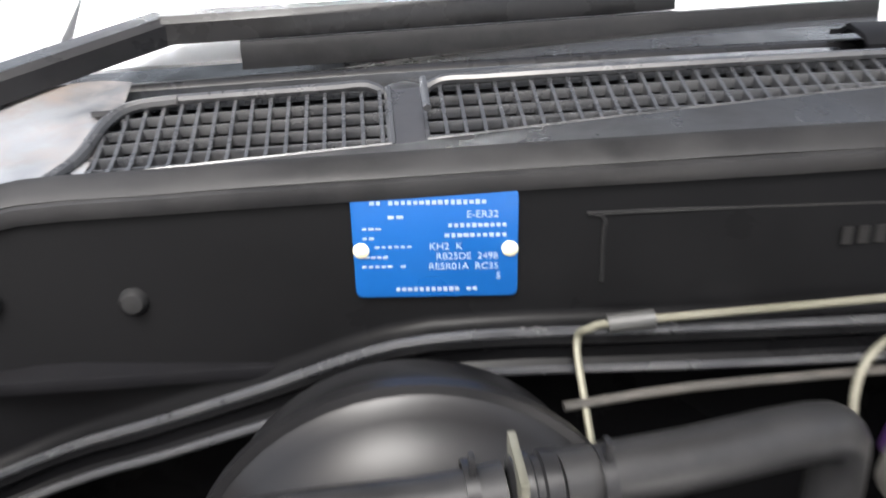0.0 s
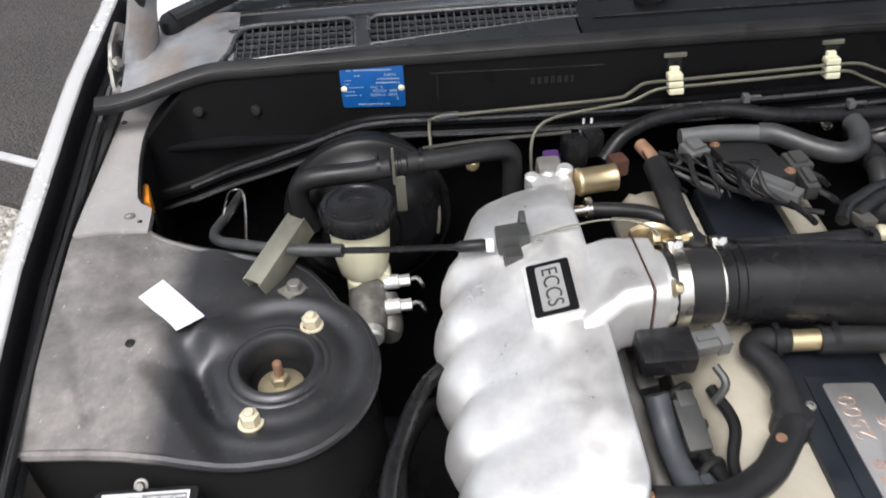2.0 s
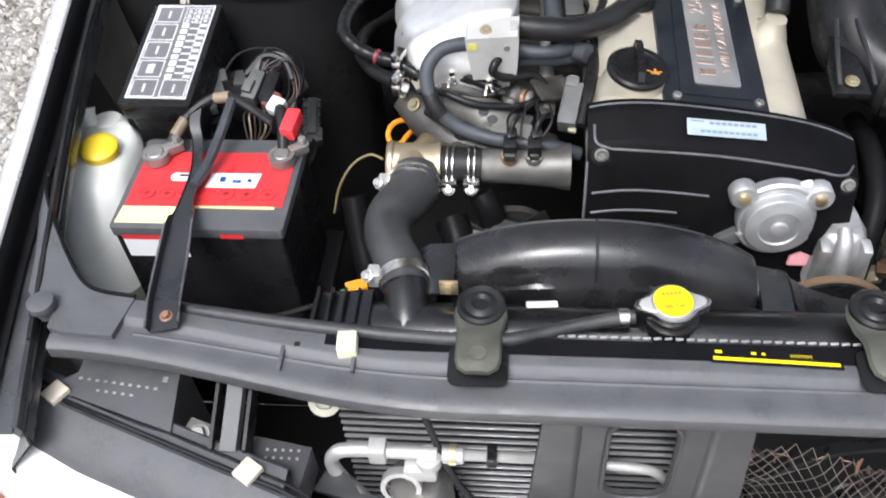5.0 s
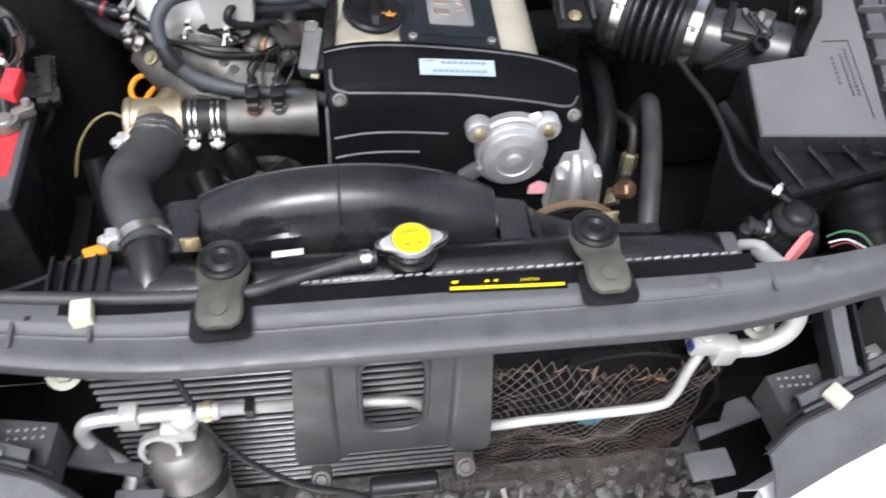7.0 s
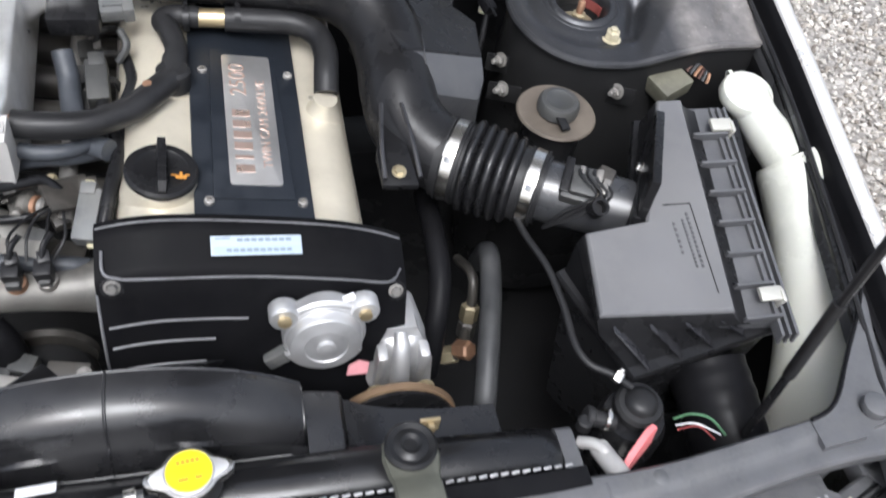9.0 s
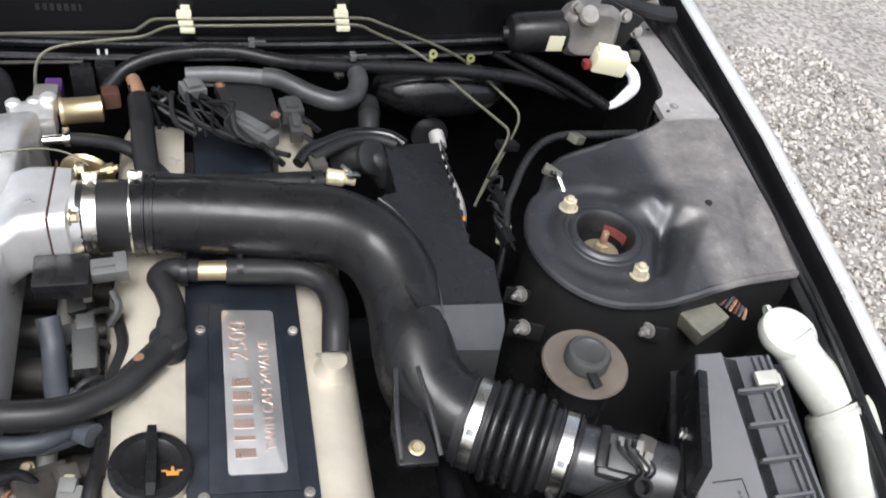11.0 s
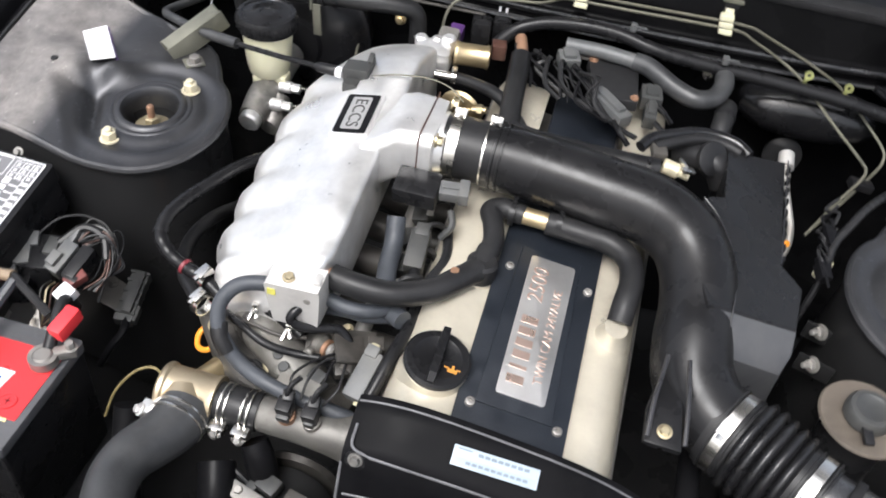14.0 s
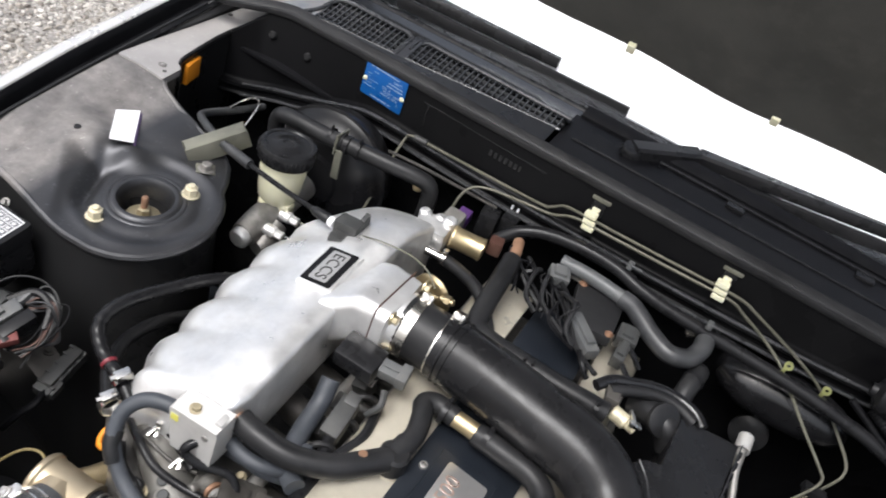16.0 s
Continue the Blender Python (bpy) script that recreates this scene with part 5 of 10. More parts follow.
part("pulley", lathe([(0, 0.012), (0.02, 0.012), (0.03, 0.0), (0.072, 0.0), (0.077, 0.004), (0.069, 0.010), (0.077, 0.016), (0.077, 0.020), (0, 0.020)], (0.214, -0.50, 0.530), (0, -1, 0.08), 44), BLACKP, ps, "black grooved pulley")
part("belt", lathe([(0.0775, 0.004), (0.081, 0.006), (0.081, 0.015), (0.0775, 0.016)], (0.214, -0.50, 0.530), (0, -1, 0.08), 44), mat("worn_brown_belt_edge", (0.13, 0.085, 0.05), 0.6, 0, 0.3, 60, 0.1), ps, "worn rubber belt")
part("pressure_line", tube([(0.285, -0.370, 0.462), (0.318, -0.379, 0.463), (0.334, -0.392, 0.500), (0.345, -0.370, 0.492), (0.359, -0.335, 0.476), (0.365, -0.317, 0.524), (0.366, -0.29, 0.545), (0.36, -0.24, 0.52)], 0.0075, 10, 5), GRIME, ps, "grimy steel pressure pipe")
for p, d, m_ in (((0.336, -0.397, 0.510), (0.5, -0.6, 0.6), COPPER), ((0.322, -0.382, 0.478), (0.7, -0.3, 0.6), DULLZ), ((0.362, -0.326, 0.500), (0.1, 0.3, 0.9), DULLZ), ((0.359, -0.336, 0.474), (0.1, 0.3, 0.9), GRIME)):
    part("union_nut", lathe([(0.013, -0.014), (0.014, -0.012), (0.014, 0.010), (0.011, 0.013), (0, 0.013)], p, d, 6), m_, ps)
part("pink_tag", prism([(-0.014, -0.006), (0.012, -0.010), (0.016, 0.004), (0.004, 0.010), (-0.010, 0.006)], 0.004, pose(0.168, -0.47, 0.608, 60, 0, 10), 0.001), mat("grimy_pink_tag", (0.50, 0.22, 0.24), 0.5, 0, 0.3, 40, 0.05), ps, "faded pink plastic tag")
part("return_hose", tube([(0.328, -0.54, 0.38), (0.330, -0.53, 0.46), (0.336, -0.50, 0.53), (0.348, -0.45, 0.560), (0.364, -0.39, 0.575), (0.377, -0.335, 0.584), (0.383, -0.298, 0.590), (0.387, -0.274, 0.572), (0.39, -0.25, 0.52)], 0.0150, 16, 6), DUSTRUB, ps, "matt rubber hose bent over behind the radiator")
part("feed_hose", tube([(0.31, -0.18, 0.60), (0.302, -0.27, 0.628), (0.297, -0.35, 0.615), (0.285, -0.40, 0.57), (0.28, -0.42, 0.50)], 0.015, 14, 5), MATT, ps)

# ---- intake plenum ----
pt = lambda x, y: 0.8605 + 0.175 * y - 2.6 * min(0.0, x + 0.2) ** 2 - 1.6 * max(0.0, y - 0.08) ** 2
PLX = [(-0.245, -0.348), (-0.215, -0.372), (-0.15, -0.386), (0.0, -0.392), (0.08, -0.386), (0.14, -0.370), (0.20, -0.350), (0.25, -0.336), (0.275, -0.326)]


def plenum_ring(y):
    xr = -0.198 + 0.004 * sm(0.17, 0.265, y) - 0.010 * sm(-0.20, -0.245, y)
    xl = lerp(PLX, y)
    e = min(sm(-0.249, -0.215, y), sm(0.276, 0.245, y))
    lobe = abs(math.cos(math.pi * (y + 0.247) / 0.0755)) ** 0.7 if y < 0.15 else 0.6
    bulge = 0.022 * (1 - lobe)
    drop = (0.055 if y > 0 else 0.035) * (1 - e) ** 2
    zt = lambda x: pt(x, y) - drop
    pts = [(xr, zt(xr) - 0.115 * (0.58 + 0.42 * sm(-0.25, -0.16, y))), (xr - 0.0, zt(xr) - 0.010), (xr - 0.0015, zt(xr) - 0.003), (xr - 0.006, zt(xr))] + [(xr - d, zt(xr - d)) for d in (0.03, 0.05, 0.07)]
    m = xl + 0.055
    pts += [(m, zt(m))]
    # shoulder falling to the runners, scalloped along y
    thin = 0.58 + 0.42 * sm(-0.25, -0.16, y)
    for k, (fx, fz) in enumerate(((0.62, 0.005), (0.36, 0.014), (0.16, 0.028), (0.04, 0.048), (0.0, 0.068), (0.10, 0.090), (0.40, 0.108))):
        s_ = (0.15, 0.5, 0.85, 1.0, 1.0, 0.9, 0.6)[k]
        pts.append((xl + 0.060 * fx + bulge * s_, zt(m) - fz * thin - bulge * (0.25 if k < 3 else 0.0)))
    pts += [(xl + 0.055, zt(m) - 0.122 * thin), (-0.25, zt(m) - 0.128 * thin)]
    return [Vector((x, y, max(z, 0.70))) for x, z in pts]


ple = thing("intake_plenum", "bright cast aluminium intake plenum with scalloped runners", "intake manifold", (-0.28, 0, 0.65))
part("casting", loft([plenum_ring(y) for y in np.linspace(-0.249, 0.276, 100)]), ALU, ple, sharp=50)
# throttle neck grown out of the casting
part("throttle_neck", loft([[Vector((x, 0.035 + a, zc + b)) for a, b in rrect(w, h, r, 4)] for x, w, h, r, zc in ((-0.226, 0.150, 0.09, 0.02, 0.8130), (-0.205, 0.136, 0.088, 0.02, 0.826), (-0.178, 0.118, 0.086, 0.018, 0.842), (-0.150, 0.112, 0.086, 0.018, 0.843))]), ALU, ple)
part("gasket", rbox((-0.1485, 0.035, 0.843), (0.0018, 0.1135, 0.0875), 0.0005), BROWN, ple, "rusty gasket edge")
part("throttle_body", loft([[Vector((x, 0.033 + a, 0.843 + b)) for a, b in rrect(w, w * k, r, 5)] for x, w, k, r in ((-0.147, 0.112, 0.77, 0.016), (-0.130, 0.110, 0.77, 0.018), (-0.128, 0.094, 0.9, 0.040), (-0.112, 0.084, 1, 0.0415), (-0.095, 0.084, 1, 0.0415))]), ALU, ple)
for y, z in ((-0.012, 0.880), (0.078, 0.882), (-0.014, 0.812)):
    part("flange_bolt", bolt((-0.126, y, z), (1, 0, 0), 0.007, 0.010), ZINC, ple)
for x, y in ((-0.178, 0.005), (-0.160, -0.006)):
    part("boss", lathe([(0.008, -0.004), (0.0065, 0.002), (0, 0.002)], (x, y, pt(x, y) + 0.008), (0, -0.15, 1), 14), ALUDULL, ple)
# gear plate: black badge
EC = Matrix.Translation((-0.251, 0.028, pt(-0.251, 0.028) + 0.002)) @ pose(0, 0, 0, 10.8, 0, 0) @ pose(0, 0, 0, 0, -14, 0)
part("badge_boss", prism(rrect(0.060, 0.088, 0.004, 3), 0.010, EC @ Matrix.Translation((0, 0, -0.008)), 0.002), ALU, ple)
bd = part("badge", prism(rrect(0.050, 0.076, 0.003, 3), 0.0014, EC @ Matrix.Translation((0, 0, 0.002)), 0.0004), MATT, ple, "black badge plate")
part("badge_field", prism(rrect(0.030, 0.064, 0.003, 3), 0.0007, EC @ Matrix.Translation((0.0, 0, 0.0034)), 0), mat("pale_badge_silver", (0.30, 0.30, 0.30), 0.45, 0.2, 0.08, 90, 0.03), bd)
part("badge_letters", words("ECCS", 0.0265, EC @ Matrix.Translation((0.0, 0, 0.0042)) @ pose(0, 0, 0, 0, 0, 90) @ Matrix.Scale(-1, 4, (1, 0, 0)) @ Matrix.Scale(-1, 4, (0, 1, 0)), 0.0004, 0.9), INK, bd, "black letters")
# front bracket plate with bolt
part("front_bracket", loft([[Vector((x, y, z)) for x, y, z in ((-0.268 + ta, -0.236, zt), (-0.196, -0.234, zt + 0.006), (-0.196 - tb, -0.267, zt - 0.004), (-0.268 + ta, -0.267, zt - 0.008))] for zt, ta, tb in ((0.746, 0.010, 0.003), (0.780, 0.004, 0.001), (0.809, 0.0, 0.0), (0.8125, 0.003, 0.002))]), PALECAST, ple, "pale cast bracket face")
part("bracket_bolt", bolt((-0.240, -0.252, 0.808), (0, -0.1, 1), 0.0062, 0.006), DULLZ, ple)
part("bracket_rib", rbox((-0.203, -0.248, 0.813), (0.010, 0.020, 0.006), 0.002), PALECAST, ple)
part("bracket_hole", can((-0.212, -0.2665, 0.790), (0, -1, 0), 0.0045, 0.002, 0.0005, 14), ALUDULL, ple)
part("yellow_mark", rbox((-0.258, -0.2678, 0.792), (0.011, 0.001, 0.010), 0), mat("yellow_paint_dab", (0.52, 0.49, 0.10), 0.5, 0, 0.4, 160, 0), ple)
for k in range(6):
    y = -0.205 + 0.075 * k
    part("runner", tube([(-0.315, y, 0.745), (-0.29, y, 0.70), (-0.22, y, 0.668), (-0.10, y, 0.655)], 0.023, 14, 5), GRIME, ple, "dark grimy cast runner")
part("fuel_rail", tube([(-0.155, -0.29, 0.70), (-0.155, 0.0, 0.71), (-0.155, 0.2, 0.72)], 0.011, 10, 2), ALUDULL, ple)

# ---- intake pipe ----
jh = thing("throttle_hose", "short black rubber intake hose with two band clamps", "hose", (-0.08, 0.033, 0.80))
part("sleeve", tube([(-0.122, 0.034, 0.843), (-0.08, 0.034, 0.843), (-0.035, 0.032, 0.842)], 0.0445, 28, 4), RUBBER, jh)
for x in (-0.107, -0.056):
    part("band_clamp", clamp((x, 0.034, 0.843), (1, 0, 0), 0.0447, 0.015, 62, 0.009), STEEL, jh, "bright steel worm-drive clamp")
ip = thing("intake_pipe", "satin black plastic intake elbow pipe with a flat resonator box", "intake pipe", (0.2, -0.05, 0.75))
part("pipe", tube([(-0.062, 0.033, 0.843), (-0.04, 0.033, 0.843), (0.03, 0.026, 0.843), (0.11, 0.014, 0.842), (0.178, 0.003, 0.838), (0.226, -0.016, 0.822), (0.252, -0.052, 0.802), (0.261, -0.100, 0.781), (0.262, -0.145, 0.764), (0.270, -0.182, 0.742), (0.296, -0.216, 0.726), (0.330, -0.239, 0.720)],
     [0.047, 0.0475, 0.0485, 0.0490, 0.0495, 0.0495, 0.050, 0.050, 0.051, 0.052, 0.052, 0.051], 30, 6), BLACKP, ip)
for x in (-0.046, -0.036):
    part("bead_ring", lathe([(0.047, -0.002), (0.050, -0.0012), (0.050, 0.0012), (0.047, 0.002)], (x, 0.033, 0.843), (1, -0.05, 0), 36), BLACKP, ip)
zb = lambda x, y: 0.826 - 0.36 * (x - 0.29) + 0.045 * (y - 0.05)
RP = [(0.262, -0.137), (0.388, -0.100), (0.399, -0.020), (0.367, 0.004), (0.374, 0.240), (0.276, 0.186), (0.275, 0.078), (0.252, 0.062), (0.238, 0.040), (0.215, -0.02)]
at_box = lambda poly, d: [Vector((x, y, zb(x, y) + d)) for x, y in poly]


def shrunk(poly, k):
    c = sum((Vector(q) for q in poly), Vector((0, 0))) / len(poly)
    return [tuple(c + (Vector(q) - c) * k) for q in poly]


part("resonator", loft([at_box(RP, -0.11), at_box(RP, -0.006), at_box(shrunk(RP, 0.988), -0.0015), at_box(shrunk(RP, 0.970), 0.0)]), BLACKP, ip, "flat black resonator box", sharp=12)
# front face paler than the box: reflected sky put into its base colour
part("front_facet", loft([[Vector(p) for p in row] for row in (((0.280, -0.131, 0.70), (0.388, -0.099, 0.68), (0.387, -0.0995, zb(0.387, -0.1) - 0.002), (0.280, -0.1315, zb(0.280, -0.1315) - 0.002)), ((0.284, -0.154, 0.70), (0.388, -0.124, 0.68), (0.387, -0.124, 0.764), (0.286, -0.154, 0.799)), ((0.300, -0.168, 0.70), (0.380, -0.144, 0.68), (0.378, -0.144, 0.744), (0.301, -0.168, 0.778)))]), mat("painted_sky_sheen_plastic", (0.046, 0.0465, 0.050), 0.34, 0, 0.25, 60, 0.06, dust=0.3, dust_c=(0.11, 0.108, 0.105), spec=0.8), ip, "sloping front face of the box, painted paler for sky sheen", sharp=15)
part("seam", tube([(x, y, zb(x, y) + 0.0004) for x, y in ((0.245, 0.052), (0.265, 0.034), (0.284, 0.0), (0.296, -0.045), (0.298, -0.095), (0.296, -0.124))] + [(0.298, -0.150, 0.794), (0.3015, -0.166, 0.777)], 0.0011, 6, 6), SATIN, ip)
for k in range(9):
    y = 0.225 - 0.025 * k
    part("edge_tooth", rbox((0.3685 + 0.05 * y, y, zb(0.37, y) - 0.008), (0.005, 0.010, 0.012), 0.001), BLACKP, ip)
part("edge_lip", tube([(0.3655 + 0.05 * y, y, zb(0.366, y) - 0.001) for y in (0.008, 0.06, 0.12, 0.18, 0.24)], 0.0012, 6, 2), SATIN, ip)
part("bracket", prism([(0.228, -0.195), (0.252, -0.195), (0.262, -0.285), (0.264, -0.306), (0.218, -0.304), (0.216, -0.26)], 0.012, Matrix.Translation((0, 0, 0.800)) @ pose(0, 0, 0, 13, 0, 0), 0.003), BLACKP, ip)
for q in ([(0.228, -0.200, 0.790), (0.220, -0.26, 0.776), (0.219, -0.302, 0.758)], [(0.254, -0.200, 0.790), (0.260, -0.26, 0.774), (0.263, -0.302, 0.758)]):
    part("bracket_edge", tube(q, 0.003, 8, 4), SATIN, ip)
part("bracket_bolt", bolt((0.240, -0.284, 0.7505), (0, -0.2, 1), 0.0065, 0.006, 1.45), ZINC, ip, "dull bronze flange bolt")
bl = thing("bellows_hose", "ribbed black rubber air hose with two band clamps", "hose", (0.38, -0.27, 0.68))
BX = aim((0.340, -0.2450, 0.720), (0.858, -0.513, 0.0))
part("bellows", lathe([(0.0535 + 0.0095 * abs(math.sin(math.pi * 5 * k / 100)) ** 0.7 - 0.006 * (k / 100) ** 3, 0.072 * k / 100) for k in range(101)], (0, 0, 0), (0, 0, 1), 40, BX), GLOSSP, bl)
for a, b, r0, r1 in (((0.308, -0.2265, 0.720), (0.341, -0.2455, 0.720), 0.0535, 0.0545), ((0.400, -0.2810, 0.720), (0.432, -0.300, 0.720), 0.050, 0.0465)):
    part("cuff", tube([a, b], [r0, r1], 32, 3), RUBBER, bl)
for c, r_ in (((0.326, -0.2365, 0.720), 0.0545), ((0.418, -0.2915, 0.720), 0.0490)):
    part("band_clamp", clamp(c, (0.858, -0.513, 0.0), r_, 0.014, 128), STEEL, bl, "bright steel worm-drive clamp")
    for d in (-0.011, 0.011):
        part("cuff_lip", lathe([(r_ - 0.001, -0.002), (r_ + 0.0025, -0.0015), (r_ + 0.0025, 0.0015), (r_ - 0.001, 0.002)], (c[0] + 0.858 * d, c[1] - 0.513 * d, c[2]), (0.858, -0.513, 0), 36), RUBBER, bl)
mf = thing("air_flow_meter", "black plastic air flow meter with wired connector", "air flow meter", (0.51, -0.32, 0.68))
AFM = mat("sky_lit_black_plastic", (0.030, 0.031, 0.034), 0.26, 0, 0.2, 60, 0.04, dust=0.25, dust_c=(0.07, 0.068, 0.066), spec=0.75)
AFX = Matrix.Translation((0.425, -0.296, 0.720)) @ pose(0, 0, 0, 0, 0, -8.4) @ Matrix.Translation((-0.425, 0.281, -0.723))


def seat_afm(name, bm, material, parent, label=""):
    """Adds a piece of the air flow meter, turned into the line of its hose."""
    bm.transform(AFX)
    return part(name, bm, material, parent, label)


seat_afm("tube_body", tube([(0.425, -0.281, 0.723), (0.49, -0.298, 0.722), (0.555, -0.318, 0.722)], [0.041, 0.042, 0.040], 28, 4), AFM, mf)
seat_afm("flange", rbox((0.545, -0.318, 0.718), (0.012, 0.098, 0.090), 0.004, (0, 0, -17)), BLACKP, mf)
seat_afm("sensor_block", join(rbox((0.474, -0.310, 0.757), (0.056, 0.050, 0.020), 0.005, (20, 0, -17)), rbox((0.470, -0.318, 0.768), (0.034, 0.030, 0.012), 0.004, (20, 0, -17))), DARKCON, mf, "dusty dark plug block")
seat_afm("plug", join(rbox((0.498, -0.306, 0.764), (0.022, 0.040, 0.016), 0.004, (20, 0, -30)), rbox((0.490, -0.328, 0.758), (0.016, 0.022, 0.012), 0.003, (20, 0, -30))), GRIME, mf)
for q, sz in (((0.466, -0.311, 0.773), (0.008, 0.036, 0.005)), ((0.489, -0.312, 0.774), (0.009, 0.028, 0.005))):
    seat_afm("wire_clip", rbox(q, sz, 0.002, (20, 0, -17)), ALUDULL, mf, "scuffed bare wire clip")
seat_afm("port", lathe([(0.0115, 0), (0.0115, 0.018), (0.008, 0.018), (0.008, 0.004), (0, 0.004)], (0.484, -0.344, 0.752), (0.1, -0.5, 0.85), 18), BLACKP, mf)
seat_afm("rib", rbox((0.452, -0.300, 0.768), (0.012, 0.05, 0.006), 0.002, (20, 0, -17)), BLACKP, mf)
for k in range(4):
    seat_afm("wire", tube([(0.474 + 0.007 * k, -0.290, 0.770), (0.464 + 0.010 * k, -0.312, 0.782 - 0.003 * k), (0.482 + 0.007 * k, -0.334, 0.768), (0.448 + 0.01 * k, -0.335, 0.735), (0.43, -0.330, 0.70)], 0.0020, 6, 5), RUBBER, mf)
seat_afm("wire_joint", rbox((0.496, -0.322, 0.771), (0.010, 0.022, 0.006), 0.002, (20, 0, -30)), ALUDULL, mf)
for y, z in ((-0.285, 0.772), (-0.335, 0.776)):
    seat_afm("bolt", bolt((0.552, y, z), (-0.9, 0.2, 0.3), 0.006, 0.008), STEEL, mf)

# breather hoses over the cam covers
h = thing("breather_hose", "thick rubber breather hose from the plenum to the cam cover", "hose", (-0.1, -0.19, 0.76), "breather hoses")
part("hose", tube([(-0.198, -0.218, 0.792), (-0.165, -0.221, 0.790), (-0.12, -0.216, 0.786), (-0.075, -0.192, 0.784), (-0.045, -0.160, 0.786), (-0.026, -0.135, 0.786)], 0.0165, 16, 6), RUBBER, h)
part("nipple", can((-0.205, -0.218, 0.792), (1, 0, 0), 0.011, 0.022, 0.002), COPPER, h)
part("tee", join(can((-0.024, -0.128, 0.764), (0.05, 0, 1), 0.021, 0.034, 0.004), tube([(-0.024, -0.128, 0.784), (-0.020, -0.100, 0.790)], 0.016, 14, 2)), RUBBER, h)
part("cap_plug", can((-0.052, -0.163, 0.7995), (0, -0.1, 1), 0.006, 0.003, 0.001), COPPER, h)
part("upper_hose", tube([(-0.022, -0.110, 0.788), (-0.018, -0.085, 0.794), (-0.026, -0.055, 0.800), (-0.034, -0.036, 0.802), (-0.020, -0.024, 0.802), (0.012, -0.026, 0.800)], 0.0145, 14, 6), RUBBER, h)
part("joint_pipe", can((0.010, -0.026, 0.800), (1, -0.05, 0), 0.0125, 0.045, 0.001), BRASS, h, "short gold joint pipe")
part("long_hose", tube([(0.045, -0.028, 0.799), (0.09, -0.031, 0.798), (0.135, -0.036, 0.797), (0.163, -0.055, 0.793), (0.172, -0.085, 0.786), (0.169, -0.120, 0.778), (0.167, -0.142, 0.762)], 0.0165, 16, 6), RUBBER, h)
for x in (-0.004, 0.062):
    part("spring_clip", join(lathe([(0.0162, -0.004), (0.0178, -0.004), (0.0178, 0.004), (0.0162, 0.004)], (x, -0.027, 0.800), (1, -0.05, 0), 20), rbox((x, -0.020, 0.818), (0.006, 0.010, 0.006), 0.001)), BLACKP, h)

# ---- radiator and front panel ----
rad = thing("radiator", "black radiator with plastic top tank", "radiator", (-0.02, -0.64, 0.3))
part("top_tank", loft([[Vector((x, -0.638 + a, 0.668 + dz + b)) for a, b in ((-0.034, -0.055), (-0.036, -0.012), (-0.026, 0.004), (-0.008, 0.014), (0.012, 0.014), (0.028, 0.004), (0.034, -0.012), (0.033, -0.055))] for x, dz in ((-0.405, -0.006), (-0.395, 0.0), (-0.2, 0.002), (0.1, 0.002), (0.24, 0.001), (0.34, -0.006), (0.362, -0.014), (0.370, -0.024))]), GLOSSP, rad)
part("core", rbox((-0.018, -0.638, 0.44), (0.77, 0.045, 0.40), 0.004), BAYDARK, rad)
CRIMP = mat("dull_crimp_aluminium", (0.40, 0.40, 0.41), 0.45, 0.4, 0.3, 80, 0.05, dust=0.4, dust_c=(0.15, 0.15, 0.15))
for k in range(66):
    part("crimp_tab", rbox((-0.395 + 0.0115 * k, -0.6742, 0.7014), (0.0088, 0.0030, 0.0028), 0.0008, (0, 0, 6), seg=1), CRIMP, rad)
part("inlet_neck", tube([(-0.318, -0.640, 0.648), (-0.319, -0.625, 0.662), (-0.322, -0.603, 0.672), (-0.325, -0.580, 0.678)], [0.034, 0.029, 0.0268, 0.0262], 22, 4), GLOSSP, rad)
part("tank_end", loft([[Vector((x, -0.630 + a, z + b)) for a, b in rrect(w, 0.05, 0.008, 3)] for x, w, z in ((-0.432, 0.050, 0.648), (-0.424, 0.060, 0.655), (-0.36, 0.064, 0.660))]), GLOSSP, rad)
for k in range(4):
    part("tank_fin", rbox((-0.424 + 0.016 * k, -0.628, 0.682), (0.004, 0.052, 0.012), 0.0015), GLOSSP, rad)
part("filler_neck", lathe([(0.026, -0.012), (0.024, 0.008), (0.030, 0.012), (0.030, 0.016), (0, 0.016)], (-0.021, -0.642, 0.688), (0, 0, 1), 28), BLACKP, rad)
for x in (-0.27, 0.22):
    part("bracket_stud", join(rbox((x, -0.605, 0.695), (0.022, 0.004, 0.022), 0.001), bolt((x, -0.607, 0.698), (0, -1, 0.3), 0.006, 0.008)), BRASS, rad)
part("tank_label", rbox((-0.162, -0.6185, 0.6855), (0.036, 0.012, 0.001), 0.0002, (-18, 0, 4)), PAPER, rad, "small white printed label")
part("end_cap", loft([[Vector((x, -0.638 + a, 0.640 + b)) for a, b in rrect(0.06, 0.05, 0.012, 3)] for x in (0.365, 0.384)]), GREYP, rad)

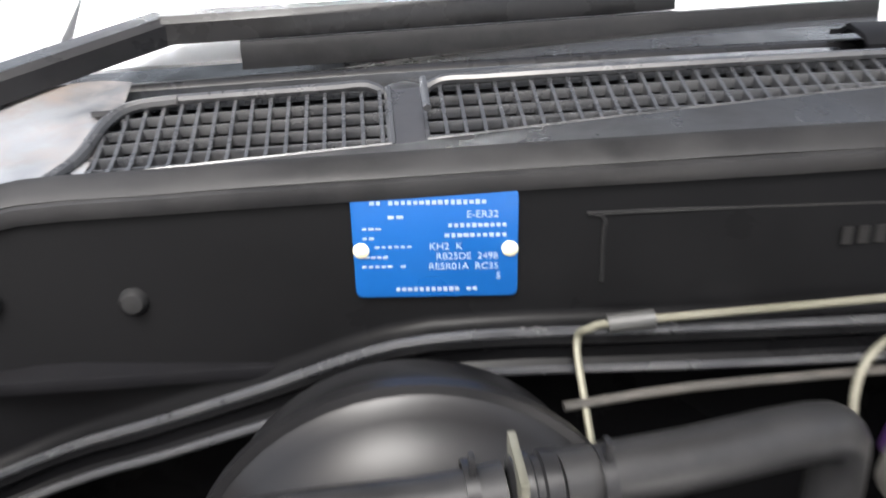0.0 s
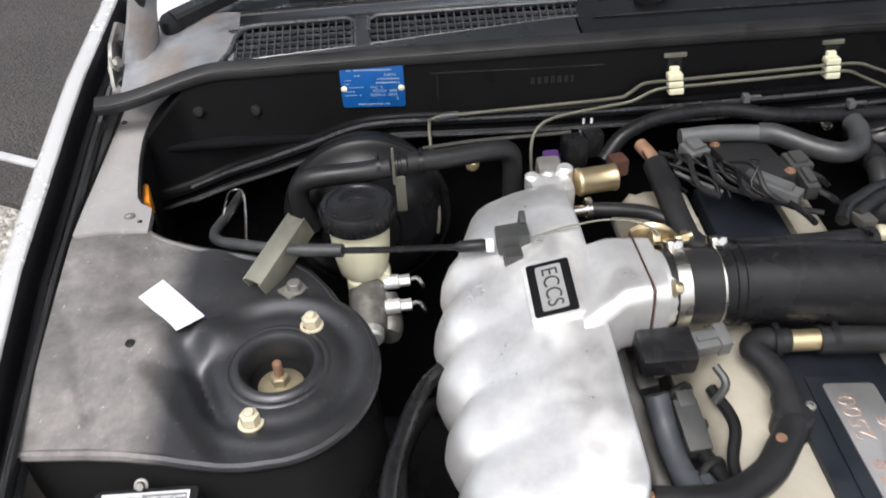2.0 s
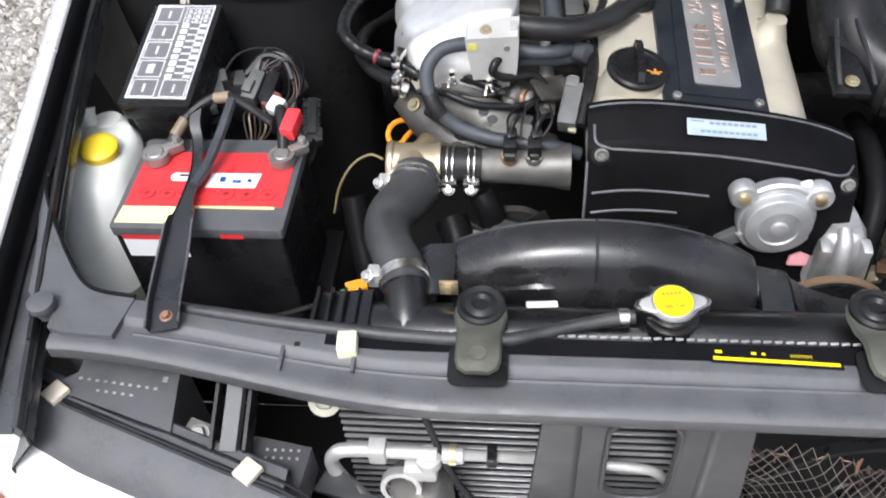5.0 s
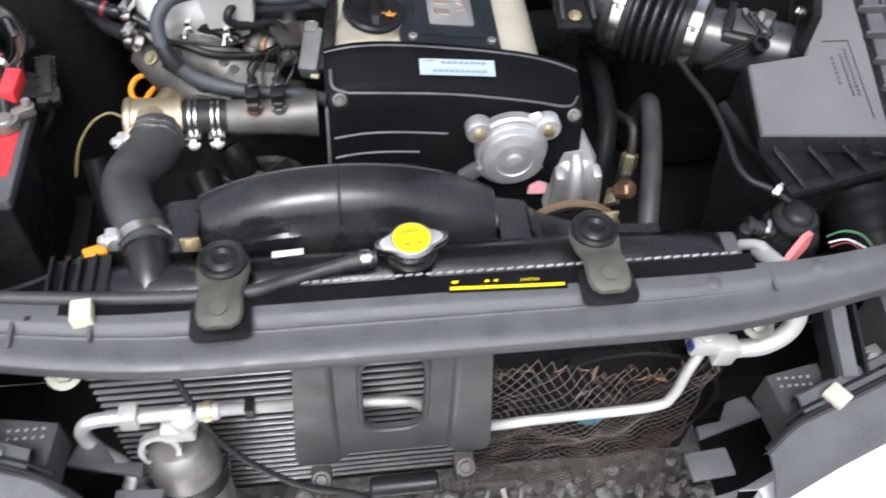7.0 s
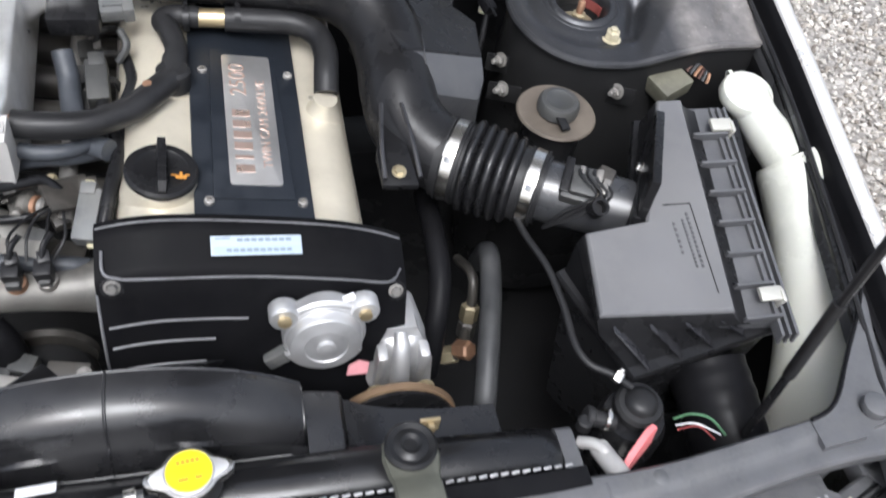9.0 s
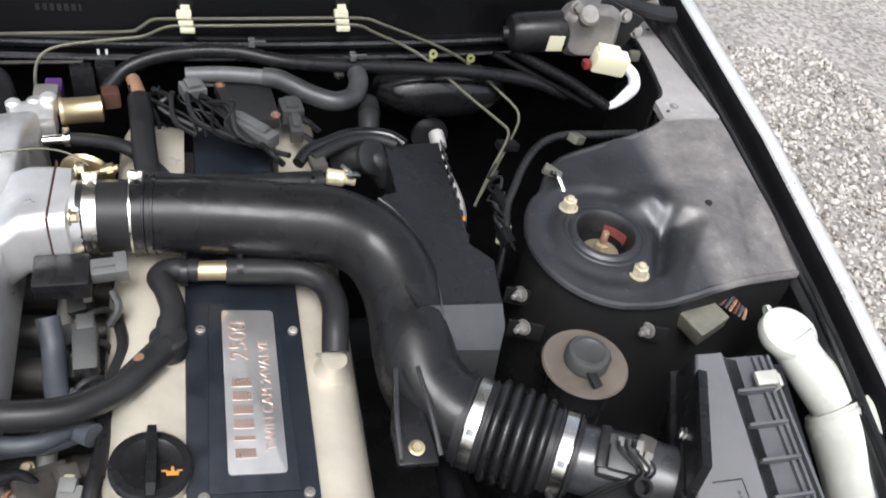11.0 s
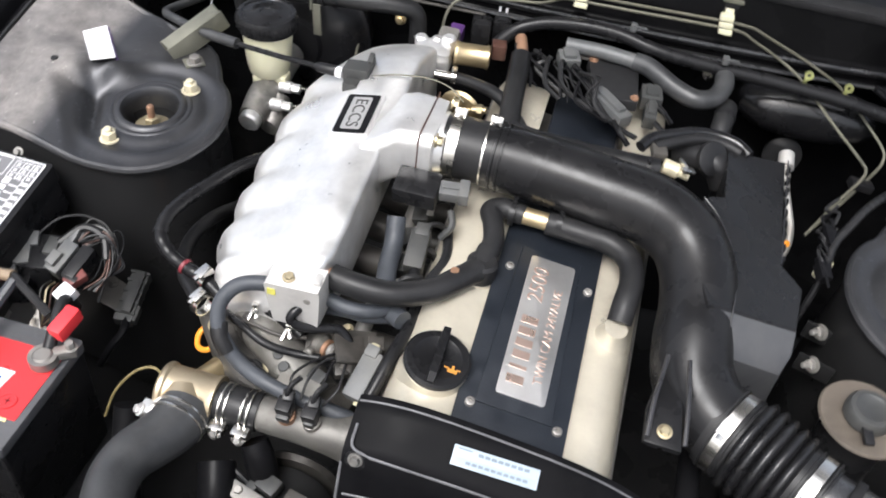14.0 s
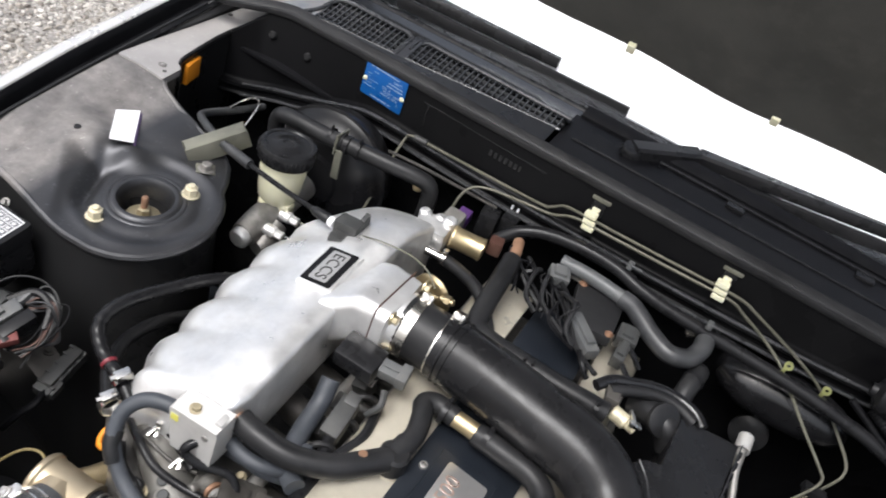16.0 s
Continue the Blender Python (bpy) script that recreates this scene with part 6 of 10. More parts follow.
ears = []
for k in range(48):
    a = 2 * math.pi * k / 48
    r = 0.0270 + 0.0155 * max(0, math.cos(2 * a)) ** 5
    ears.append((r * math.cos(a), r * math.sin(a)))
CP = Matrix.Translation((-0.021, -0.637, 0.706)) @ pose(0, 0, 0, 0, 0, 6)
rc = part("radiator_cap", prism(ears, 0.012, CP, 0.003), STEEL, rad, "pressed steel cap with a yellow warning disc")
part("top_plate", prism([(x * 0.87, y * 0.87) for x, y in ears], 0.0022, CP @ Matrix.Translation((0, 0, 0.0115)), 0.0006), ALU, rc, "bright pressed top")
part("top_disc", lathe([(0.0245, 0.011), (0.0232, 0.0145), (0.0222, 0.0150), (0, 0.0150)], (0, 0, 0), (0, 0, 1), 32, CP), CAST, rc)
part("warning_disc", lathe([(0.0215, 0.0148), (0.0215, 0.0156), (0, 0.0156)], (0, 0, 0), (0, 0, 1), 32, CP), YLABEL, rc, "yellow printed disc")
part("print", bars([(-0.0088 + 0.0044 * i, 0.010, 0.0034, 0.005) for i in range(5)] + [(-0.006, -0.008, 0.009, 0.004), (0.008, -0.008, 0.006, 0.004)], CP @ Matrix.Translation((0, 0, 0.0156)), 0.0003), mat("orange_print", (0.75, 0.25, 0.02), 0.5, 0, 0.05, 40, 0), rc, "unreadable orange print")
oh = thing("overflow_hose", "thin grey rubber overflow hose along the radiator", "hose", (-0.3, -0.67, 0.69))
part("hose", tube([(-0.062, -0.650, 0.708), (-0.10, -0.656, 0.706), (-0.16, -0.672, 0.704), (-0.21, -0.686, 0.706), (-0.30, -0.684, 0.705), (-0.42, -0.674, 0.705), (-0.52, -0.662, 0.706), (-0.58, -0.652, 0.703), (-0.63, -0.63, 0.68)], 0.0076, 10, 6), DUSTRUB, oh)
part("clip", can((-0.080, -0.652, 0.7075), (1, 0.1, 0), 0.0105, 0.012, 0.001), STEEL, oh, "bright hose clip")
part("cable_tie", rbox((-0.373, -0.700, 0.708), (0.022, 0.026, 0.020), 0.003, (0, 0, 5)), CREAM, oh, "cream plastic hose clip")

for x, y in ((-0.230, -0.648), (0.191, -0.639)):
    mb = thing("radiator_mount_bracket", "olive zinc radiator mounting bracket with rubber bush", "bracket", (x, y - 0.04, 0.69), "radiator brackets")
    M = Matrix.Translation((x, y, 0.712))
    part("plate", loft([[Vector((x + 0.9 * a * w, yy, z + b)) for a, b in ((-1, -0.004), (-0.9, 0.001), (-0.5, 0.003), (0.5, 0.003), (0.9, 0.001), (1, -0.004))] for yy, w, z in ((y + 0.022, 0.018, 0.7135), (y + 0.010, 0.030, 0.7135), (y - 0.008, 0.033, 0.7135), (y - 0.028, 0.029, 0.7135), (y - 0.034, 0.027, 0.716), (y - 0.046, 0.027, 0.722), (y - 0.056, 0.0275, 0.7235), (y - 0.074, 0.0275, 0.7225), (y - 0.084, 0.024, 0.721), (y - 0.090, 0.014, 0.720))]), mat("dark_olive_bracket_%d" % (x > 0), (0.11, 0.112, 0.092), 0.42, 0.4, 0.25, 50, 0.1, dust=0.4, dust_c=(0.18, 0.18, 0.15)), mb)
    part("bush", lathe([(0.027, 0.002), (0.027, 0.008), (0.024, 0.011), (0.018, 0.009), (0.0155, 0.011), (0.011, 0.0125), (0.007, 0.009), (0, 0.009)], (0, 0, 0), (0, 0, 1), 30, M), RUBBER, mb, "ringed black rubber bush")
    part("stamping", lathe([(0.009, 0), (0.009, 0.002), (0.007, 0.002), (0.007, 0.0008), (0, 0.0008)], (x, y - 0.070, 0.726), (0, 0, 1), 18), OLIVEB, mb)
    part("pad", prism(rrect(0.064, 0.05, 0.01, 3), 0.004, Matrix.Translation((x, y - 0.074, 0.7065)), 0.001), BLACKP, mb, "black rubber pad")

# upper panel across the front
sag = lambda x: 0.058 * sm(0.25, 0.72, abs(x)) ** 1.0


def sup_row(x):
    s_ = sag(x)
    r = -0.690 + 0.035 * sm(0.40, 0.75, x) if x > 0.3 else -0.683 + 0.045 * sm(0.3, 0.72, abs(x)) - 0.007 * sm(-0.1, 0.3, x)
    f = -0.770 + s_
    h_ = 0.703 + 0.006 * sm(0.35, 0.7, abs(x))
    w = f - r
    return [Vector((x, r + w * u, h_ + z)) for u, z in ((0.0, -0.045), (0.0, -0.004), (0.05, 0.0), (0.34, 0.0005), (0.40, -0.001), (0.46, -0.005), (0.52, -0.006), (0.72, -0.006), (0.82, -0.005), (0.94, -0.006), (1.0, -0.010), (1.0, -0.026))]


us = thing("radiator_support", "weathered grey-black upper front panel across the car", "radiator support", (0, -0.72, 0.6), kind="structure")
part("panel", shell([sup_row(x) for x in np.linspace(-0.716, 0.735, 60)], 0.003, (0, 0.6, -0.8)), GREYP, us)
part("raised_rib", tube([(x, -0.731 + sag(x) * 0.8, 0.6935 + 0.006 * sm(0.35, 0.7, abs(x))) for x in np.linspace(-0.62, 0.66, 20)], 0.0045, 8, 2), GREYP, us)
part("rear_flange", shell([[Vector((x, -0.6805 + 0.038 * sm(0.3, 0.72, abs(x)) - d, 0.7042 + 0.006 * sm(0.35, 0.7, abs(x)))) for d in (0.0, 0.010, 0.022)] for x in np.linspace(-0.40, 0.37, 30)], 0.001), MATT, us, "black rear flange strip")
for x, y in ((0.315, -0.716), (0.445, -0.703), (-0.66, -0.675)):
    part("dimple", lathe([(0.009, 0), (0.007, 0.0016), (0, 0.002)], (x, y, 0.7035 + 0.004 * sm(0.35, 0.7, abs(x))), (0, 0, 1), 16), GREYP, us)
for x in (-0.445, -0.365, 0.385):
    part("pressed_rib", rbox((x, -0.715, 0.701), (0.005, 0.032, 0.006), 0.002), GREYP, us)
part("square_hole", rbox((-0.43, -0.698, 0.7035), (0.007, 0.006, 0.002), 0.001), BAYDARK, us)
for x, y in ((-0.733, -0.664), (0.722, -0.663)):
    part("bump_stop", lathe([(0.010, -0.01), (0.010, 0.002), (0.0145, 0.004), (0.0165, 0.008), (0.0155, 0.015), (0.011, 0.017), (0, 0.017)], (x, y, 0.708), (0, 0, 1), 24), GREYP, us, "round rubber bonnet stop")
YL = Matrix.Translation((0.080, -0.6965, 0.7054)) @ pose(0, 0, 0, 0, 0, -2)
yl = part("caution_label", bars([(0, -0.0055, 0.128, 0.0042), (-0.058, 0.003, 0.007, 0.0036), (-0.022, 0.003, 0.005, 0.0030), (-0.012, 0.003, 0.004, 0.0030)], YL, 0.0006), YLABEL, us, "yellow caution strip")
part("label_words", words("CAUTION", 0.0048, YL @ Matrix.Translation((0.026, 0.0025, 0.0004)), 0.0002), YLABEL, yl)
part("label_back", rbox((0, 0, 0), (0.134, 0.022, 0.0005), 0, m=YL @ Matrix.Translation((0, 0, 0.0001))), MATT, yl)
for x in (-0.396, 0.365):
    part("fixing_bolt", bolt((x, -0.752 if x > 0 else -0.745, 0.668), (0, -0.4, 0.9), 0.012, 0.006, 1.6), OLIVEB, us, "corroded bolt head")
for s, inner in ((1, [(0.640, -0.666), (0.668, -0.657), (0.692, -0.638), (0.714, -0.611), (0.738, -0.580), (0.765, -0.545), (0.787, -0.511), (0.797, -0.485)]), (-1, [(0.630, -0.644), (0.670, -0.638), (0.694, -0.628), (0.718, -0.604), (0.742, -0.572), (0.768, -0.532), (0.787, -0.499), (0.797, -0.470)])):
    outer = [(0.801, -0.46), (0.787, -0.53), (0.773, -0.59), (0.762, -0.640), (0.748, -0.655), (0.735, -0.646), (0.722, -0.655), (0.719, -0.690), (0.700, -0.697), (0.640, -0.700)] if s < 0 else [(0.801, -0.46), (0.787, -0.53), (0.773, -0.59), (0.765, -0.64), (0.752, -0.676), (0.712, -0.684), (0.698, -0.694), (0.640, -0.700)]
    edge_ = [(s * x, y) for x, y in inner]
    ring_ = edge_ + [(s * x, y) for x, y in outer]
    part("corner_gusset", loft([[Vector((x, y, z + 0.022 * sm(-0.62, -0.48, y))) for x, y in ring_] for z in (0.7005, 0.7105)]), GREYP, us, "pressed corner of the front panel running up the wing")
    part("gusset_edge", tube([(x, y, 0.7115 + 0.022 * sm(-0.62, -0.48, y)) for x, y in edge_], 0.0026, 8, 3), MATT, us, "black edge bead")
# fan shroud
fs = thing("fan_shroud", "arched black plastic fan shroud behind the radiator", "fan shroud", (-0.10, -0.57, 0.45))
SHROUD = mat("dusty_glossy_shroud_plastic", (0.014, 0.014, 0.0155), 0.25, 0.0, 0.25, 60, 0.05, dust=0.3, dust_c=(0.045, 0.044, 0.043), spec=0.6)
arch = lambda x: 0.722 - 1.15 * (x + 0.10) ** 2 - 12 * (x + 0.10) ** 4


def shroud_row(x):
    z = arch(x)
    return [Vector((x, y, max(q, 0.615))) for y, q in ((-0.518, z - 0.016), (-0.518, z), (-0.523, z + 0.0025), (-0.540, z + 0.0025), (-0.556, z - 0.001), (-0.568, z - 0.009), (-0.576, z - 0.022), (-0.581, z - 0.040), (-0.586, 0.5 * z + 0.315), (-0.590, 0.640), (-0.604, 0.632))]


SX = np.linspace(-0.268, 0.094, 44)
part("ring", shell([shroud_row(x) for x in SX], 0.003, (0, 0.3, -0.6)), SHROUD, fs)
for x in (SX[0], SX[-1]):
    part("end_wall", loft([[Vector((x + a, p.y, p.z - 0.001)) for p in shroud_row(x)[1:]] + [Vector((x + a, -0.604, 0.58)), Vector((x + a, -0.518, 0.58))] for a in (-0.002, 0.002)]), SHROUD, fs)
part("rim_bead", tube([(x, -0.519, arch(x) + 0.001) for x in np.linspace(-0.268, 0.094, 18)], 0.0020, 8, 3), SATIN, fs)
part("moulding_line", tube([(-0.099, p.y, p.z + 0.0005) for p in shroud_row(-0.099)[1:10]], 0.0017, 6, 2), SHROUD, fs)
part("left_wall", shell([[Vector((x, y, z)) for x, z in ((-0.330, 0.62), (-0.318, 0.668), (-0.300, 0.682), (-0.266, 0.684))] for y in (-0.525, -0.565, -0.604)], 0.003), SHROUD, fs)
part("right_lug", loft([[Vector((x, y, z)) for y, z in ((-0.522, 0.58), (-0.522, zt), (-0.528, zt + 0.003), (-0.585, zt + 0.001), (-0.600, zt - 0.006), (-0.604, 0.58))] for x, zt in ((0.097, 0.652), (0.136, 0.643), (0.141, 0.636))]), SHROUD, fs)
part("right_apron", shell([[Vector((x, y, z)) for x, z in ((0.141, 0.640), (0.165, 0.622), (0.20, 0.606), (0.26, 0.592), (0.33, 0.588))] for y in (-0.53, -0.57, -0.605)], 0.003), SHROUD, fs)
fan = thing("cooling_fan", "black plastic engine cooling fan inside the shroud", "fan", (-0.10, -0.52, 0.5))
part("hub", can((-0.098, -0.505, 0.522), (0, -1, 0), 0.06, 0.04, 0.008), ALUDULL, fan)
for k in range(7):
    a = 2 * math.pi * k / 7 + 0.3
    part("blade", loft([[Vector((-0.098 + r * math.cos(a + da), -0.515 + yy, 0.522 + r * math.sin(a + da))) for da, yy in ((-w, 0.018), (0, 0.004), (w, -0.014), (0, 0.0))] for r, w in ((0.055, 0.35), (0.12, 0.28), (0.205, 0.22))]), BLACKP, fan)

# condenser and front cavity
cn = thing("condenser", "air-conditioning condenser of thin aluminium tubes and fins", "condenser", (-0.05, -0.70, 0.25))
part("core", rbox((0.0, -0.698, 0.44), (0.80, 0.016, 0.39), 0.003), MATT, cn)
rows = np.arange(0.272, 0.640, 0.0160)
for z in rows:
    part("flat_tube", rbox((-0.17, -0.7085, z), (0.46, 0.005, 0.0019), 0.0008, seg=1), CAST, cn)
bm = bmesh.new()
for z in rows[:-1]:
    for k in range(75):
        ad(bm, rbox((-0.395 + 0.006 * k, -0.7045, z + 0.0080), (0.0008, 0.004, 0.0120), 0))
tagged(part("fin_core", bm, MATT, cn), kind="stuff")
# stretched metal mesh over the right half, in front of the auxiliary fan
MESH = mat("rusty_dark_mesh_wire", (0.18, 0.160, 0.145), 0.5, 0.6, 0.5, 40, 0.1, dust=0.9, dust_c=(0.10, 0.06, 0.04))
ms = thing("expanded_mesh_guard", "sagging rusty expanded-metal guard in front of the condenser", "mesh guard", (0.23, -0.72, 0.3))
bm = bmesh.new()


def mz(u, v):
    x = 0.062 + 0.310 * u
    z = 0.575 - 0.040 * u - (0.34 + 0.05 * u) * v
    bow = 0.040 * math.exp(-((u - 0.38) / 0.28) ** 2) * math.exp(-((v - 0.28) / 0.25) ** 2)
    return (x, -0.722 - bow - 0.012 * noise.noise(Vector((u * 7, v * 7, 0))), z + 0.010 * math.sin(7 * u) * (1 - v) + 0.010 * noise.noise(Vector((u * 5, v * 5, 4))))


NU, NV = 19, 56
for i in range(NU + 1):
    for sgn in (1, -1):
        pts_ = []
        for j in range(NV + 1):
            off = 0.5 * (j % 2) * sgn
            u, v = (i + off) / NU, (j / NV) ** 0.8
            if 0 <= u <= 1:
                pts_.append(mz(u, v))
        if len(pts_) > 3:
            ad(bm, tube(pts_, 0.0007, 4, 1, cap=False))
tagged(part("wire", bm, MESH, ms), kind="stuff")
rng = random.Random(21)
for k in range(34):
    u_ = rng.random()
    x_, y_, z_ = mz(u_, 0.02 + 0.10 * rng.random() ** 2)
    l_, w_ = rng.uniform(0.006, 0.014), rng.uniform(0.002, 0.005)
    leaf = loft([[Vector((a * l_, b * w_ * (1 - a * a), 0.002 * a * a + c)) for b in (-1, 0, 1)] + [Vector((a * l_, b * w_ * (1 - a * a), 0.002 * a * a + c - 0.0006)) for b in (1, 0, -1)] for a, c in ((-0.95, 0.0), (-0.4, 0.001), (0.3, 0.0), (0.95, 0.001))])
    leaf.transform(pose(x_, y_ + 0.004, z_, rng.uniform(40, 120), rng.uniform(-40, 40), rng.uniform(0, 180)))
    part("dead_leaf", leaf, (COPPER, BROWN, GRIME)[k % 3], ms)
af = thing("auxiliary_fan", "dark plastic auxiliary fan behind the mesh", "fan", (0.25, -0.69, 0.3))
part("ring", lathe([(0.145, 0), (0.150, 0.004), (0.150, 0.02), (0.143, 0.02)], (0.25, -0.700, 0.42), (0, -1, 0), 48), BLACKP, af)
part("motor", can((0.25, -0.690, 0.42), (0, -1, 0), 0.032, 0.026, 0.004), BLACKP, af)
for k in range(6):
    a = 2 * math.pi * k / 6
    part("blade", loft([[Vector((0.25 + r * math.cos(a + da), -0.700 + yy, 0.42 + r * math.sin(a + da))) for da, yy in ((-w, 0.008), (w, -0.006))] for r, w in ((0.03, 0.4), (0.14, 0.24))], closed=False), BLACKP, af)
part("connector", rbox((0.21, -0.742, 0.45), (0.03, 0.014, 0.02), 0.003, (0, 20, 0)), mat("teal_connector", (0.05, 0.22, 0.30), 0.5, 0, 0.1, 60, 0), af)

# plastic duct plate with a round-cornered window
dp = thing("grille_duct", "grey-black plastic air guide with a round-cornered window", "air guide", (-0.05, -0.76, 0.42))
DM = Matrix.Translation((-0.052, -0.756, 0.693)) @ pose(0, 0, 0, 88, 0, 0)
outl = [(0.108, -0.010), (-0.108, -0.010), (-0.1225, -0.226), (-0.119, -0.242), (-0.070, -0.246), (-0.055, -0.232), (0.070, -0.232), (0.085, -0.246), (0.119, -0.242), (0.1225, -0.226)]
win = rrect(0.070, 0.152, 0.026, 6, 0.000, -0.098)
bm = pressed(outl, lambda x, y: 0.004 + 0.005 * sm(0.066, 0.072, abs(x)) + 0.0015 * noise.noise(Vector((x * 20, y * 20, 2))), 0.0035, [win], 0.012, 0.006)
bm.transform(DM)
DUCTP = mat("dark_grey_duct_plastic", (0.042, 0.042, 0.045), 0.48, 0.0, 0.2, 150, 0.1, dust=0.3, dust_c=(0.075, 0.072, 0.068))
part("plate", bm, DUCTP, dp)
part("window_rim", tube([DM @ Vector((x * 1.10, -0.098 + (y + 0.098) * 1.05, 0.0055)) for x, y in win + win[:1]], 0.0030, 6, 1), DUCTP, dp)
for x in (-0.082, 0.075):
    part("foot", join(rbox((x * 1.15 - 0.05, -0.790, 0.440), (0.026, 0.030, 0.026), 0.004), bolt((x * 1.15 - 0.05, -0.797, 0.454), (0, -0.5, 0.9), 0.008, 0.006)), GRIME, dp)
# bonnet latch and lower bar
la = thing("bonnet_latch", "greasy steel bonnet latch behind the grille", "latch", (-0.03, -0.81, 0.38))
part("plate", rbox((-0.02, -0.815, 0.405), (0.24, 0.008, 0.05), 0.002, (-14, 0, 0)), GRIME, la)
rng = random.Random(5)
for k in range(11):
    x = -0.12 + 0.022 * k
    part("lever", join(rbox((x, -0.822 - 0.006 * (k % 2), 0.410 + 0.014 * rng.uniform(-1, 1)), (rng.uniform(0.010, 0.024), 0.007, rng.uniform(0.014, 0.034)), 0.002, (0, rng.uniform(-40, 40), 0)), rbox((x + 0.006, -0.826, 0.424), (0.006, 0.016, 0.006), 0.001, (20, 0, rng.uniform(-30, 30)))), (ALUDULL, GRIME, DARKCON)[k % 3], la)
    if k % 2:
        part("rivet", bolt((x + 0.010, -0.826, 0.405), (0, -1, 0.2), 0.005, 0.004), DULLZ, la)
part("bar", can((-0.085, -0.812, 0.452), (1, -0.02, 0.06), 0.0135, 0.085, 0.003), BLACKP, la)
part("spring", tube([(-0.002 + 0.0016 * k, -0.816 + 0.007 * math.cos(1.2 * k), 0.448 + 0.007 * math.sin(1.2 * k)) for k in range(34)], 0.0012, 5, 2), GRIME, la)
part("cable", tube([(-0.31, -0.705, 0.66), (-0.29, -0.74, 0.63), (-0.25, -0.79, 0.57), (-0.18, -0.81, 0.49), (-0.11, -0.815, 0.45), (-0.08, -0.82, 0.43)], 0.0042, 8, 6), RUBBER, la, "black release cable")
xm = thing("lower_crossmember", "grey painted lower crossmember under the condenser", "crossmember", (0, -0.80, 0.25), kind="structure")
part("beam", rbox((0.06, -0.655, 0.30), (1.2, 0.04, 0.06), 0.008), BAYDARK, xm)

# air-conditioning pipes and receiver
ac = thing("air_conditioning_pipe", "bare aluminium air-conditioning pipe with block fitting", "pipe", (0.2, -0.77, 0.5), "air-conditioning pipes")
part("pipe", tube([(-0.25, -0.770, 0.604), (-0.20, -0.754, 0.575), (-0.165, -0.742, 0.553), (-0.10, -0.736, 0.534), (-0.05, -0.735, 0.527), (-0.026, -0.735, 0.520), (-0.010, -0.735, 0.502), (0.012, -0.738, 0.476), (0.05, -0.745, 0.462), (0.082, -0.762, 0.492), (0.115, -0.770, 0.512), (0.16, -0.770, 0.514), (0.27, -0.770, 0.520), (0.293, -0.768, 0.54), (0.303, -0.760, 0.585), (0.315, -0.75, 0.61)], 0.0066, 12, 6), PALECAST, ac)
part("clip", rbox((-0.215, -0.759, 0.584), (0.012, 0.02, 0.022), 0.003), BLACKP, ac)
part("block_fitting", join(rbox((0.320, -0.750, 0.628), (0.050, 0.022, 0.020), 0.003, (0, 8, 0)), rbox((0.342, -0.752, 0.614), (0.026, 0.024, 0.034), 0.003, (0, 8, 0)), bolt((0.312, -0.75, 0.640), (0, 0, 1), 0.008, 0.008)), PALECAST, ac)
part("tail_pipe", tube([(0.355, -0.752, 0.615), (0.39, -0.752, 0.618), (0.415, -0.748, 0.64), (0.42, -0.735, 0.67), (0.418, -0.70, 0.68), (0.41, -0.64, 0.66)], 0.0115, 12, 6), PALECAST, ac)
part("cap", rbox((0.298, -0.754, 0.634), (0.012, 0.012, 0.010), 0.002), mat("dark_blue_cap", (0.02, 0.03, 0.15), 0.4, 0, 0.1, 40, 0), ac)
rd = thing("receiver_drier", "aluminium receiver drier with black lower band", "receiver drier", (-0.29, -0.785, 0.35))
part("bottle", lathe([(0, 0.20), (0.030, 0.198), (0.040, 0.188), (0.042, 0.175), (0.042, 0.0), (0.036, -0.01), (0, -0.01)], (-0.292, -0.795, 0.35), (-0.06, 0.12, 1), 30), ALUDULL, rd)
part("band", lathe([(0.0425, 0), (0.0445, 0.001), (0.0445, 0.020), (0.0425, 0.021)], (-0.296, -0.780, 0.468), (-0.06, 0.12, 1), 30), BLACKP, rd)
part("head", join(rbox((-0.295, -0.770, 0.575), (0.038, 0.030, 0.024), 0.005), can((-0.335, -0.770, 0.604), (1, 0, 0), 0.0075, 0.06, 0.001), can((-0.285, -0.772, 0.585), (0, 0, 1), 0.015, 0.02, 0.003), rbox((-0.342, -0.770, 0.606), (0.020, 0.022, 0.026), 0.003), can((-0.27, -0.770, 0.603), (1, 0, 0), 0.010, 0.025, 0.002)), PALECAST, rd)
part("yellow_band", lathe([(0.0100, 0), (0.0122, 0), (0.0122, 0.008), (0.0100, 0.008)], (-0.262, -0.770, 0.604), (1, 0, 0), 20), ZINC, rd)
part("elbow_pipe", tube([(-0.335, -0.770, 0.606), (-0.365, -0.770, 0.606), (-0.388, -0.770, 0.600), (-0.398, -0.772, 0.580), (-0.390, -0.776, 0.55), (-0.372, -0.780, 0.52), (-0.365, -0.782, 0.49), (-0.375, -0.785, 0.46)], 0.0085, 12, 6), ALU, rd)
part("loop_clamp", lathe([(0.018, -0.006), (0.024, -0.006), (0.024, 0.006), (0.018, 0.006)], (-0.318, -0.785, 0.555), (0, -1, 0.3), 20), ALU, rd)

# headlamps
SEAM = [(0.327, -0.896), (0.382, -0.859), (0.473, -0.828), (0.669, -0.758), (0.80, -0.705), (0.84, -0.685)]
EDGE = [(0.33, -0.945), (0.43, -0.905), (0.647, -0.829), (0.80, -0.757), (0.84, -0.735)]


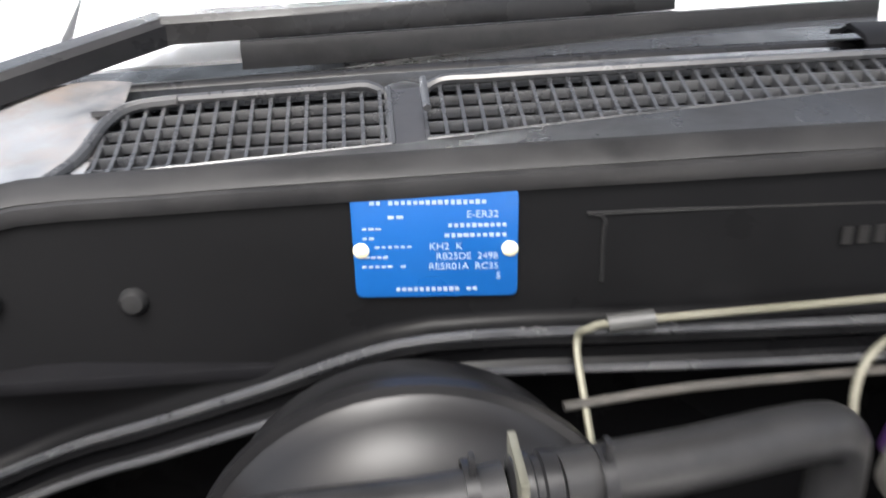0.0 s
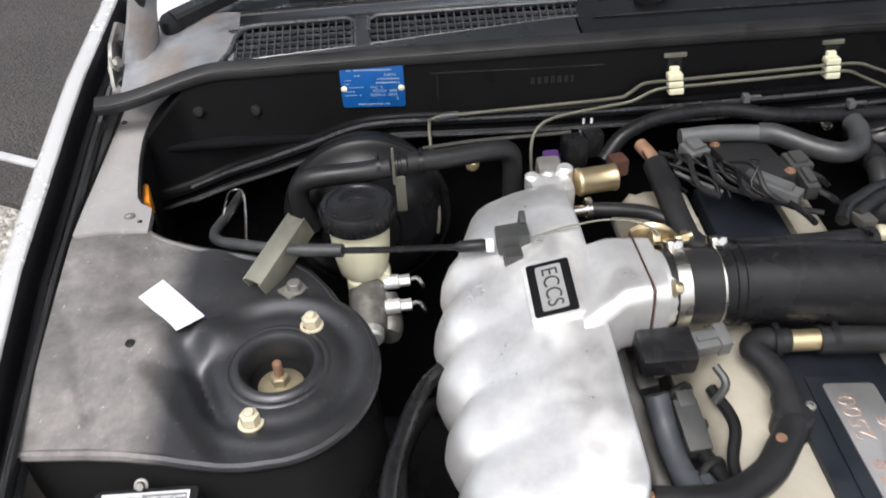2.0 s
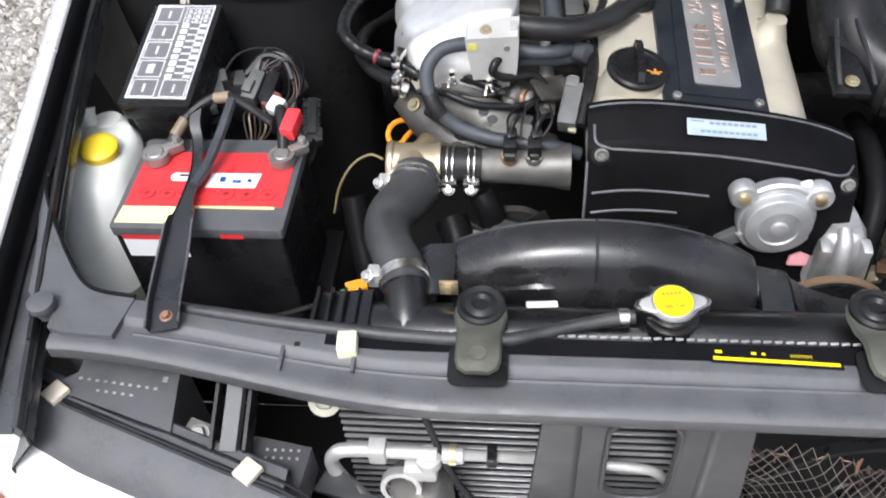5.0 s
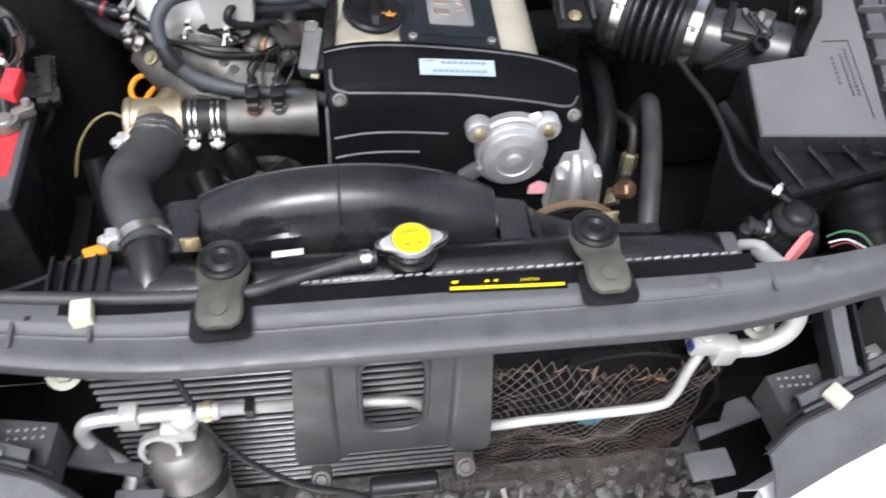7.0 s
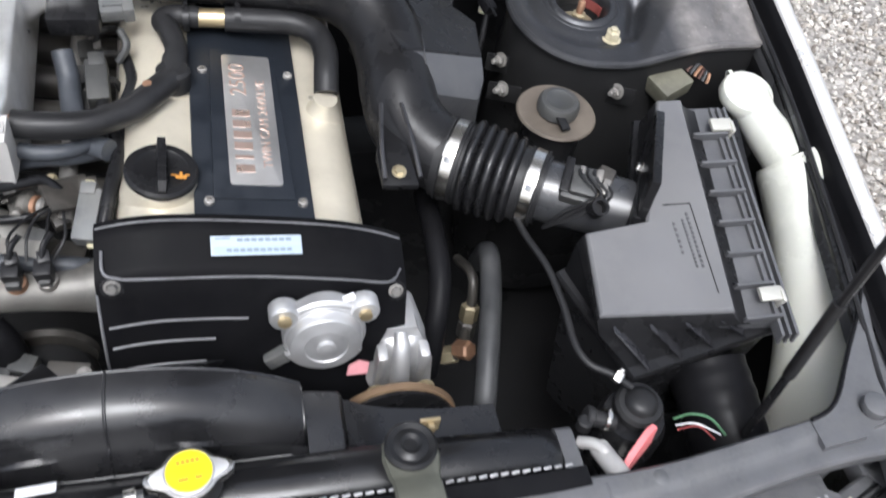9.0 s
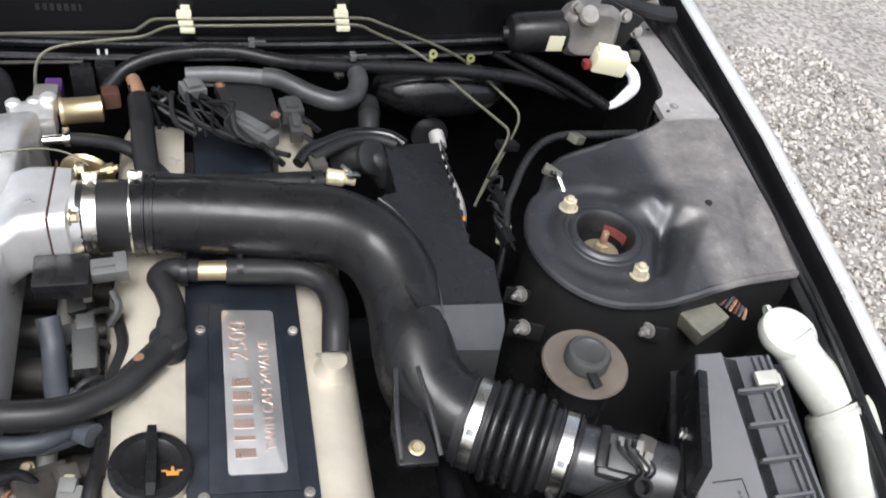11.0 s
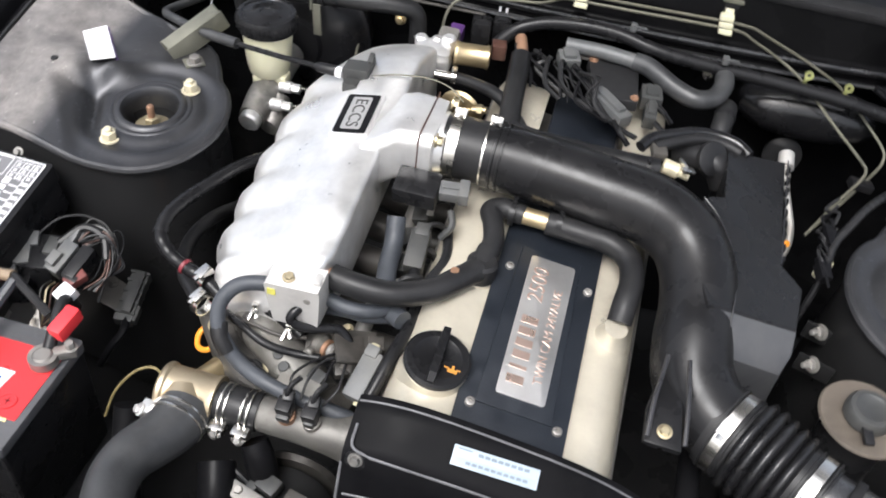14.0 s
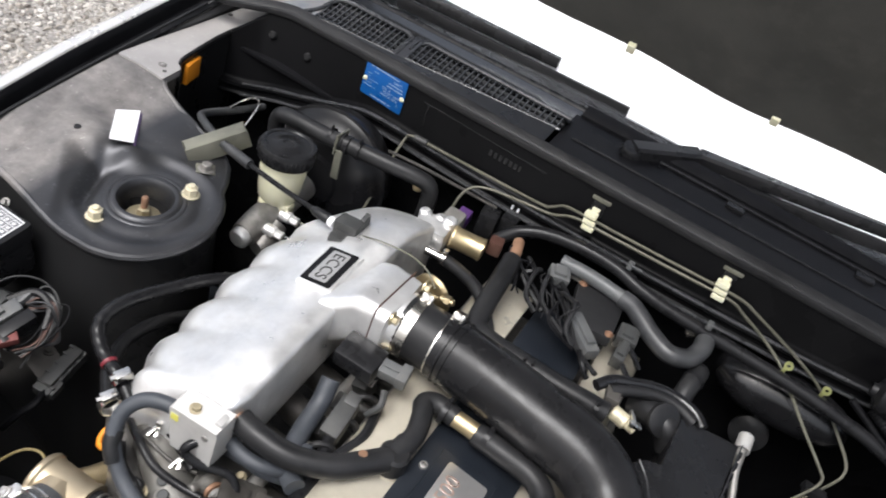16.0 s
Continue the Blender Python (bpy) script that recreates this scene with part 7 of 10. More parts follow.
def headlamp(s, dx, dy):
    hl = thing("headlamp", "headlamp with ribbed glass and grey-black plastic top housing", "headlamp", (s * (0.58 + dx), -0.84 + dy, 0.45), "headlamps")
    P = lambda x, y, z: Vector((s * (x + dx), y + dy, z))
    se, ed = lambda x: lerp(SEAM, x), lambda x: lerp(EDGE, x)
    xs = np.linspace(0.34, 0.80, 32)
    part("top_cover", shell([[P(x, y, z) for y, z in ((se(x) - 0.001, 0.622), (se(x) - 0.003, 0.631), (se(x) - 0.008, 0.634), (0.5 * (se(x) + ed(x)), 0.628), (ed(x) + 0.012, 0.614), (ed(x) + 0.002, 0.602), (ed(x), 0.594))] for x in xs], 0.004), GREYP, hl, "wide smooth grey plastic cover")
    part("rear_ledge", shell([[P(x, y, z) for y, z in ((se(x) + 0.030, 0.600), (se(x) + 0.030, 0.625), (se(x) + 0.026, 0.629), (se(x) + 0.004, 0.629), (se(x) + 0.002, 0.620))] for x in xs[4:]], 0.004), GREYP, hl)
    part("seam_lip", tube([P(x, se(x) + 0.010 + 0.003 * (0.45 < x < 0.56), 0.630) for x in xs[2::2]], 0.0022, 6, 2), BLACKP, hl)
    part("gasket", tube([P(x, se(x) + 0.0005, 0.631) for x in xs[::2]], 0.0026, 6, 2), RUBBER, hl)
    part("glass", shell([[P(x, ed(x) - 0.001 + d + 0.0010 * math.sin(x * 900), z) for d, z in ((0.002, 0.600), (-0.012, 0.592), (-0.028, 0.572), (-0.040, 0.54), (-0.046, 0.49), (-0.044, 0.44))] for x in np.linspace(0.34, 0.80, 120)], 0.004, (0, 1, 0)), LENS, hl, "ribbed lens, whitened for the sky's glare")
    part("reflector", shell([[P(x, ed(x) + d, z) for d, z in ((0.006, 0.59), (0.03, 0.58), (0.05, 0.53), (0.02, 0.45))] for x in xs], 0.003), BACKING, hl, "pale reflector bowl")
    part("corner_lens", shell([[P(x, ed(x) - 0.001 + d, z) for d, z in ((0.002, 0.600), (-0.014, 0.592), (-0.030, 0.57), (-0.040, 0.54), (-0.044, 0.46))] for x in (0.801, 0.815, 0.83, 0.84)], 0.008, (0, 1, 0)), AMBER, hl, "amber corner lens")
    part("rear_case", loft([[P(x, y, z) for x, y in ((0.540, -0.790), (0.555, -0.690), (0.70, -0.672), (0.705, -0.688), (0.675, -0.694), (0.675, -0.716), (0.692, -0.727), (0.69, -0.742))] for z in (0.50, 0.629, 0.633)]), GREYP, hl, "grey-black plastic lamp case")
    part("case_print", bars([(s * (0.574 + 0.0105 * i + dx), -0.7350 + 0.0012 * i + dy, 0.0042, 0.0030) for i in range(10)] + [(s * (0.600 + 0.0105 * i + dx), -0.7450 + 0.0012 * i + dy, 0.0038, 0.0026) for i in range(5)] + [(s * (0.566 + dx), -0.722 + dy, 0.006, 0.007)], Matrix.Translation((0, 0, 0.6332)), 0.0008), PRINT, hl, "unreadable white print as bars")
    part("inner_case", loft([[P(x, y, z) for x, y in ((0.384, -0.787), (0.452, -0.775), (0.460, -0.815), (0.39, -0.846))] for z in (0.555, 0.602, 0.606)]), DUCTP, hl)
    part("mount_arm", prism([(0, 0), (0.085, 0.022), (0.072, 0.050), (0.046, 0.044), (0.030, 0.020), (0, 0.016)][::1 if s > 0 else 1], 0.008, Matrix.Translation(P(0.300, -0.838, 0.556)) @ Matrix.Diagonal((s, 1, 1, 1)), 0.002), DUCTP, hl, "grey plastic mounting arm")
    part("mount_pad", rbox((0, 0, 0), (0.052, 0.034, 0.006), 0.003, m=Matrix.Translation(P(0.303, -0.868, 0.558)) @ pose(0, 0, 0, 0, 0, s * 4)), GREYP, hl)
    part("inner_case_print", bars([(s * (0.398 + 0.009 * i + dx), -0.792 - 0.010 * j + dy, 0.0032, 0.0028) for i in range(5) for j in range(2)], Matrix.Translation((0, 0, 0.6062)), 0.0008), PRINT, hl, "unreadable white print as bars")
    part("adjuster_stalk", loft([[P(0.470 + a, y, z + b) for a, b in ((-0.011, -0.004), (-0.009, 0.006), (0.009, 0.006), (0.011, -0.004))] for y, z in ((-0.72, 0.668), (-0.76, 0.648), (-0.81, 0.626))]), GREYP, hl)
    for a in (-0.019, 0.019):
        part("stalk_fin", loft([[P(0.470 + a + b, y, z + c) for b, c in ((-0.002, -0.02), (-0.002, 0.010), (0.002, 0.010), (0.002, -0.02))] for y, z in ((-0.72, 0.665), (-0.81, 0.626))]), BLACKP, hl)
    part("lamp_bracket", rbox((0, 0, 0), (0.050, 0.036, 0.008), 0.003, m=Matrix.Translation(P(0.510, -0.785, 0.614)) @ pose(0, 0, 0, 0, 0, s * 18)), ALUDULL, hl)
    part("lamp_bolt", bolt(P(0.513, -0.784, 0.618), (0, -0.2, 1), 0.009, 0.008), ALUDULL, hl)
    for x, y in ((0.690, -0.747), (0.440, -0.835)):
        part("buffer_pad", rbox((0, 0, 0), (0.024, 0.025, 0.008), 0.002, m=Matrix.Translation(P(x, y, 0.636)) @ pose(0, 0, 0, 0, 0, s * 32)), mat("yellowed_foam_%d_%d" % (s, x > 0.5), (0.58, 0.52, 0.42), 0.7, 0, 0.2, 60, 0.1), hl, "pale yellowed foam pad")
    part("corner_bracket", join(rbox((0, 0, 0), (0.075, 0.05, 0.010), 0.003, m=Matrix.Translation(P(0.772, -0.692, 0.628)) @ pose(0, 0, 0, 0, 0, s * 25)), rbox((0, 0, 0), (0.03, 0.03, 0.03), 0.004, m=Matrix.Translation(P(0.745, -0.69, 0.618)))), GREYP, hl)
    part("corner_bolt", bolt(P(0.795, -0.688, 0.633), (0, -0.1, 1), 0.009, 0.007), ALU, hl)
    return hl


PRINT = mat("faint_white_moulded_print", (0.27, 0.27, 0.28), 0.5, 0, 0.3, 200, 0)
AMBER = mat("amber_lens", (0.75, 0.14, 0.02), 0.15, 0, 0.1, 60, 0.02)
headlamp(-1, 0.033, 0.017)
headlamp(1, 0.0, 0.0)
bp = thing("front_bumper", "gunmetal painted front bumper below the grille opening", "bumper", (0, -0.95, 0.2), kind="structure")
part("skin", shell([[Vector((x, -1.0 + 0.28 * abs(x / 0.85) ** 3 + d, z)) for d, z in ((0.13, 0.40), (0.03, 0.41), (0.0, 0.38), (-0.02, 0.30), (-0.01, 0.16))] for x in np.linspace(-0.86, 0.86, 30)], 0.004), BODY, bp)

# ---- driver's-side components: brakes, battery, relays ----
# identification plate
ip_ = thing("identification_plate", "blue anodised identification plate riveted to the firewall", "data plate", (-0.4415, fy(-0.44), 0.887))
IP = Matrix.Translation((-0.4415, fy(-0.4415) - 0.0020, 0.9205)) @ pose(0, 0, 0, 90, 0, 0) @ pose(0, 0, 0, 0, -5.5, 0)
part("plate", prism(rrect(0.094, 0.067, 0.004, 3), 0.0012, IP, 0.0004), BLUE, ip_)
WHT = mat("white_engraving", (0.30, 0.38, 0.50), 0.45, 0.2, 0.05, 40, 0)
T2 = IP @ Matrix.Translation((0, 0, 0.0012))
rowsz = [(-0.0035 + 0.0, 0.0262, 0.066, 0.0032)]
rowsz += [(-0.022, 0.0175, 0.010, 0.0025), (0.024, 0.0120, 0.034, 0.0030), (-0.036, 0.0105, 0.012, 0.0018), (-0.036, 0.0045, 0.012, 0.0018), (0.023, 0.0058, 0.036, 0.0030), (-0.024, -0.0010, 0.022, 0.0016), (-0.034, -0.0075, 0.014, 0.0016), (-0.030, -0.0135, 0.026, 0.0016), (0.0, -0.0285, 0.048, 0.0030)]
rng = random.Random(8)
cut = []
for x, y, w, h in rowsz:
    n_ = max(2, int(w / 0.0034))
    cut += [(x - w / 2 + w * (i + 0.5) / n_, y, w / n_ * rng.uniform(0.55, 0.8), h * rng.uniform(0.65, 0.9)) for i in range(n_) if rng.random() < 0.93]
part("engraving", bars(cut, T2, 0.0003), WHT, ip_, "engraved lines as plain bars")
part("lettering", join(words("E-ER32", 0.0062, T2 @ Matrix.Translation((0.027, 0.0185, 0)), 0.0002), words("KH2  K", 0.0062, T2 @ Matrix.Translation((0.006, -0.0012, 0)), 0.0002),
                            words("RB25DE  2498", 0.0060, T2 @ Matrix.Translation((0.018, -0.0075, 0)), 0.0002), words("RE5R01A  RC35", 0.0060, T2 @ Matrix.Translation((0.016, -0.0140, 0)), 0.0002), words("5", 0.006, T2 @ Matrix.Translation((0.036, -0.0205, 0)), 0.0002)), WHT, ip_, "white engraved codes")
for x in (-0.0425, 0.0425):
    part("rivet", lathe([(0.0048, 0), (0.0046, 0.001), (0.003, 0.0022), (0, 0.0026)], (0, 0, 0), (0, 0, 1), 16, IP @ Matrix.Translation((x, -0.003, 0.0012))), CREAM, ip_, "pale rivet head")

# brake booster, master cylinder, reservoir
BOOST = mat("aged_black_booster_paint", (0.008, 0.008, 0.009), 0.26, 0.0, 0.3, 14, 0.05, dust=0.3, dust_c=(0.022, 0.021, 0.020), spec=0.26, rvar=0.10)
bb = thing("brake_booster", "large round black brake booster on the firewall", "brake booster", (-0.468, 0.36, 0.62))
part("shell", lathe([(0.09, -0.08), (0.112, -0.05), (0.119, -0.02), (0.122, -0.010), (0.122, 0.002), (0.116, 0.006), (0.112, 0.014), (0.100, 0.028), (0.084, 0.038), (0.064, 0.045), (0.050, 0.047), (0.046, 0.056), (0, 0.056)], (-0.464, 0.365, 0.757), (0, -1, 0.10), 56), BOOST, bb)
part("crimp_rim", lathe([(0.120, -0.006), (0.125, -0.005), (0.125, 0.003), (0.120, 0.004)], (-0.464, 0.365, 0.757), (0, -1, 0.10), 56), BOOST, bb)
part("stud", bolt((-0.30, 0.41, 0.80), (0, -1, 0.1), 0.007, 0.010), BRASS, bb)
mc = thing("brake_master_cylinder", "cast aluminium brake master cylinder", "master cylinder", (-0.466, 0.2, 0.70))
part("body", tube([(-0.468, 0.30, 0.752), (-0.468, 0.24, 0.742), (-0.468, 0.18, 0.732), (-0.467, 0.135, 0.724)], [0.026, 0.026, 0.026, 0.022], 20, 4), ALUDULL, mc)
part("end_plug", can((-0.467, 0.138, 0.7245), (0, -1, -0.15), 0.018, 0.018, 0.003), ALU, mc)
part("side_lobe", tube([(-0.448, 0.20, 0.728), (-0.445, 0.165, 0.705), (-0.447, 0.15, 0.700)], [0.02, 0.022, 0.018], 16, 4), ALUDULL, mc)
for y, z in ((0.205, 0.748), (0.165, 0.738)):
    part("union", join(can((-0.446, y, z), (1, 0, 0.05), 0.010, 0.022, 0.002), lathe([(0.008, 0), (0.008, 0.014), (0, 0.014)], (-0.424, y, z + 0.001), (1, 0, 0.05), 6)), ALU, mc)
    part("brake_pipe", tube([(-0.412, y, z + 0.001), (-0.400, y, z + 0.004), (-0.392, y - 0.004, z - 0.008), (-0.394, y + 0.02, z - 0.03)], 0.003, 8, 5), STEEL, mc)
rs = thing("brake_fluid_reservoir", "cream plastic brake fluid reservoir with black ribbed cap", "reservoir", (-0.471, 0.222, 0.75))
part("bottle", lathe([(0.022, -0.115), (0.024, -0.100), (0.024, -0.092), (0.033, -0.082), (0.037, -0.060), (0.040, -0.020), (0.041, -0.002), (0.036, 0.0), (0, 0.0)], (-0.471, 0.222, 0.848), (0, 0, 1), 36), CREAM, rs)
part("base_spigot", join(can((-0.475, 0.21, 0.74), (0, 0, 1), 0.020, 0.02), rbox((-0.455, 0.215, 0.757), (0.04, 0.025, 0.02), 0.005)), CREAM, rs)
part("cap", lathe([(0.047, -0.004), (0.049, 0.0), (0.049, 0.018), (0.046, 0.023), (0.040, 0.024), (0.038, 0.022), (0.020, 0.022), (0.018, 0.0235), (0.011, 0.0235), (0.010, 0.022), (0, 0.022)], (-0.471, 0.222, 0.848), (0, 0, 1), 60), BLACKP, rs, "black ribbed screw cap")
bm = bmesh.new()
for k in range(40):
    a = 2 * math.pi * k / 40
    ad(bm, rbox((-0.471 + 0.0492 * math.cos(a), 0.222 + 0.0492 * math.sin(a), 0.857), (0.002, 0.003, 0.016), 0.0006, (0, 0, math.degrees(a)), seg=1))
tagged(part("cap_knurl", bm, BLACKP, rs), kind="stuff")
part("level_window", rbox((-0.442, 0.206, 0.815), (0.003, 0.012, 0.03), 0.001, (0, 0, -30)), OLIVE, rs)

vh = thing("vacuum_hose", "thick black rubber brake vacuum hose with a check valve", "hose", (-0.42, 0.31, 0.85))
part("hose", tube([(-0.545, 0.318, 0.77), (-0.553, 0.312, 0.81), (-0.553, 0.306, 0.842), (-0.540, 0.300, 0.862), (-0.505, 0.298, 0.868), (-0.46, 0.298, 0.870), (-0.425, 0.300, 0.873)], 0.0145, 16, 6), RUBBER, vh)
part("hose", tube([(-0.402, 0.302, 0.875), (-0.34, 0.312, 0.874), (-0.285, 0.325, 0.872), (-0.258, 0.334, 0.864), (-0.250, 0.338, 0.84), (-0.250, 0.338, 0.78)], 0.0145, 16, 6), RUBBER, vh)
part("check_valve", lathe([(0.010, -0.012), (0.0155, -0.010), (0.0165, -0.006), (0.0165, -0.002), (0.0145, -0.001), (0.0145, 0.002), (0.0165, 0.003), (0.0165, 0.010), (0.010, 0.012)], (-0.412, 0.301, 0.874), (1, 0.05, 0.04), 24), BLACKP, vh)
part("valve_strap", join(rbox((-0.420, 0.300, 0.874), (0.004, 0.036, 0.038), 0.001), rbox((-0.412, 0.290, 0.835), (0.014, 0.004, 0.06), 0.001, (6, 0, 0))), OLIVEB, vh, "olive zinc strap bracket")
for x, z in ((-0.440, 0.873), (-0.382, 0.876)):
    part("spring_clip", join(lathe([(0.0144, -0.003), (0.0160, -0.003), (0.0160, 0.003), (0.0144, 0.003)], (x, 0.301, z), (1, 0.05, 0.04), 20), rbox((x, 0.298, z + 0.019), (0.003, 0.006, 0.010), 0.001)), BLACKP, vh)

# cable stay and throttle cable
cs = thing("cable_bracket", "olive zinc channel bracket bolted behind the strut tower", "bracket", (-0.575, 0.17, 0.80))
CM = Matrix.Translation((-0.572, 0.170, 0.834)) @ pose(0, 0, 0, 0, 0, 53) @ pose(0, 0, 0, 0, -24, 0)
part("channel", join(rbox((0, 0, 0), (0.100, 0.024, 0.003), 0.001, m=CM @ Matrix.Translation((0, 0, 0.016))), rbox((0, 0, 0), (0.105, 0.003, 0.034), 0.001, m=CM @ Matrix.Translation((0, -0.0125, 0))), rbox((0, 0, 0), (0.105, 0.003, 0.034), 0.001, m=CM @ Matrix.Translation((0, 0.0125, 0)))), OLIVEB, cs)
part("foot", rbox((-0.556, 0.128, 0.810), (0.03, 0.025, 0.004), 0.001, (0, 0, 40)), OLIVEB, cs)
part("nut", bolt((-0.553, 0.126, 0.812), (0, 0, 1), 0.009, 0.012, 1.5), ALUDULL, cs)
tcb = thing("throttle_cable", "black sheathed throttle cable running to the plenum", "cable", (-0.42, 0.14, 0.84))
part("sheath", tube([(-0.658, 0.420, 0.772), (-0.668, 0.350, 0.783), (-0.675, 0.290, 0.797), (-0.660, 0.236, 0.818), (-0.615, 0.196, 0.835), (-0.56, 0.168, 0.843), (-0.50, 0.152, 0.847)], 0.0072, 10, 6), DUSTRUB, tcb)
part("ferrule", tube([(-0.545, 0.164, 0.844), (-0.49, 0.150, 0.848)], 0.0085, 12, 2), DUSTRUB, tcb)
part("rod", tube([(-0.49, 0.150, 0.848), (-0.41, 0.135, 0.853), (-0.345, 0.124, 0.859)], 0.0042, 8, 2), BLACKP, tcb)
part("boot", lathe([(0.004, 0), (0.0075, 0.006), (0.0085, 0.034), (0.006, 0.038), (0, 0.038)], (-0.352, 0.125, 0.858), (1, -0.14, 0.08), 14), RUBBER, tcb)
part("white_collar", can((-0.315, 0.119, 0.861), (1, -0.1, 0.05), 0.0085, 0.010, 0.001), PAPER, tcb, "white plastic collar")
part("stay_clip", join(rbox((-0.282, 0.122, 0.866), (0.040, 0.030, 0.026), 0.003, (0, -6, 0)), rbox((-0.268, 0.142, 0.876), (0.008, 0.018, 0.024), 0.002, (20, 0, 0)), rbox((-0.285, 0.098, 0.856), (0.022, 0.02, 0.018), 0.002)), DARKCON, tcb, "black cable stay")
part("inner_wire", tube([(-0.265, 0.118, 0.866), (-0.22, 0.112, 0.884), (-0.17, 0.108, 0.893), (-0.135, 0.098, 0.892), (-0.112, 0.085, 0.882)], 0.0012, 6, 6), OLIVE, tcb)
part("clamp_wire", tube([(-0.670, 0.330, 0.795), (-0.668, 0.372, 0.800), (-0.662, 0.390, 0.800), (-0.648, 0.388, 0.798), (-0.645, 0.370, 0.780), (-0.645, 0.330, 0.745)], 0.002, 6, 5), STEEL, tcb)
tw = part("throttle_quadrant", lathe([(0.006, -0.006), (0.028, -0.006), (0.034, -0.004), (0.030, 0), (0.034, 0.004), (0.028, 0.006), (0.006, 0.006)], (-0.118, 0.098, 0.856), (0.25, 1, 0.1), 30), BRASS, ple, "gold zinc throttle quadrant")
part("spring", tube([(-0.118 + 0.012 * math.cos(k), 0.085 + 0.0016 * k, 0.856 + 0.012 * math.sin(k)) for k in np.arange(0, 12, 0.8)], 0.0018, 6, 2), STEEL, tw)
part("stop_screw", join(can((-0.098, 0.078, 0.878), (0.9, 0, 0.2), 0.005, 0.022, 0.001), lathe([(0.008, 0), (0.008, 0.008), (0, 0.008)], (-0.09, 0.078, 0.880), (0.9, 0, 0.2), 6)), BRASS, tw)

# battery
bt = thing("battery", "black car battery with red top label and white sticker", "battery", (-0.60, -0.43, 0.48))
part("case", prism(rrect(0.225, 0.170, 0.006, 3, -0.602, -0.428), 0.185, Matrix.Translation((0, 0, 0.49)), 0.004), BLACKP, bt)
part("lid", prism(rrect(0.229, 0.174, 0.006, 3, -0.602, -0.428), 0.016, Matrix.Translation((0, 0, 0.673)), 0.004), GREYP, bt)
Tb = Matrix.Translation((-0.602, -0.428, 0.6892))
rl = part("red_label", prism([(-0.106, 0.058), (0.106, 0.058), (0.106, -0.046), (-0.106, -0.046)], 0.0008, Tb, 0), RED, bt, "red printed label")
for x in (-0.082, -0.054, -0.026, 0.026, 0.054, 0.082):
    part("vent_plug", lathe([(0.0115, 0), (0.0112, 0.0016), (0.009, 0.0018), (0.0088, 0.001), (0.0, 0.001)], (-0.602 + x, -0.428 - 0.024, 0.690), (0, 0, 1), 20), RED, rl, "round red vent plug")
    part("plug_slot", bars([(x, -0.024, 0.010, 0.0022), (x, -0.024, 0.0022, 0.010)], Tb @ Matrix.Translation((0, 0, 0.0012)), 0.0012), mat("dark_red_slot", (0.30, 0.02, 0.025), 0.5, 0, 0.05, 40, 0) if x == -0.082 else bpy.data.materials["dark_red_slot"], rl)
part("white_sticker", prism([(-0.012, 0.016), (0.056, 0.016), (0.052, -0.012), (-0.016, -0.012)], 0.0004, Tb @ Matrix.Translation((0.010, 0, 0.0009)), 0), PAPER, rl, "white sticker")
part("sticker_print", bars([(0.015, 0.004, 0.008, 0.010), (0.035, 0.0, 0.012, 0.006), (0.052, 0.002, 0.006, 0.006)], Tb @ Matrix.Translation((0, 0, 0.0014)), 0.0002), BLUE, rl)
part("maker_mark", prism(rrect(0.036, 0.016, 0.007, 4), 0.0004, Tb @ Matrix.Translation((-0.040, 0.008, 0.0009)), 0), PAPER, rl, "plain white oval mark")
part("mark_bar", bars([(-0.036, 0.011, 0.022, 0.004)], Tb @ Matrix.Translation((0, 0, 0.0013)), 0.0002), INK, rl)
part("yellow_strip", prism([(-0.107, -0.048), (-0.020, -0.048), (-0.024, -0.078), (-0.109, -0.078)], 0.0008, Tb, 0), mat("pale_yellow_label", (0.85, 0.78, 0.40), 0.4, 0, 0.05, 40, 0), bt, "pale yellow strip label")
part("orange_line", bars([(0.04, -0.048, 0.112, 0.004)], Tb, 0.0009), mat("orange_line_print", (0.85, 0.62, 0.30), 0.4, 0, 0.4, 60, 0), bt)
part("front_label", rbox((-0.662, -0.5142, 0.655), (0.082, 0.001, 0.040), 0), PAPER, bt, "white and red front label")
part("red_band", rbox((-0.662, -0.5146, 0.672), (0.082, 0.001, 0.008), 0), RED, bt)
part("red_tab", rbox((-0.556, -0.5146, 0.676), (0.03, 0.001, 0.008), 0), RED, bt)
for x, m_ in ((-0.688, ALUDULL), (-0.512, ALUDULL)):
    part("terminal", lathe([(0.013, 0), (0.012, 0.016), (0.010, 0.018), (0, 0.018)], (x, -0.388, 0.689), (0, 0, 1), 20), m_, bt, "grey lead terminal post")
    part("terminal_clamp", join(lathe([(0.0125, 0), (0.018, 0), (0.018, 0.013), (0.0125, 0.013)], (x, -0.388, 0.692), (0, 0, 1), 22), rbox((x + 0.020, -0.372, 0.700), (0.026, 0.014, 0.014), 0.002, (0, 0, 35)), bolt((x + 0.026, -0.368, 0.705), (0, 0, 1), 0.006, 0.012)), ALUDULL, bt, "corroded cable clamp")
part("terminal_cover", join(rbox((-0.503, -0.346, 0.722), (0.020, 0.042, 0.022), 0.004, (8, 0, -8))), REDP, bt, "red plastic terminal cover")
part("negative_cable", tube([(-0.675, -0.365, 0.703), (-0.655, -0.335, 0.722), (-0.63, -0.316, 0.735), (-0.60, -0.310, 0.742), (-0.565, -0.325, 0.735), (-0.535, -0.335, 0.715)], 0.006, 8, 6), RUBBER, bt)
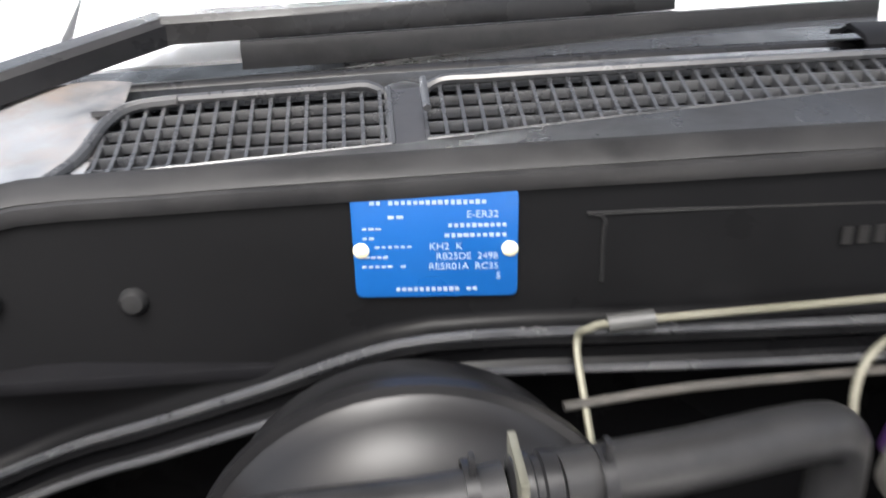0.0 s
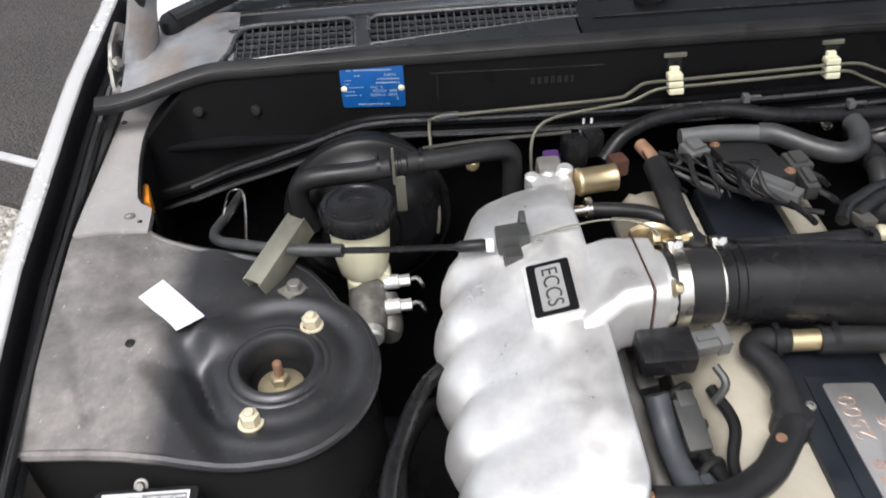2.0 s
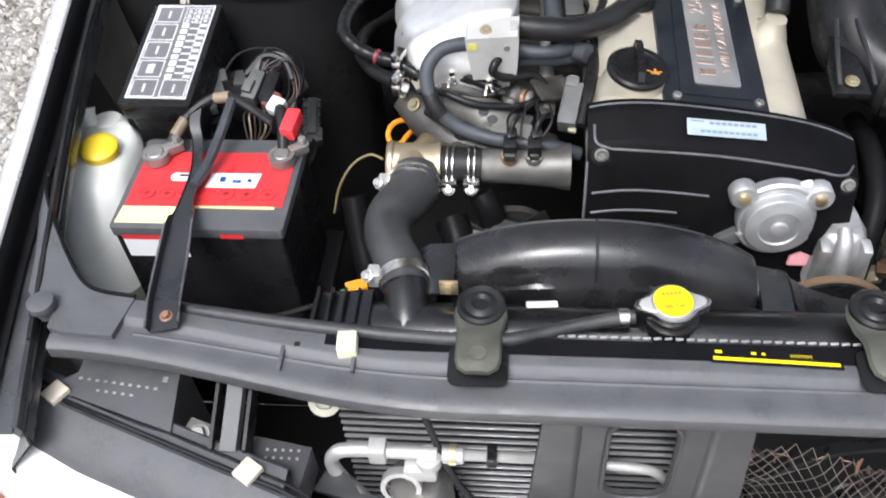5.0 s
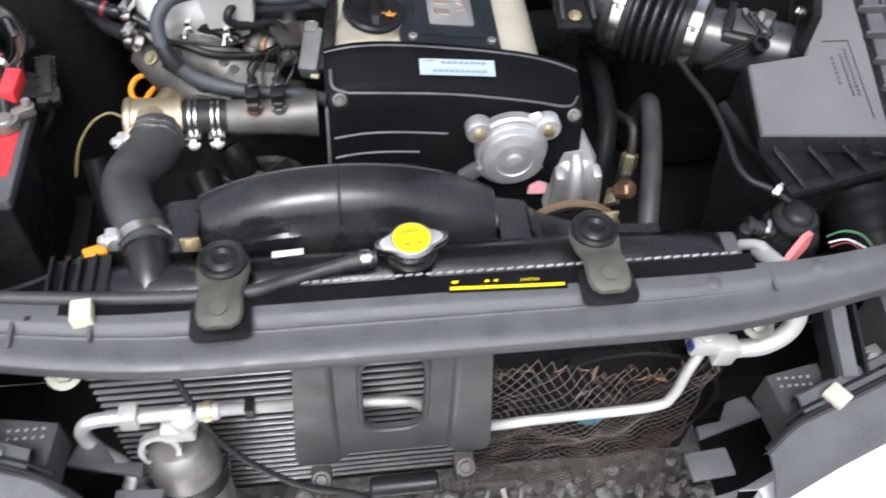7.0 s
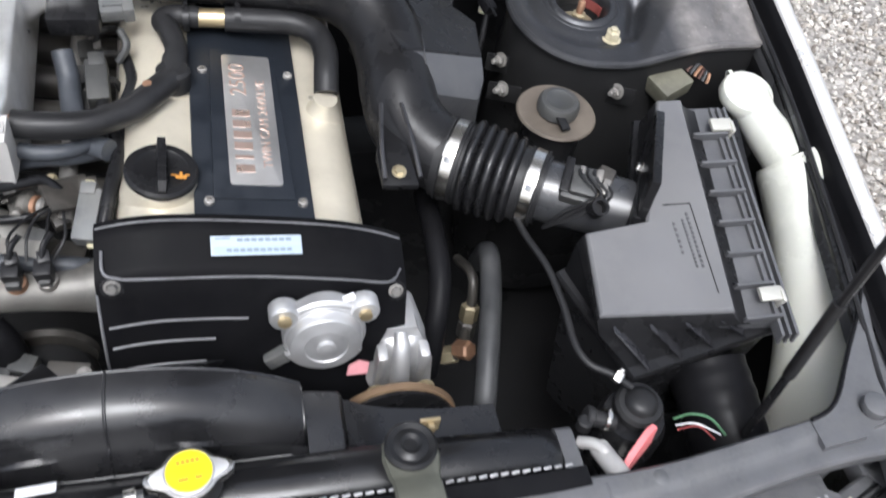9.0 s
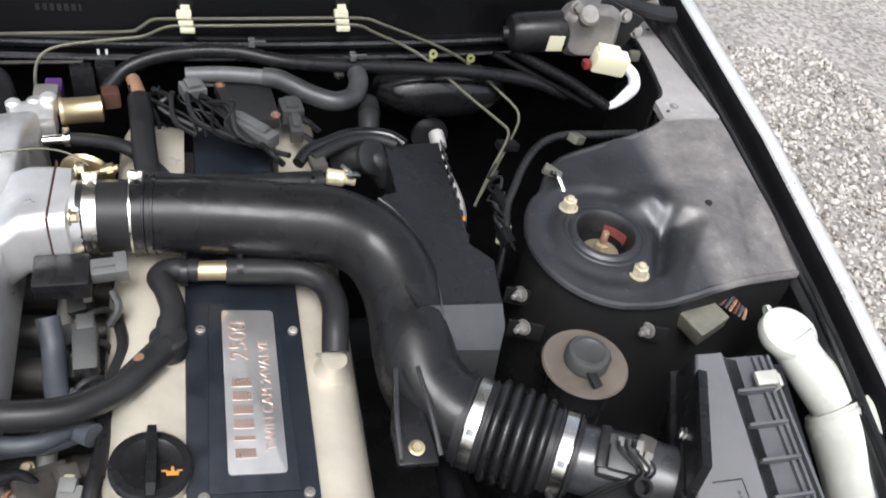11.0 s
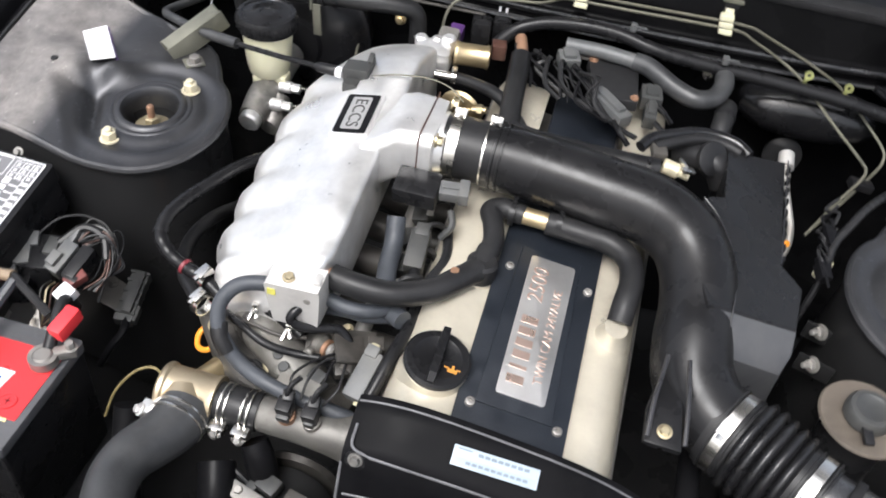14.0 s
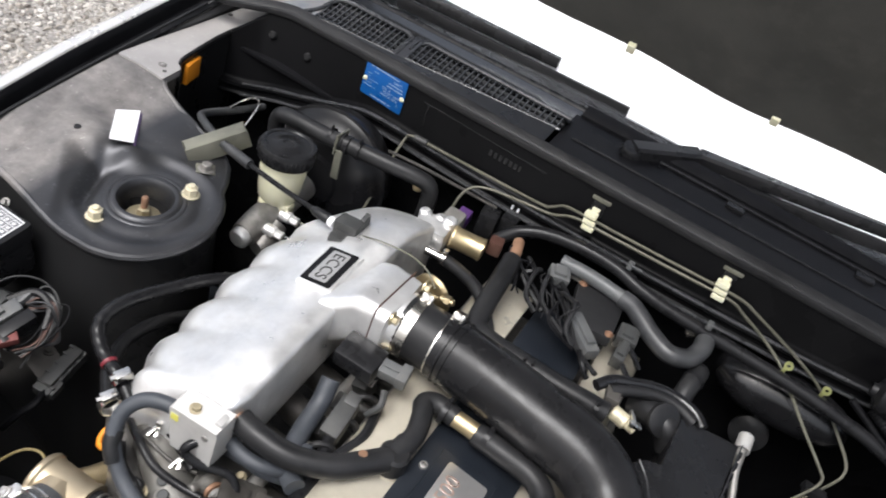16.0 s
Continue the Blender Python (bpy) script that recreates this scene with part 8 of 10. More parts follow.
for q in ([(-0.668, -0.357, 0.709), (-0.655, -0.337, 0.722)], [(-0.615, -0.312, 0.739), (-0.593, -0.312, 0.742)]):
    part("cable_splice", tube(q, 0.0080, 10, 2), mat("aged_brown_tape_%d" % (q[0][0] > -0.64), (0.20, 0.15, 0.10), 0.55, 0, 0.4, 60, 0.1), bt)
part("positive_cable", tube([(-0.512, -0.375, 0.702), (-0.516, -0.345, 0.722), (-0.525, -0.315, 0.722), (-0.54, -0.29, 0.69), (-0.56, -0.26, 0.64)], 0.008, 10, 6), RUBBER, bt)
sp = thing("battery_hold_down", "black steel battery hold-down strap bolted to the front panel", "battery strap", (-0.6, -0.58, 0.70))
pth = [(-0.640, -0.320, 0.735), (-0.640, -0.345, 0.722), (-0.632, -0.37, 0.708), (-0.622, -0.42, 0.703), (-0.618, -0.48, 0.704), (-0.612, -0.525, 0.706), (-0.598, -0.60, 0.712), (-0.588, -0.655, 0.716), (-0.582, -0.690, 0.712)]
wd = [0.008, 0.008, 0.007, 0.007, 0.009, 0.016, 0.0175, 0.0175, 0.017]
part("strap", loft([[Vector((x + a * w, y + 0.25 * a * w, z + b)) for a, b in ((-1, 0.009 if w > 0.014 else 0.002), (-0.85, -0.001), (0.85, -0.001), (1, 0.009 if w > 0.014 else 0.002), (1.06, 0.007 if w > 0.014 else -0.002), (0.85, -0.004), (-0.85, -0.004), (-1.06, 0.007 if w > 0.014 else -0.002))] for (x, y, z), w in zip([tuple(q[:3]) for q in cr(pth, 4)], [q[0] for q in cr([(w,) for w in wd], 4)])]), SATIN, sp)
for a in (-1.03, 1.03):
    part("folded_edge", tube([(x + a * w, y + 0.25 * a * w, z + 0.0088) for (x, y, z), w in list(zip(pth, wd))[5:]], 0.0016, 6, 4), WORN, sp, "worn grey folded edge")
part("rear_strap", tube([(-0.588, -0.318, 0.742), (-0.596, -0.36, 0.724), (-0.606, -0.41, 0.708), (-0.616, -0.45, 0.703)], 0.007, 8, 4), GREYRUB, sp)
part("bolt", bolt((-0.584, -0.672, 0.712), (0, -0.1, 1), 0.0052, 0.007), COPPER, sp)
part("tray", rbox((-0.60, -0.43, 0.478), (0.27, 0.22, 0.02), 0.006), BLACKP, sp)

# fuse and relay box
fb = thing("fuse_box", "black fuse and relay box with white printed lid", "fuse box", (-0.697, -0.23, 0.66))
FB = Matrix.Translation((-0.6965, -0.2305, 0.757)) @ pose(0, 0, 0, 11, 0, 0) @ pose(0, 0, 0, 0, -1, -2)
part("lid", prism(rrect(0.106, 0.200, 0.006, 3), 0.030, FB @ Matrix.Translation((0, 0, -0.030)), 0.004), BLACKP, fb)
part("base", prism(rrect(0.100, 0.190, 0.006, 3), 0.055, FB @ Matrix.Translation((0.002, 0.0, -0.085)), 0.004), BLACKP, fb)
fl = part("lid_label", prism(rrect(0.090, 0.182, 0.002, 2), 0.0008, FB @ Matrix.Translation((0, 0.003, 0.0002)), 0), mat("grey_chart_film", (0.135, 0.135, 0.142), 0.45, 0, 0.15, 90, 0), fb, "grey and white printed fuse chart")
rws = [(0, 0.0935, 0.088, 0.0022), (0, -0.0865, 0.088, 0.0022), (-0.0435, 0.003, 0.0022, 0.182), (0.0435, 0.003, 0.0022, 0.182)]
for k in range(5):
    y = 0.0755 - 0.036 * k
    for x, w in ((-0.022, 0.036), (0.022, 0.036))[:1 if k < 4 else 2]:
        rws += [(x, y + 0.0155, w, 0.0016), (x, y - 0.0155, w, 0.0016), (x - w / 2, y, 0.0016, 0.031), (x + w / 2, y, 0.0016, 0.031), (x, y, 0.003, 0.015)]
rws.append((-0.022, -0.0325, 0.011, 0.017))
for k in range(3):
    for c in range(3):
        rws += [(0.0085 + 0.0135 * c, 0.0885 - 0.010 * k, 0.0115, 0.0012), (0.0085 + 0.0135 * c - 0.006, 0.0835 - 0.010 * k, 0.0012, 0.010), (0.0085 + 0.0135 * c, 0.083 - 0.010 * k, 0.005, 0.0045)]
for k in range(9):
    y = 0.0535 - 0.0125 * k
    rws += [(0.008, y, 0.0105, 0.0085 if k % 3 else 0.0105), (0.0225, y + 0.0055, 0.014, 0.0012), (0.0225, y - 0.0055, 0.014, 0.0012), (0.036, y, 0.0095, 0.0075 if k % 2 else 0.0055), (0.0300, y, 0.0012, 0.011)]
part("fuse_chart", bars(rws, FB @ Matrix.Translation((0, 0, 0.0011)), 0.0003), mat("worn_white_print", (0.60, 0.60, 0.61), 0.5, 0, 0.25, 150, 0), fl, "unreadable white print")
part("apron_bolt", bolt((-0.70, -0.128, 0.776), (0, -0.8, 0.6), 0.005, 0.007), ALUDULL, fb)

# relays and loose connectors
rl_ = thing("relay_block", "grey relay connectors with a bundle of wires", "relay", (-0.60, -0.22, 0.62), "loose connectors")
part("block", join(rbox((-0.626, -0.222, 0.672), (0.044, 0.060, 0.050), 0.004, (8, 0, 12)), rbox((-0.640, -0.262, 0.655), (0.03, 0.04, 0.03), 0.003, (0, 0, 20))), BLACKP, rl_)
part("connector", join(rbox((-0.590, -0.224, 0.690), (0.022, 0.050, 0.026), 0.003, (20, 10, -10)), rbox((-0.588, -0.195, 0.704), (0.010, 0.034, 0.014), 0.002, (30, 0, -10)), rbox((-0.594, -0.236, 0.703), (0.014, 0.022, 0.008), 0.002, (20, 10, -10))), GREYCON, rl_, "dusty grey relay plug")
part("connector", join(rbox((-0.566, -0.222, 0.682), (0.020, 0.052, 0.034), 0.003, (16, 6, -8)), rbox((-0.566, -0.246, 0.676), (0.024, 0.010, 0.028), 0.002, (16, 6, -8))), BLACKP, rl_)
part("connector", rbox((-0.612, -0.212, 0.688), (0.018, 0.030, 0.030), 0.003, (10, 0, 6)), DARKCON, rl_)
for k in range(6):
    part("tail_wire", tube([(-0.598 + 0.006 * k, -0.250, 0.668), (-0.600 + 0.008 * k, -0.268, 0.672), (-0.596 + 0.007 * k, -0.285, 0.655), (-0.59, -0.30, 0.63)], 0.0016, 6, 4), (GRIME, ZINC, BROWN)[k % 3], rl_)
rng = random.Random(31)
for k in range(9):
    q = Vector((-0.575 + rng.uniform(-0.01, 0.01), -0.196, 0.696))
    part("wire", tube([q, q + Vector((0.012 + rng.uniform(0, 0.015), 0.022 + rng.uniform(-0.01, 0.012), 0.010)), q + Vector((0.035 + rng.uniform(-0.005, 0.012), 0.010 + rng.uniform(-0.015, 0.01), 0.004)), q + Vector((0.046, -0.025 + rng.uniform(-0.012, 0.012), -0.015)), q + Vector((0.030 + rng.uniform(-0.01, 0.02), -0.050, -0.03))], 0.0013, 6, 4), (MATT, RUBBER, BROWN, MATT)[k % 4], rl_)
for k, (m_, dx) in enumerate(((RUBBER, 0.0), (RUBBER, 0.008), (BROWN, 0.016), (DUSTRUB, 0.022), (RUBBER, 0.028), (GREYCON, 0.010))):
    part("wire", tube([(-0.588 + 0.3 * dx, -0.195, 0.700), (-0.578 + dx * 0.5, -0.165 - dx, 0.718 - 0.4 * dx), (-0.55 + dx * 0.3, -0.168 - dx * 0.7, 0.712), (-0.528 + 0.4 * dx, -0.195, 0.690 - dx * 0.5), (-0.530 + dx * 0.2, -0.222 + 0.2 * dx, 0.672)], 0.0014, 6, 6), m_, rl_)
part("side_plug", join(rbox((-0.648, -0.236, 0.690), (0.030, 0.040, 0.022), 0.003, (12, 0, 24)), rbox((-0.652, -0.262, 0.684), (0.024, 0.024, 0.016), 0.002, (12, 0, 24)), rbox((-0.640, -0.212, 0.700), (0.014, 0.022, 0.014), 0.002, (20, 0, 24))), GREYCON, rl_)
part("red_boot", rbox((-0.560, -0.246, 0.682), (0.018, 0.030, 0.014), 0.003, (10, 10, -30)), mat("dusty_red_boot", (0.14, 0.04, 0.035), 0.6, 0, 0.3, 60, 0.1), rl_, "dusty dark red boot")
part("loop_wire", tube([(-0.640, -0.215, 0.703), (-0.622, -0.180, 0.716), (-0.595, -0.160, 0.716), (-0.568, -0.160, 0.708), (-0.545, -0.180, 0.695), (-0.530, -0.215, 0.68), (-0.53, -0.25, 0.65)], 0.0018, 6, 6), RUBBER, rl_)
part("loom", tube([(-0.605, -0.205, 0.70), (-0.58, -0.180, 0.715), (-0.55, -0.182, 0.708), (-0.535, -0.205, 0.690)], 0.006, 8, 6), BLACKP, rl_)
wc = thing("white_connector", "small white wire connector beside the battery", "connector", (-0.535, -0.295, 0.70), "loose connectors")
part("shell", rbox((-0.536, -0.296, 0.712), (0.022, 0.024, 0.018), 0.003, (20, 10, -20)), PAPER, wc)
part("wire", tube([(-0.534, -0.310, 0.708), (-0.525, -0.325, 0.712), (-0.510, -0.325, 0.715)], 0.004, 8, 4), BLACKP, wc)
gc = thing("grey_connector", "grey multi-pin connector hanging behind the battery", "connector", (-0.529, -0.178, 0.57), "loose connectors")
GC = pose(-0.529, -0.178, 0.584, 14, 6, 8)
part("shell", join(rbox((0, 0, 0), (0.027, 0.086, 0.022), 0.003, m=GC), rbox((0, 0, 0), (0.015, 0.070, 0.012), 0.002, m=GC @ Matrix.Translation((0.002, 0.004, 0.013))), rbox((0, 0, 0), (0.033, 0.026, 0.018), 0.003, m=GC @ Matrix.Translation((0.002, -0.026, 0.0)))), DARKCON, gc)
for y in (-0.030, -0.012, 0.006, 0.024, 0.038):
    part("ridge", rbox((0, 0, 0), (0.0295, 0.004, 0.024), 0.001, m=GC @ Matrix.Translation((0, y, 0.002))), DARKCON, gc)
part("mount_tab", prism([(-0.050, -0.014), (-0.014, -0.026), (-0.014, 0.020), (-0.040, 0.030), (-0.054, 0.020)], 0.003, GC @ Matrix.Translation((0, 0, -0.004)), 0.001), GRIME, gc)
part("tab_bolt", bolt((-0.567, -0.164, 0.590), (0, 0, 1), 0.006, 0.004), GRIME, gc)
part("lead", tube([(-0.520, -0.215, 0.580), (-0.515, -0.235, 0.575), (-0.525, -0.255, 0.56), (-0.54, -0.27, 0.53)], 0.006, 8, 4), MATT, gc)
# coolant bottle with yellow cap
cb = thing("washer_bottle", "translucent white fluid bottle with a yellow cap", "fluid bottle", (-0.78, -0.40, 0.35))
rings = []
for (x, y, z, w, h, r) in ((-0.795, -0.345, 0.682, 0.060, 0.10, 0.025), (-0.795, -0.352, 0.678, 0.085, 0.13, 0.035), (-0.793, -0.360, 0.665, 0.100, 0.150, 0.04), (-0.787, -0.390, 0.620, 0.108, 0.175, 0.045), (-0.775, -0.430, 0.55, 0.112, 0.185, 0.045), (-0.762, -0.465, 0.47, 0.115, 0.19, 0.045), (-0.75, -0.49, 0.38, 0.115, 0.19, 0.045)):
    rings.append([Vector((x + a, y + b, z)) for a, b in rrect(w, h, r, 5)])
part("bottle", loft(rings[:5][::-1]), MILK, cb)
part("filled_part", loft(rings[4:][::-1]), mat("milky_plastic_over_dark_fluid", (0.24, 0.245, 0.20), 0.3, 0, 0.2, 25, 0.03), cb, "lower bottle darkened by fluid inside")
part("rear_lobe", lathe([(0.028, -0.06), (0.028, 0.0), (0.020, 0.010), (0, 0.012)], (-0.800, -0.290, 0.672), (0, 0.1, 1), 22), MILK, cb)
part("spout", tube([(-0.822, -0.300, 0.675), (-0.828, -0.292, 0.688), (-0.830, -0.286, 0.698)], [0.016, 0.014, 0.016], 14, 3), MILK, cb)
part("cap", lathe([(0.026, 0), (0.027, 0.004), (0.027, 0.013), (0.022, 0.018), (0.014, 0.019), (0, 0.019)], (-0.781, -0.365, 0.682), (0.05, -0.1, 1), 30), YELLOW, cb, "yellow screw cap")

# ---- passenger-side components ----
AB = thing("air_filter_box", "grey-black plastic air filter box with ribbed lid", "air filter box", (0.56, -0.40, 0.5))
az = lambda y: 0.809 + 0.272 * (y + 0.235)
SH = Matrix(((1, 0, 0, 0), (0, 1, 0, 0), (0, 0.272, 1, 0.809 + 0.272 * 0.235), (0, 0, 0, 1)))
top = [(0.592, -0.232), (0.628, -0.232), (0.606, -0.524), (0.435, -0.514), (0.444, -0.412), (0.526, -0.402)]


def inset(poly, d):
    """A polygon moved inwards by d along its corners' bisectors."""
    area = sum(x1 * y2 - x2 * y1 for (x1, y1), (x2, y2) in zip(poly, poly[1:] + poly[:1]))
    out_, n_ = [], len(poly)
    for i in range(n_):
        a, b, c = Vector(poly[i - 1]), Vector(poly[i]), Vector(poly[(i + 1) % n_])
        n1, n2 = (b - a).orthogonal().normalized(), (c - b).orthogonal().normalized()
        k = (n1 + n2) / max(0.3, 1 + n1.dot(n2))
        out_.append(tuple(b + k * (d if area > 0 else -d)))
    return out_


at_sh = lambda poly, d: [SH @ Vector((x, y, d)) for x, y in poly]
part("lid_top", loft([at_sh(top, -0.006), at_sh(inset(top, 0.0006), -0.0025), at_sh(inset(top, 0.003), 0.0)]), mat("faded_grey_lid_plastic", (0.105, 0.105, 0.110), 0.5, 0.0, 0.18, 30, 0.08, dust=0.35, dust_c=(0.16, 0.155, 0.15)), AB, "raised grey lid plateau", sharp=25)
part("lid_side", loft([at_sh(q, d) for q, d in (([(0.586, -0.222), (0.725, -0.226), (0.694, -0.512), (0.478, -0.552), (0.426, -0.425), (0.525, -0.388)], -0.054), ([(0.590, -0.228), (0.645, -0.228), (0.620, -0.530), (0.436, -0.524), (0.438, -0.410), (0.524, -0.396)], -0.022), (inset(top, -0.0015), -0.010), (inset(top, 0.001), -0.005))]), BLACKP, AB, "black sloping lid sides", sharp=25)
lower = [(0.60, -0.222), (0.702, -0.222), (0.688, -0.522), (0.60, -0.518)]
part("lid", prism(lower[::-1], 0.024, SH @ Matrix.Translation((0, 0, -0.052)), 0.004), GREYP, AB)
FL = [(0.580, -0.218), (0.738, -0.222), (0.704, -0.518), (0.480, -0.562), (0.418, -0.425), (0.520, -0.384)]
part("lid_flange", loft([at_sh(FL, -0.066), at_sh(inset(FL, -0.0015), -0.062), at_sh(inset(FL, -0.0015), -0.056), at_sh(FL, -0.052)]), BLACKP, AB, "black joint flange of lid and case", sharp=25)
part("case", loft([[Vector((x, y, z + k * (y + 0.4))) for x, y in inset(FL, i_)] for z, k, i_ in ((0.45, 0.0, 0.030), (0.62, 0.2, 0.016), (0.699, 0.272, 0.010))]), BLACKP, AB, "black lower filter case")
for k in range(4):
    x = 0.455 + 0.046 * k
    yf = -0.560 + 0.19 * (x + 0.045 - 0.48)
    part("front_rib", loft([[SH @ Vector((x + a + sx, y, 0)) + Vector((0, 0, d)) for a in (-0.0015, 0.0015)] + [SH @ Vector((x + a + sx, y + 0.02, 0)) + Vector((0, 0, d)) for a in (0.0015, -0.0015)] for y, d, sx in ((-0.528, -0.016, 0), (yf, -0.050, 0.045))]), SATIN, AB)
for k in range(7):
    y = -0.272 - 0.042 * k
    part("cross_rib", rbox((0.657 + 0.05 * (y + 0.4), y, az(y) - 0.026), (0.052, 0.004, 0.026), 0.001, (15, 0, 0)), GREYP, AB)
for x in (0.682, 0.692, 0.702):
    part("long_rib", loft([[Vector((x + a - 0.04 * (-0.23 - y) * 0.8, y, az(y) - 0.030 + b)) for a, b in ((-0.002, -0.01), (-0.002, 0.008), (0.002, 0.008), (0.002, -0.01))] for y in (-0.228, -0.548)]), GREYP, AB)
for y, x in ((-0.264, 0.681), (-0.501, 0.667)):
    part("clip", join(rbox((x, y, az(y) - 0.012), (0.032, 0.019, 0.007), 0.003, (15, 0, 0)), rbox((x + 0.014, y, az(y) - 0.03), (0.005, 0.017, 0.045), 0.002, (15, 0, 0))), mat("pale_clip_plating_%d" % (y > -0.4), (0.44, 0.43, 0.39), 0.4, 0.45, 0.3, 60, 0.05), AB, "pale plated spring clip")
LT = SH @ Matrix.Translation((0, 0, 0.0003))
part("moulded_frame", bars([(0.590, -0.443, 0.0011, 0.116), (0.5715, -0.384, 0.037, 0.0011)], LT, 0.0006), BLACKP, AB, "thin moulded frame line")
part("moulded_print", bars([(0.581, -0.398 - 0.0062 * i, 0.0035, 0.0040) for i in range(12)] + [(0.573, -0.406 - 0.005 * i, 0.003, 0.0032) for i in range(13)] + [(0.560, -0.410 - 0.0075 * i, 0.0035, 0.0035) for i in range(6)], LT, 0.0005), mat("shiny_moulded_plastic", (0.055, 0.055, 0.058), 0.35, 0, 0.1, 100, 0), AB, "faint moulded writing as bars")
part("side_wall", rbox((0.552, -0.33, 0.755), (0.012, 0.14, 0.13), 0.003, (0, 0, -24)), BLACKP, AB)
sn = thing("air_intake_duct", "black plastic cold-air duct below the filter box", "air duct", (0.62, -0.58, 0.5))
part("duct", tube([(0.62, -0.52, 0.60), (0.622, -0.57, 0.585), (0.625, -0.63, 0.56)], [0.050, 0.050, 0.050], 26, 8, rib=(0.022, 0.0016)), MATT, sn)

# washer filler neck
wn_ = thing("washer_tank", "milky plastic washer tank with a tall filler neck and white cap", "washer tank", (0.80, -0.40, 0.35))
part("neck", tube([(0.774, -0.182, 0.762), (0.785, -0.203, 0.748), (0.800, -0.235, 0.733), (0.815, -0.275, 0.722)], [0.031, 0.029, 0.032, 0.036], 24, 6), WHITEP, wn_)
part("tank", tube([(0.812, -0.268, 0.722), (0.816, -0.280, 0.715), (0.821, -0.315, 0.698), (0.820, -0.38, 0.664), (0.816, -0.45, 0.618), (0.806, -0.52, 0.555), (0.797, -0.57, 0.48), (0.79, -0.59, 0.38)], [0.044, 0.049, 0.052, 0.053, 0.054, 0.057, 0.060, 0.060], 26, 6), WHITEP, wn_)
part("cap", lathe([(0.036, -0.010), (0.039, -0.004), (0.039, 0.004), (0.037, 0.010), (0.030, 0.014), (0.012, 0.016), (0, 0.0165)], (0.771, -0.177, 0.766), (-0.05, -0.2, 1), 32), WHITEP, wn_, "white domed filler cap")
part("cap_tab", lathe([(0.006, -0.003), (0.009, -0.003), (0.009, 0.003), (0.006, 0.003)], (0.764, -0.135, 0.768), (1, 0, 0.2), 14), WHITEP, wn_)

# power steering reservoir
pr = thing("power_steering_reservoir", "power steering fluid tank with a wide grey collar and black cap", "reservoir", (0.478, -0.185, 0.66))
part("tank", lathe([(0.040, -0.10), (0.042, -0.01), (0.040, 0), (0, 0)], (0.478, -0.185, 0.748), (0, 0, 1), 30), BLACKP, pr)
part("collar", lathe([(0.026, 0.000), (0.054, 0.000), (0.056, 0.002), (0.054, 0.005), (0.030, 0.006), (0.026, 0.005)], (0.478, -0.185, 0.750), (0, -0.05, 1), 44), mat("dusty_brown_grey_collar", (0.085, 0.070, 0.056), 0.6, 0, 0.35, 50, 0.15, dust=0.45, dust_c=(0.17, 0.145, 0.115)), pr, "wide dusty grey collar")
part("cap", lathe([(0.026, 0.004), (0.029, 0.006), (0.029, 0.020), (0.026, 0.024), (0.020, 0.0245), (0.018, 0.023), (0, 0.023)], (0.478, -0.185, 0.752), (0, -0.05, 1), 14), DARKCON, pr, "black screw cap")
part("tether", rbox((0.474, -0.217, 0.764), (0.012, 0.03, 0.006), 0.002, (10, 0, 10)), BLACKP, pr)

# charcoal canister
cc = thing("charcoal_canister", "black charcoal canister with hoses behind the front panel", "canister", (0.47, -0.60, 0.5))
part("body", lathe([(0.040, -0.14), (0.041, -0.01), (0.036, 0.004), (0, 0.006)], (0.474, -0.598, 0.640), (0, 0, 1), 32), BLACKP, cc)
part("cap", lathe([(0.022, 0), (0.029, 0.003), (0.0295, 0.012), (0.026, 0.017), (0.020, 0.018), (0.018, 0.024), (0.012, 0.028), (0, 0.029)], (0.478, -0.592, 0.646), (0, -0.1, 1), 30), RUBBER, cc, "ribbed black rubber cap")
part("pink_tag", loft([[Vector((0.452 + a, -0.646 + 0.7 * a + 0.3 * b, 0.660 + b)) + Vector((0.004, -0.006, 0)) * k for a, b in ((-0.030, -0.014), (0.020, -0.006), (0.026, 0.010), (0.012, 0.014), (-0.012, 0.004))] for k in (0, 1)]), PINK, cc, "faded red plastic tag")
part("hose_clamp", clamp((0.452, -0.565, 0.680), (-0.7, 0.5, 0.3), 0.0050, 0.008, 60, 0.005), STEEL, cc)
part("valve", join(can((0.446, -0.606, 0.646), (-1, 0.3, 0.2), 0.010, 0.030, 0.002), can((0.420, -0.598, 0.651), (-1, 0.3, 0.2), 0.0125, 0.010, 0.002), can((0.408, -0.604, 0.640), (0, 0, 1), 0.009, 0.018, 0.002)), RUBBER, cc, "black rubber elbow")
part("valve_clamp", clamp((0.434, -0.602, 0.649), (-1, 0.3, 0.2), 0.0112, 0.005, 80, 0.004), STEEL, cc)
part("hose", tube([(0.470, -0.577, 0.672), (0.447, -0.562, 0.681), (0.424, -0.546, 0.683), (0.414, -0.519, 0.687), (0.415, -0.467, 0.692), (0.410, -0.411, 0.698), (0.396, -0.358, 0.700), (0.392, -0.32, 0.700), (0.385, -0.28, 0.72)], 0.0046, 10, 6), RUBBER, cc)
part("white_hose", tube([(0.392, -0.628, 0.655), (0.404, -0.640, 0.668), (0.412, -0.658, 0.670), (0.418, -0.69, 0.655)], 0.0068, 10, 5), PALECAST, cc, "pale hose end")
part("green_wire", tube([(0.535, -0.596, 0.618), (0.552, -0.600, 0.632), (0.575, -0.608, 0.630), (0.597, -0.622, 0.610)], 0.0016, 6, 5), mat("grimy_green_wire", (0.09, 0.20, 0.11), 0.5, 0, 0.2, 40, 0), cc)
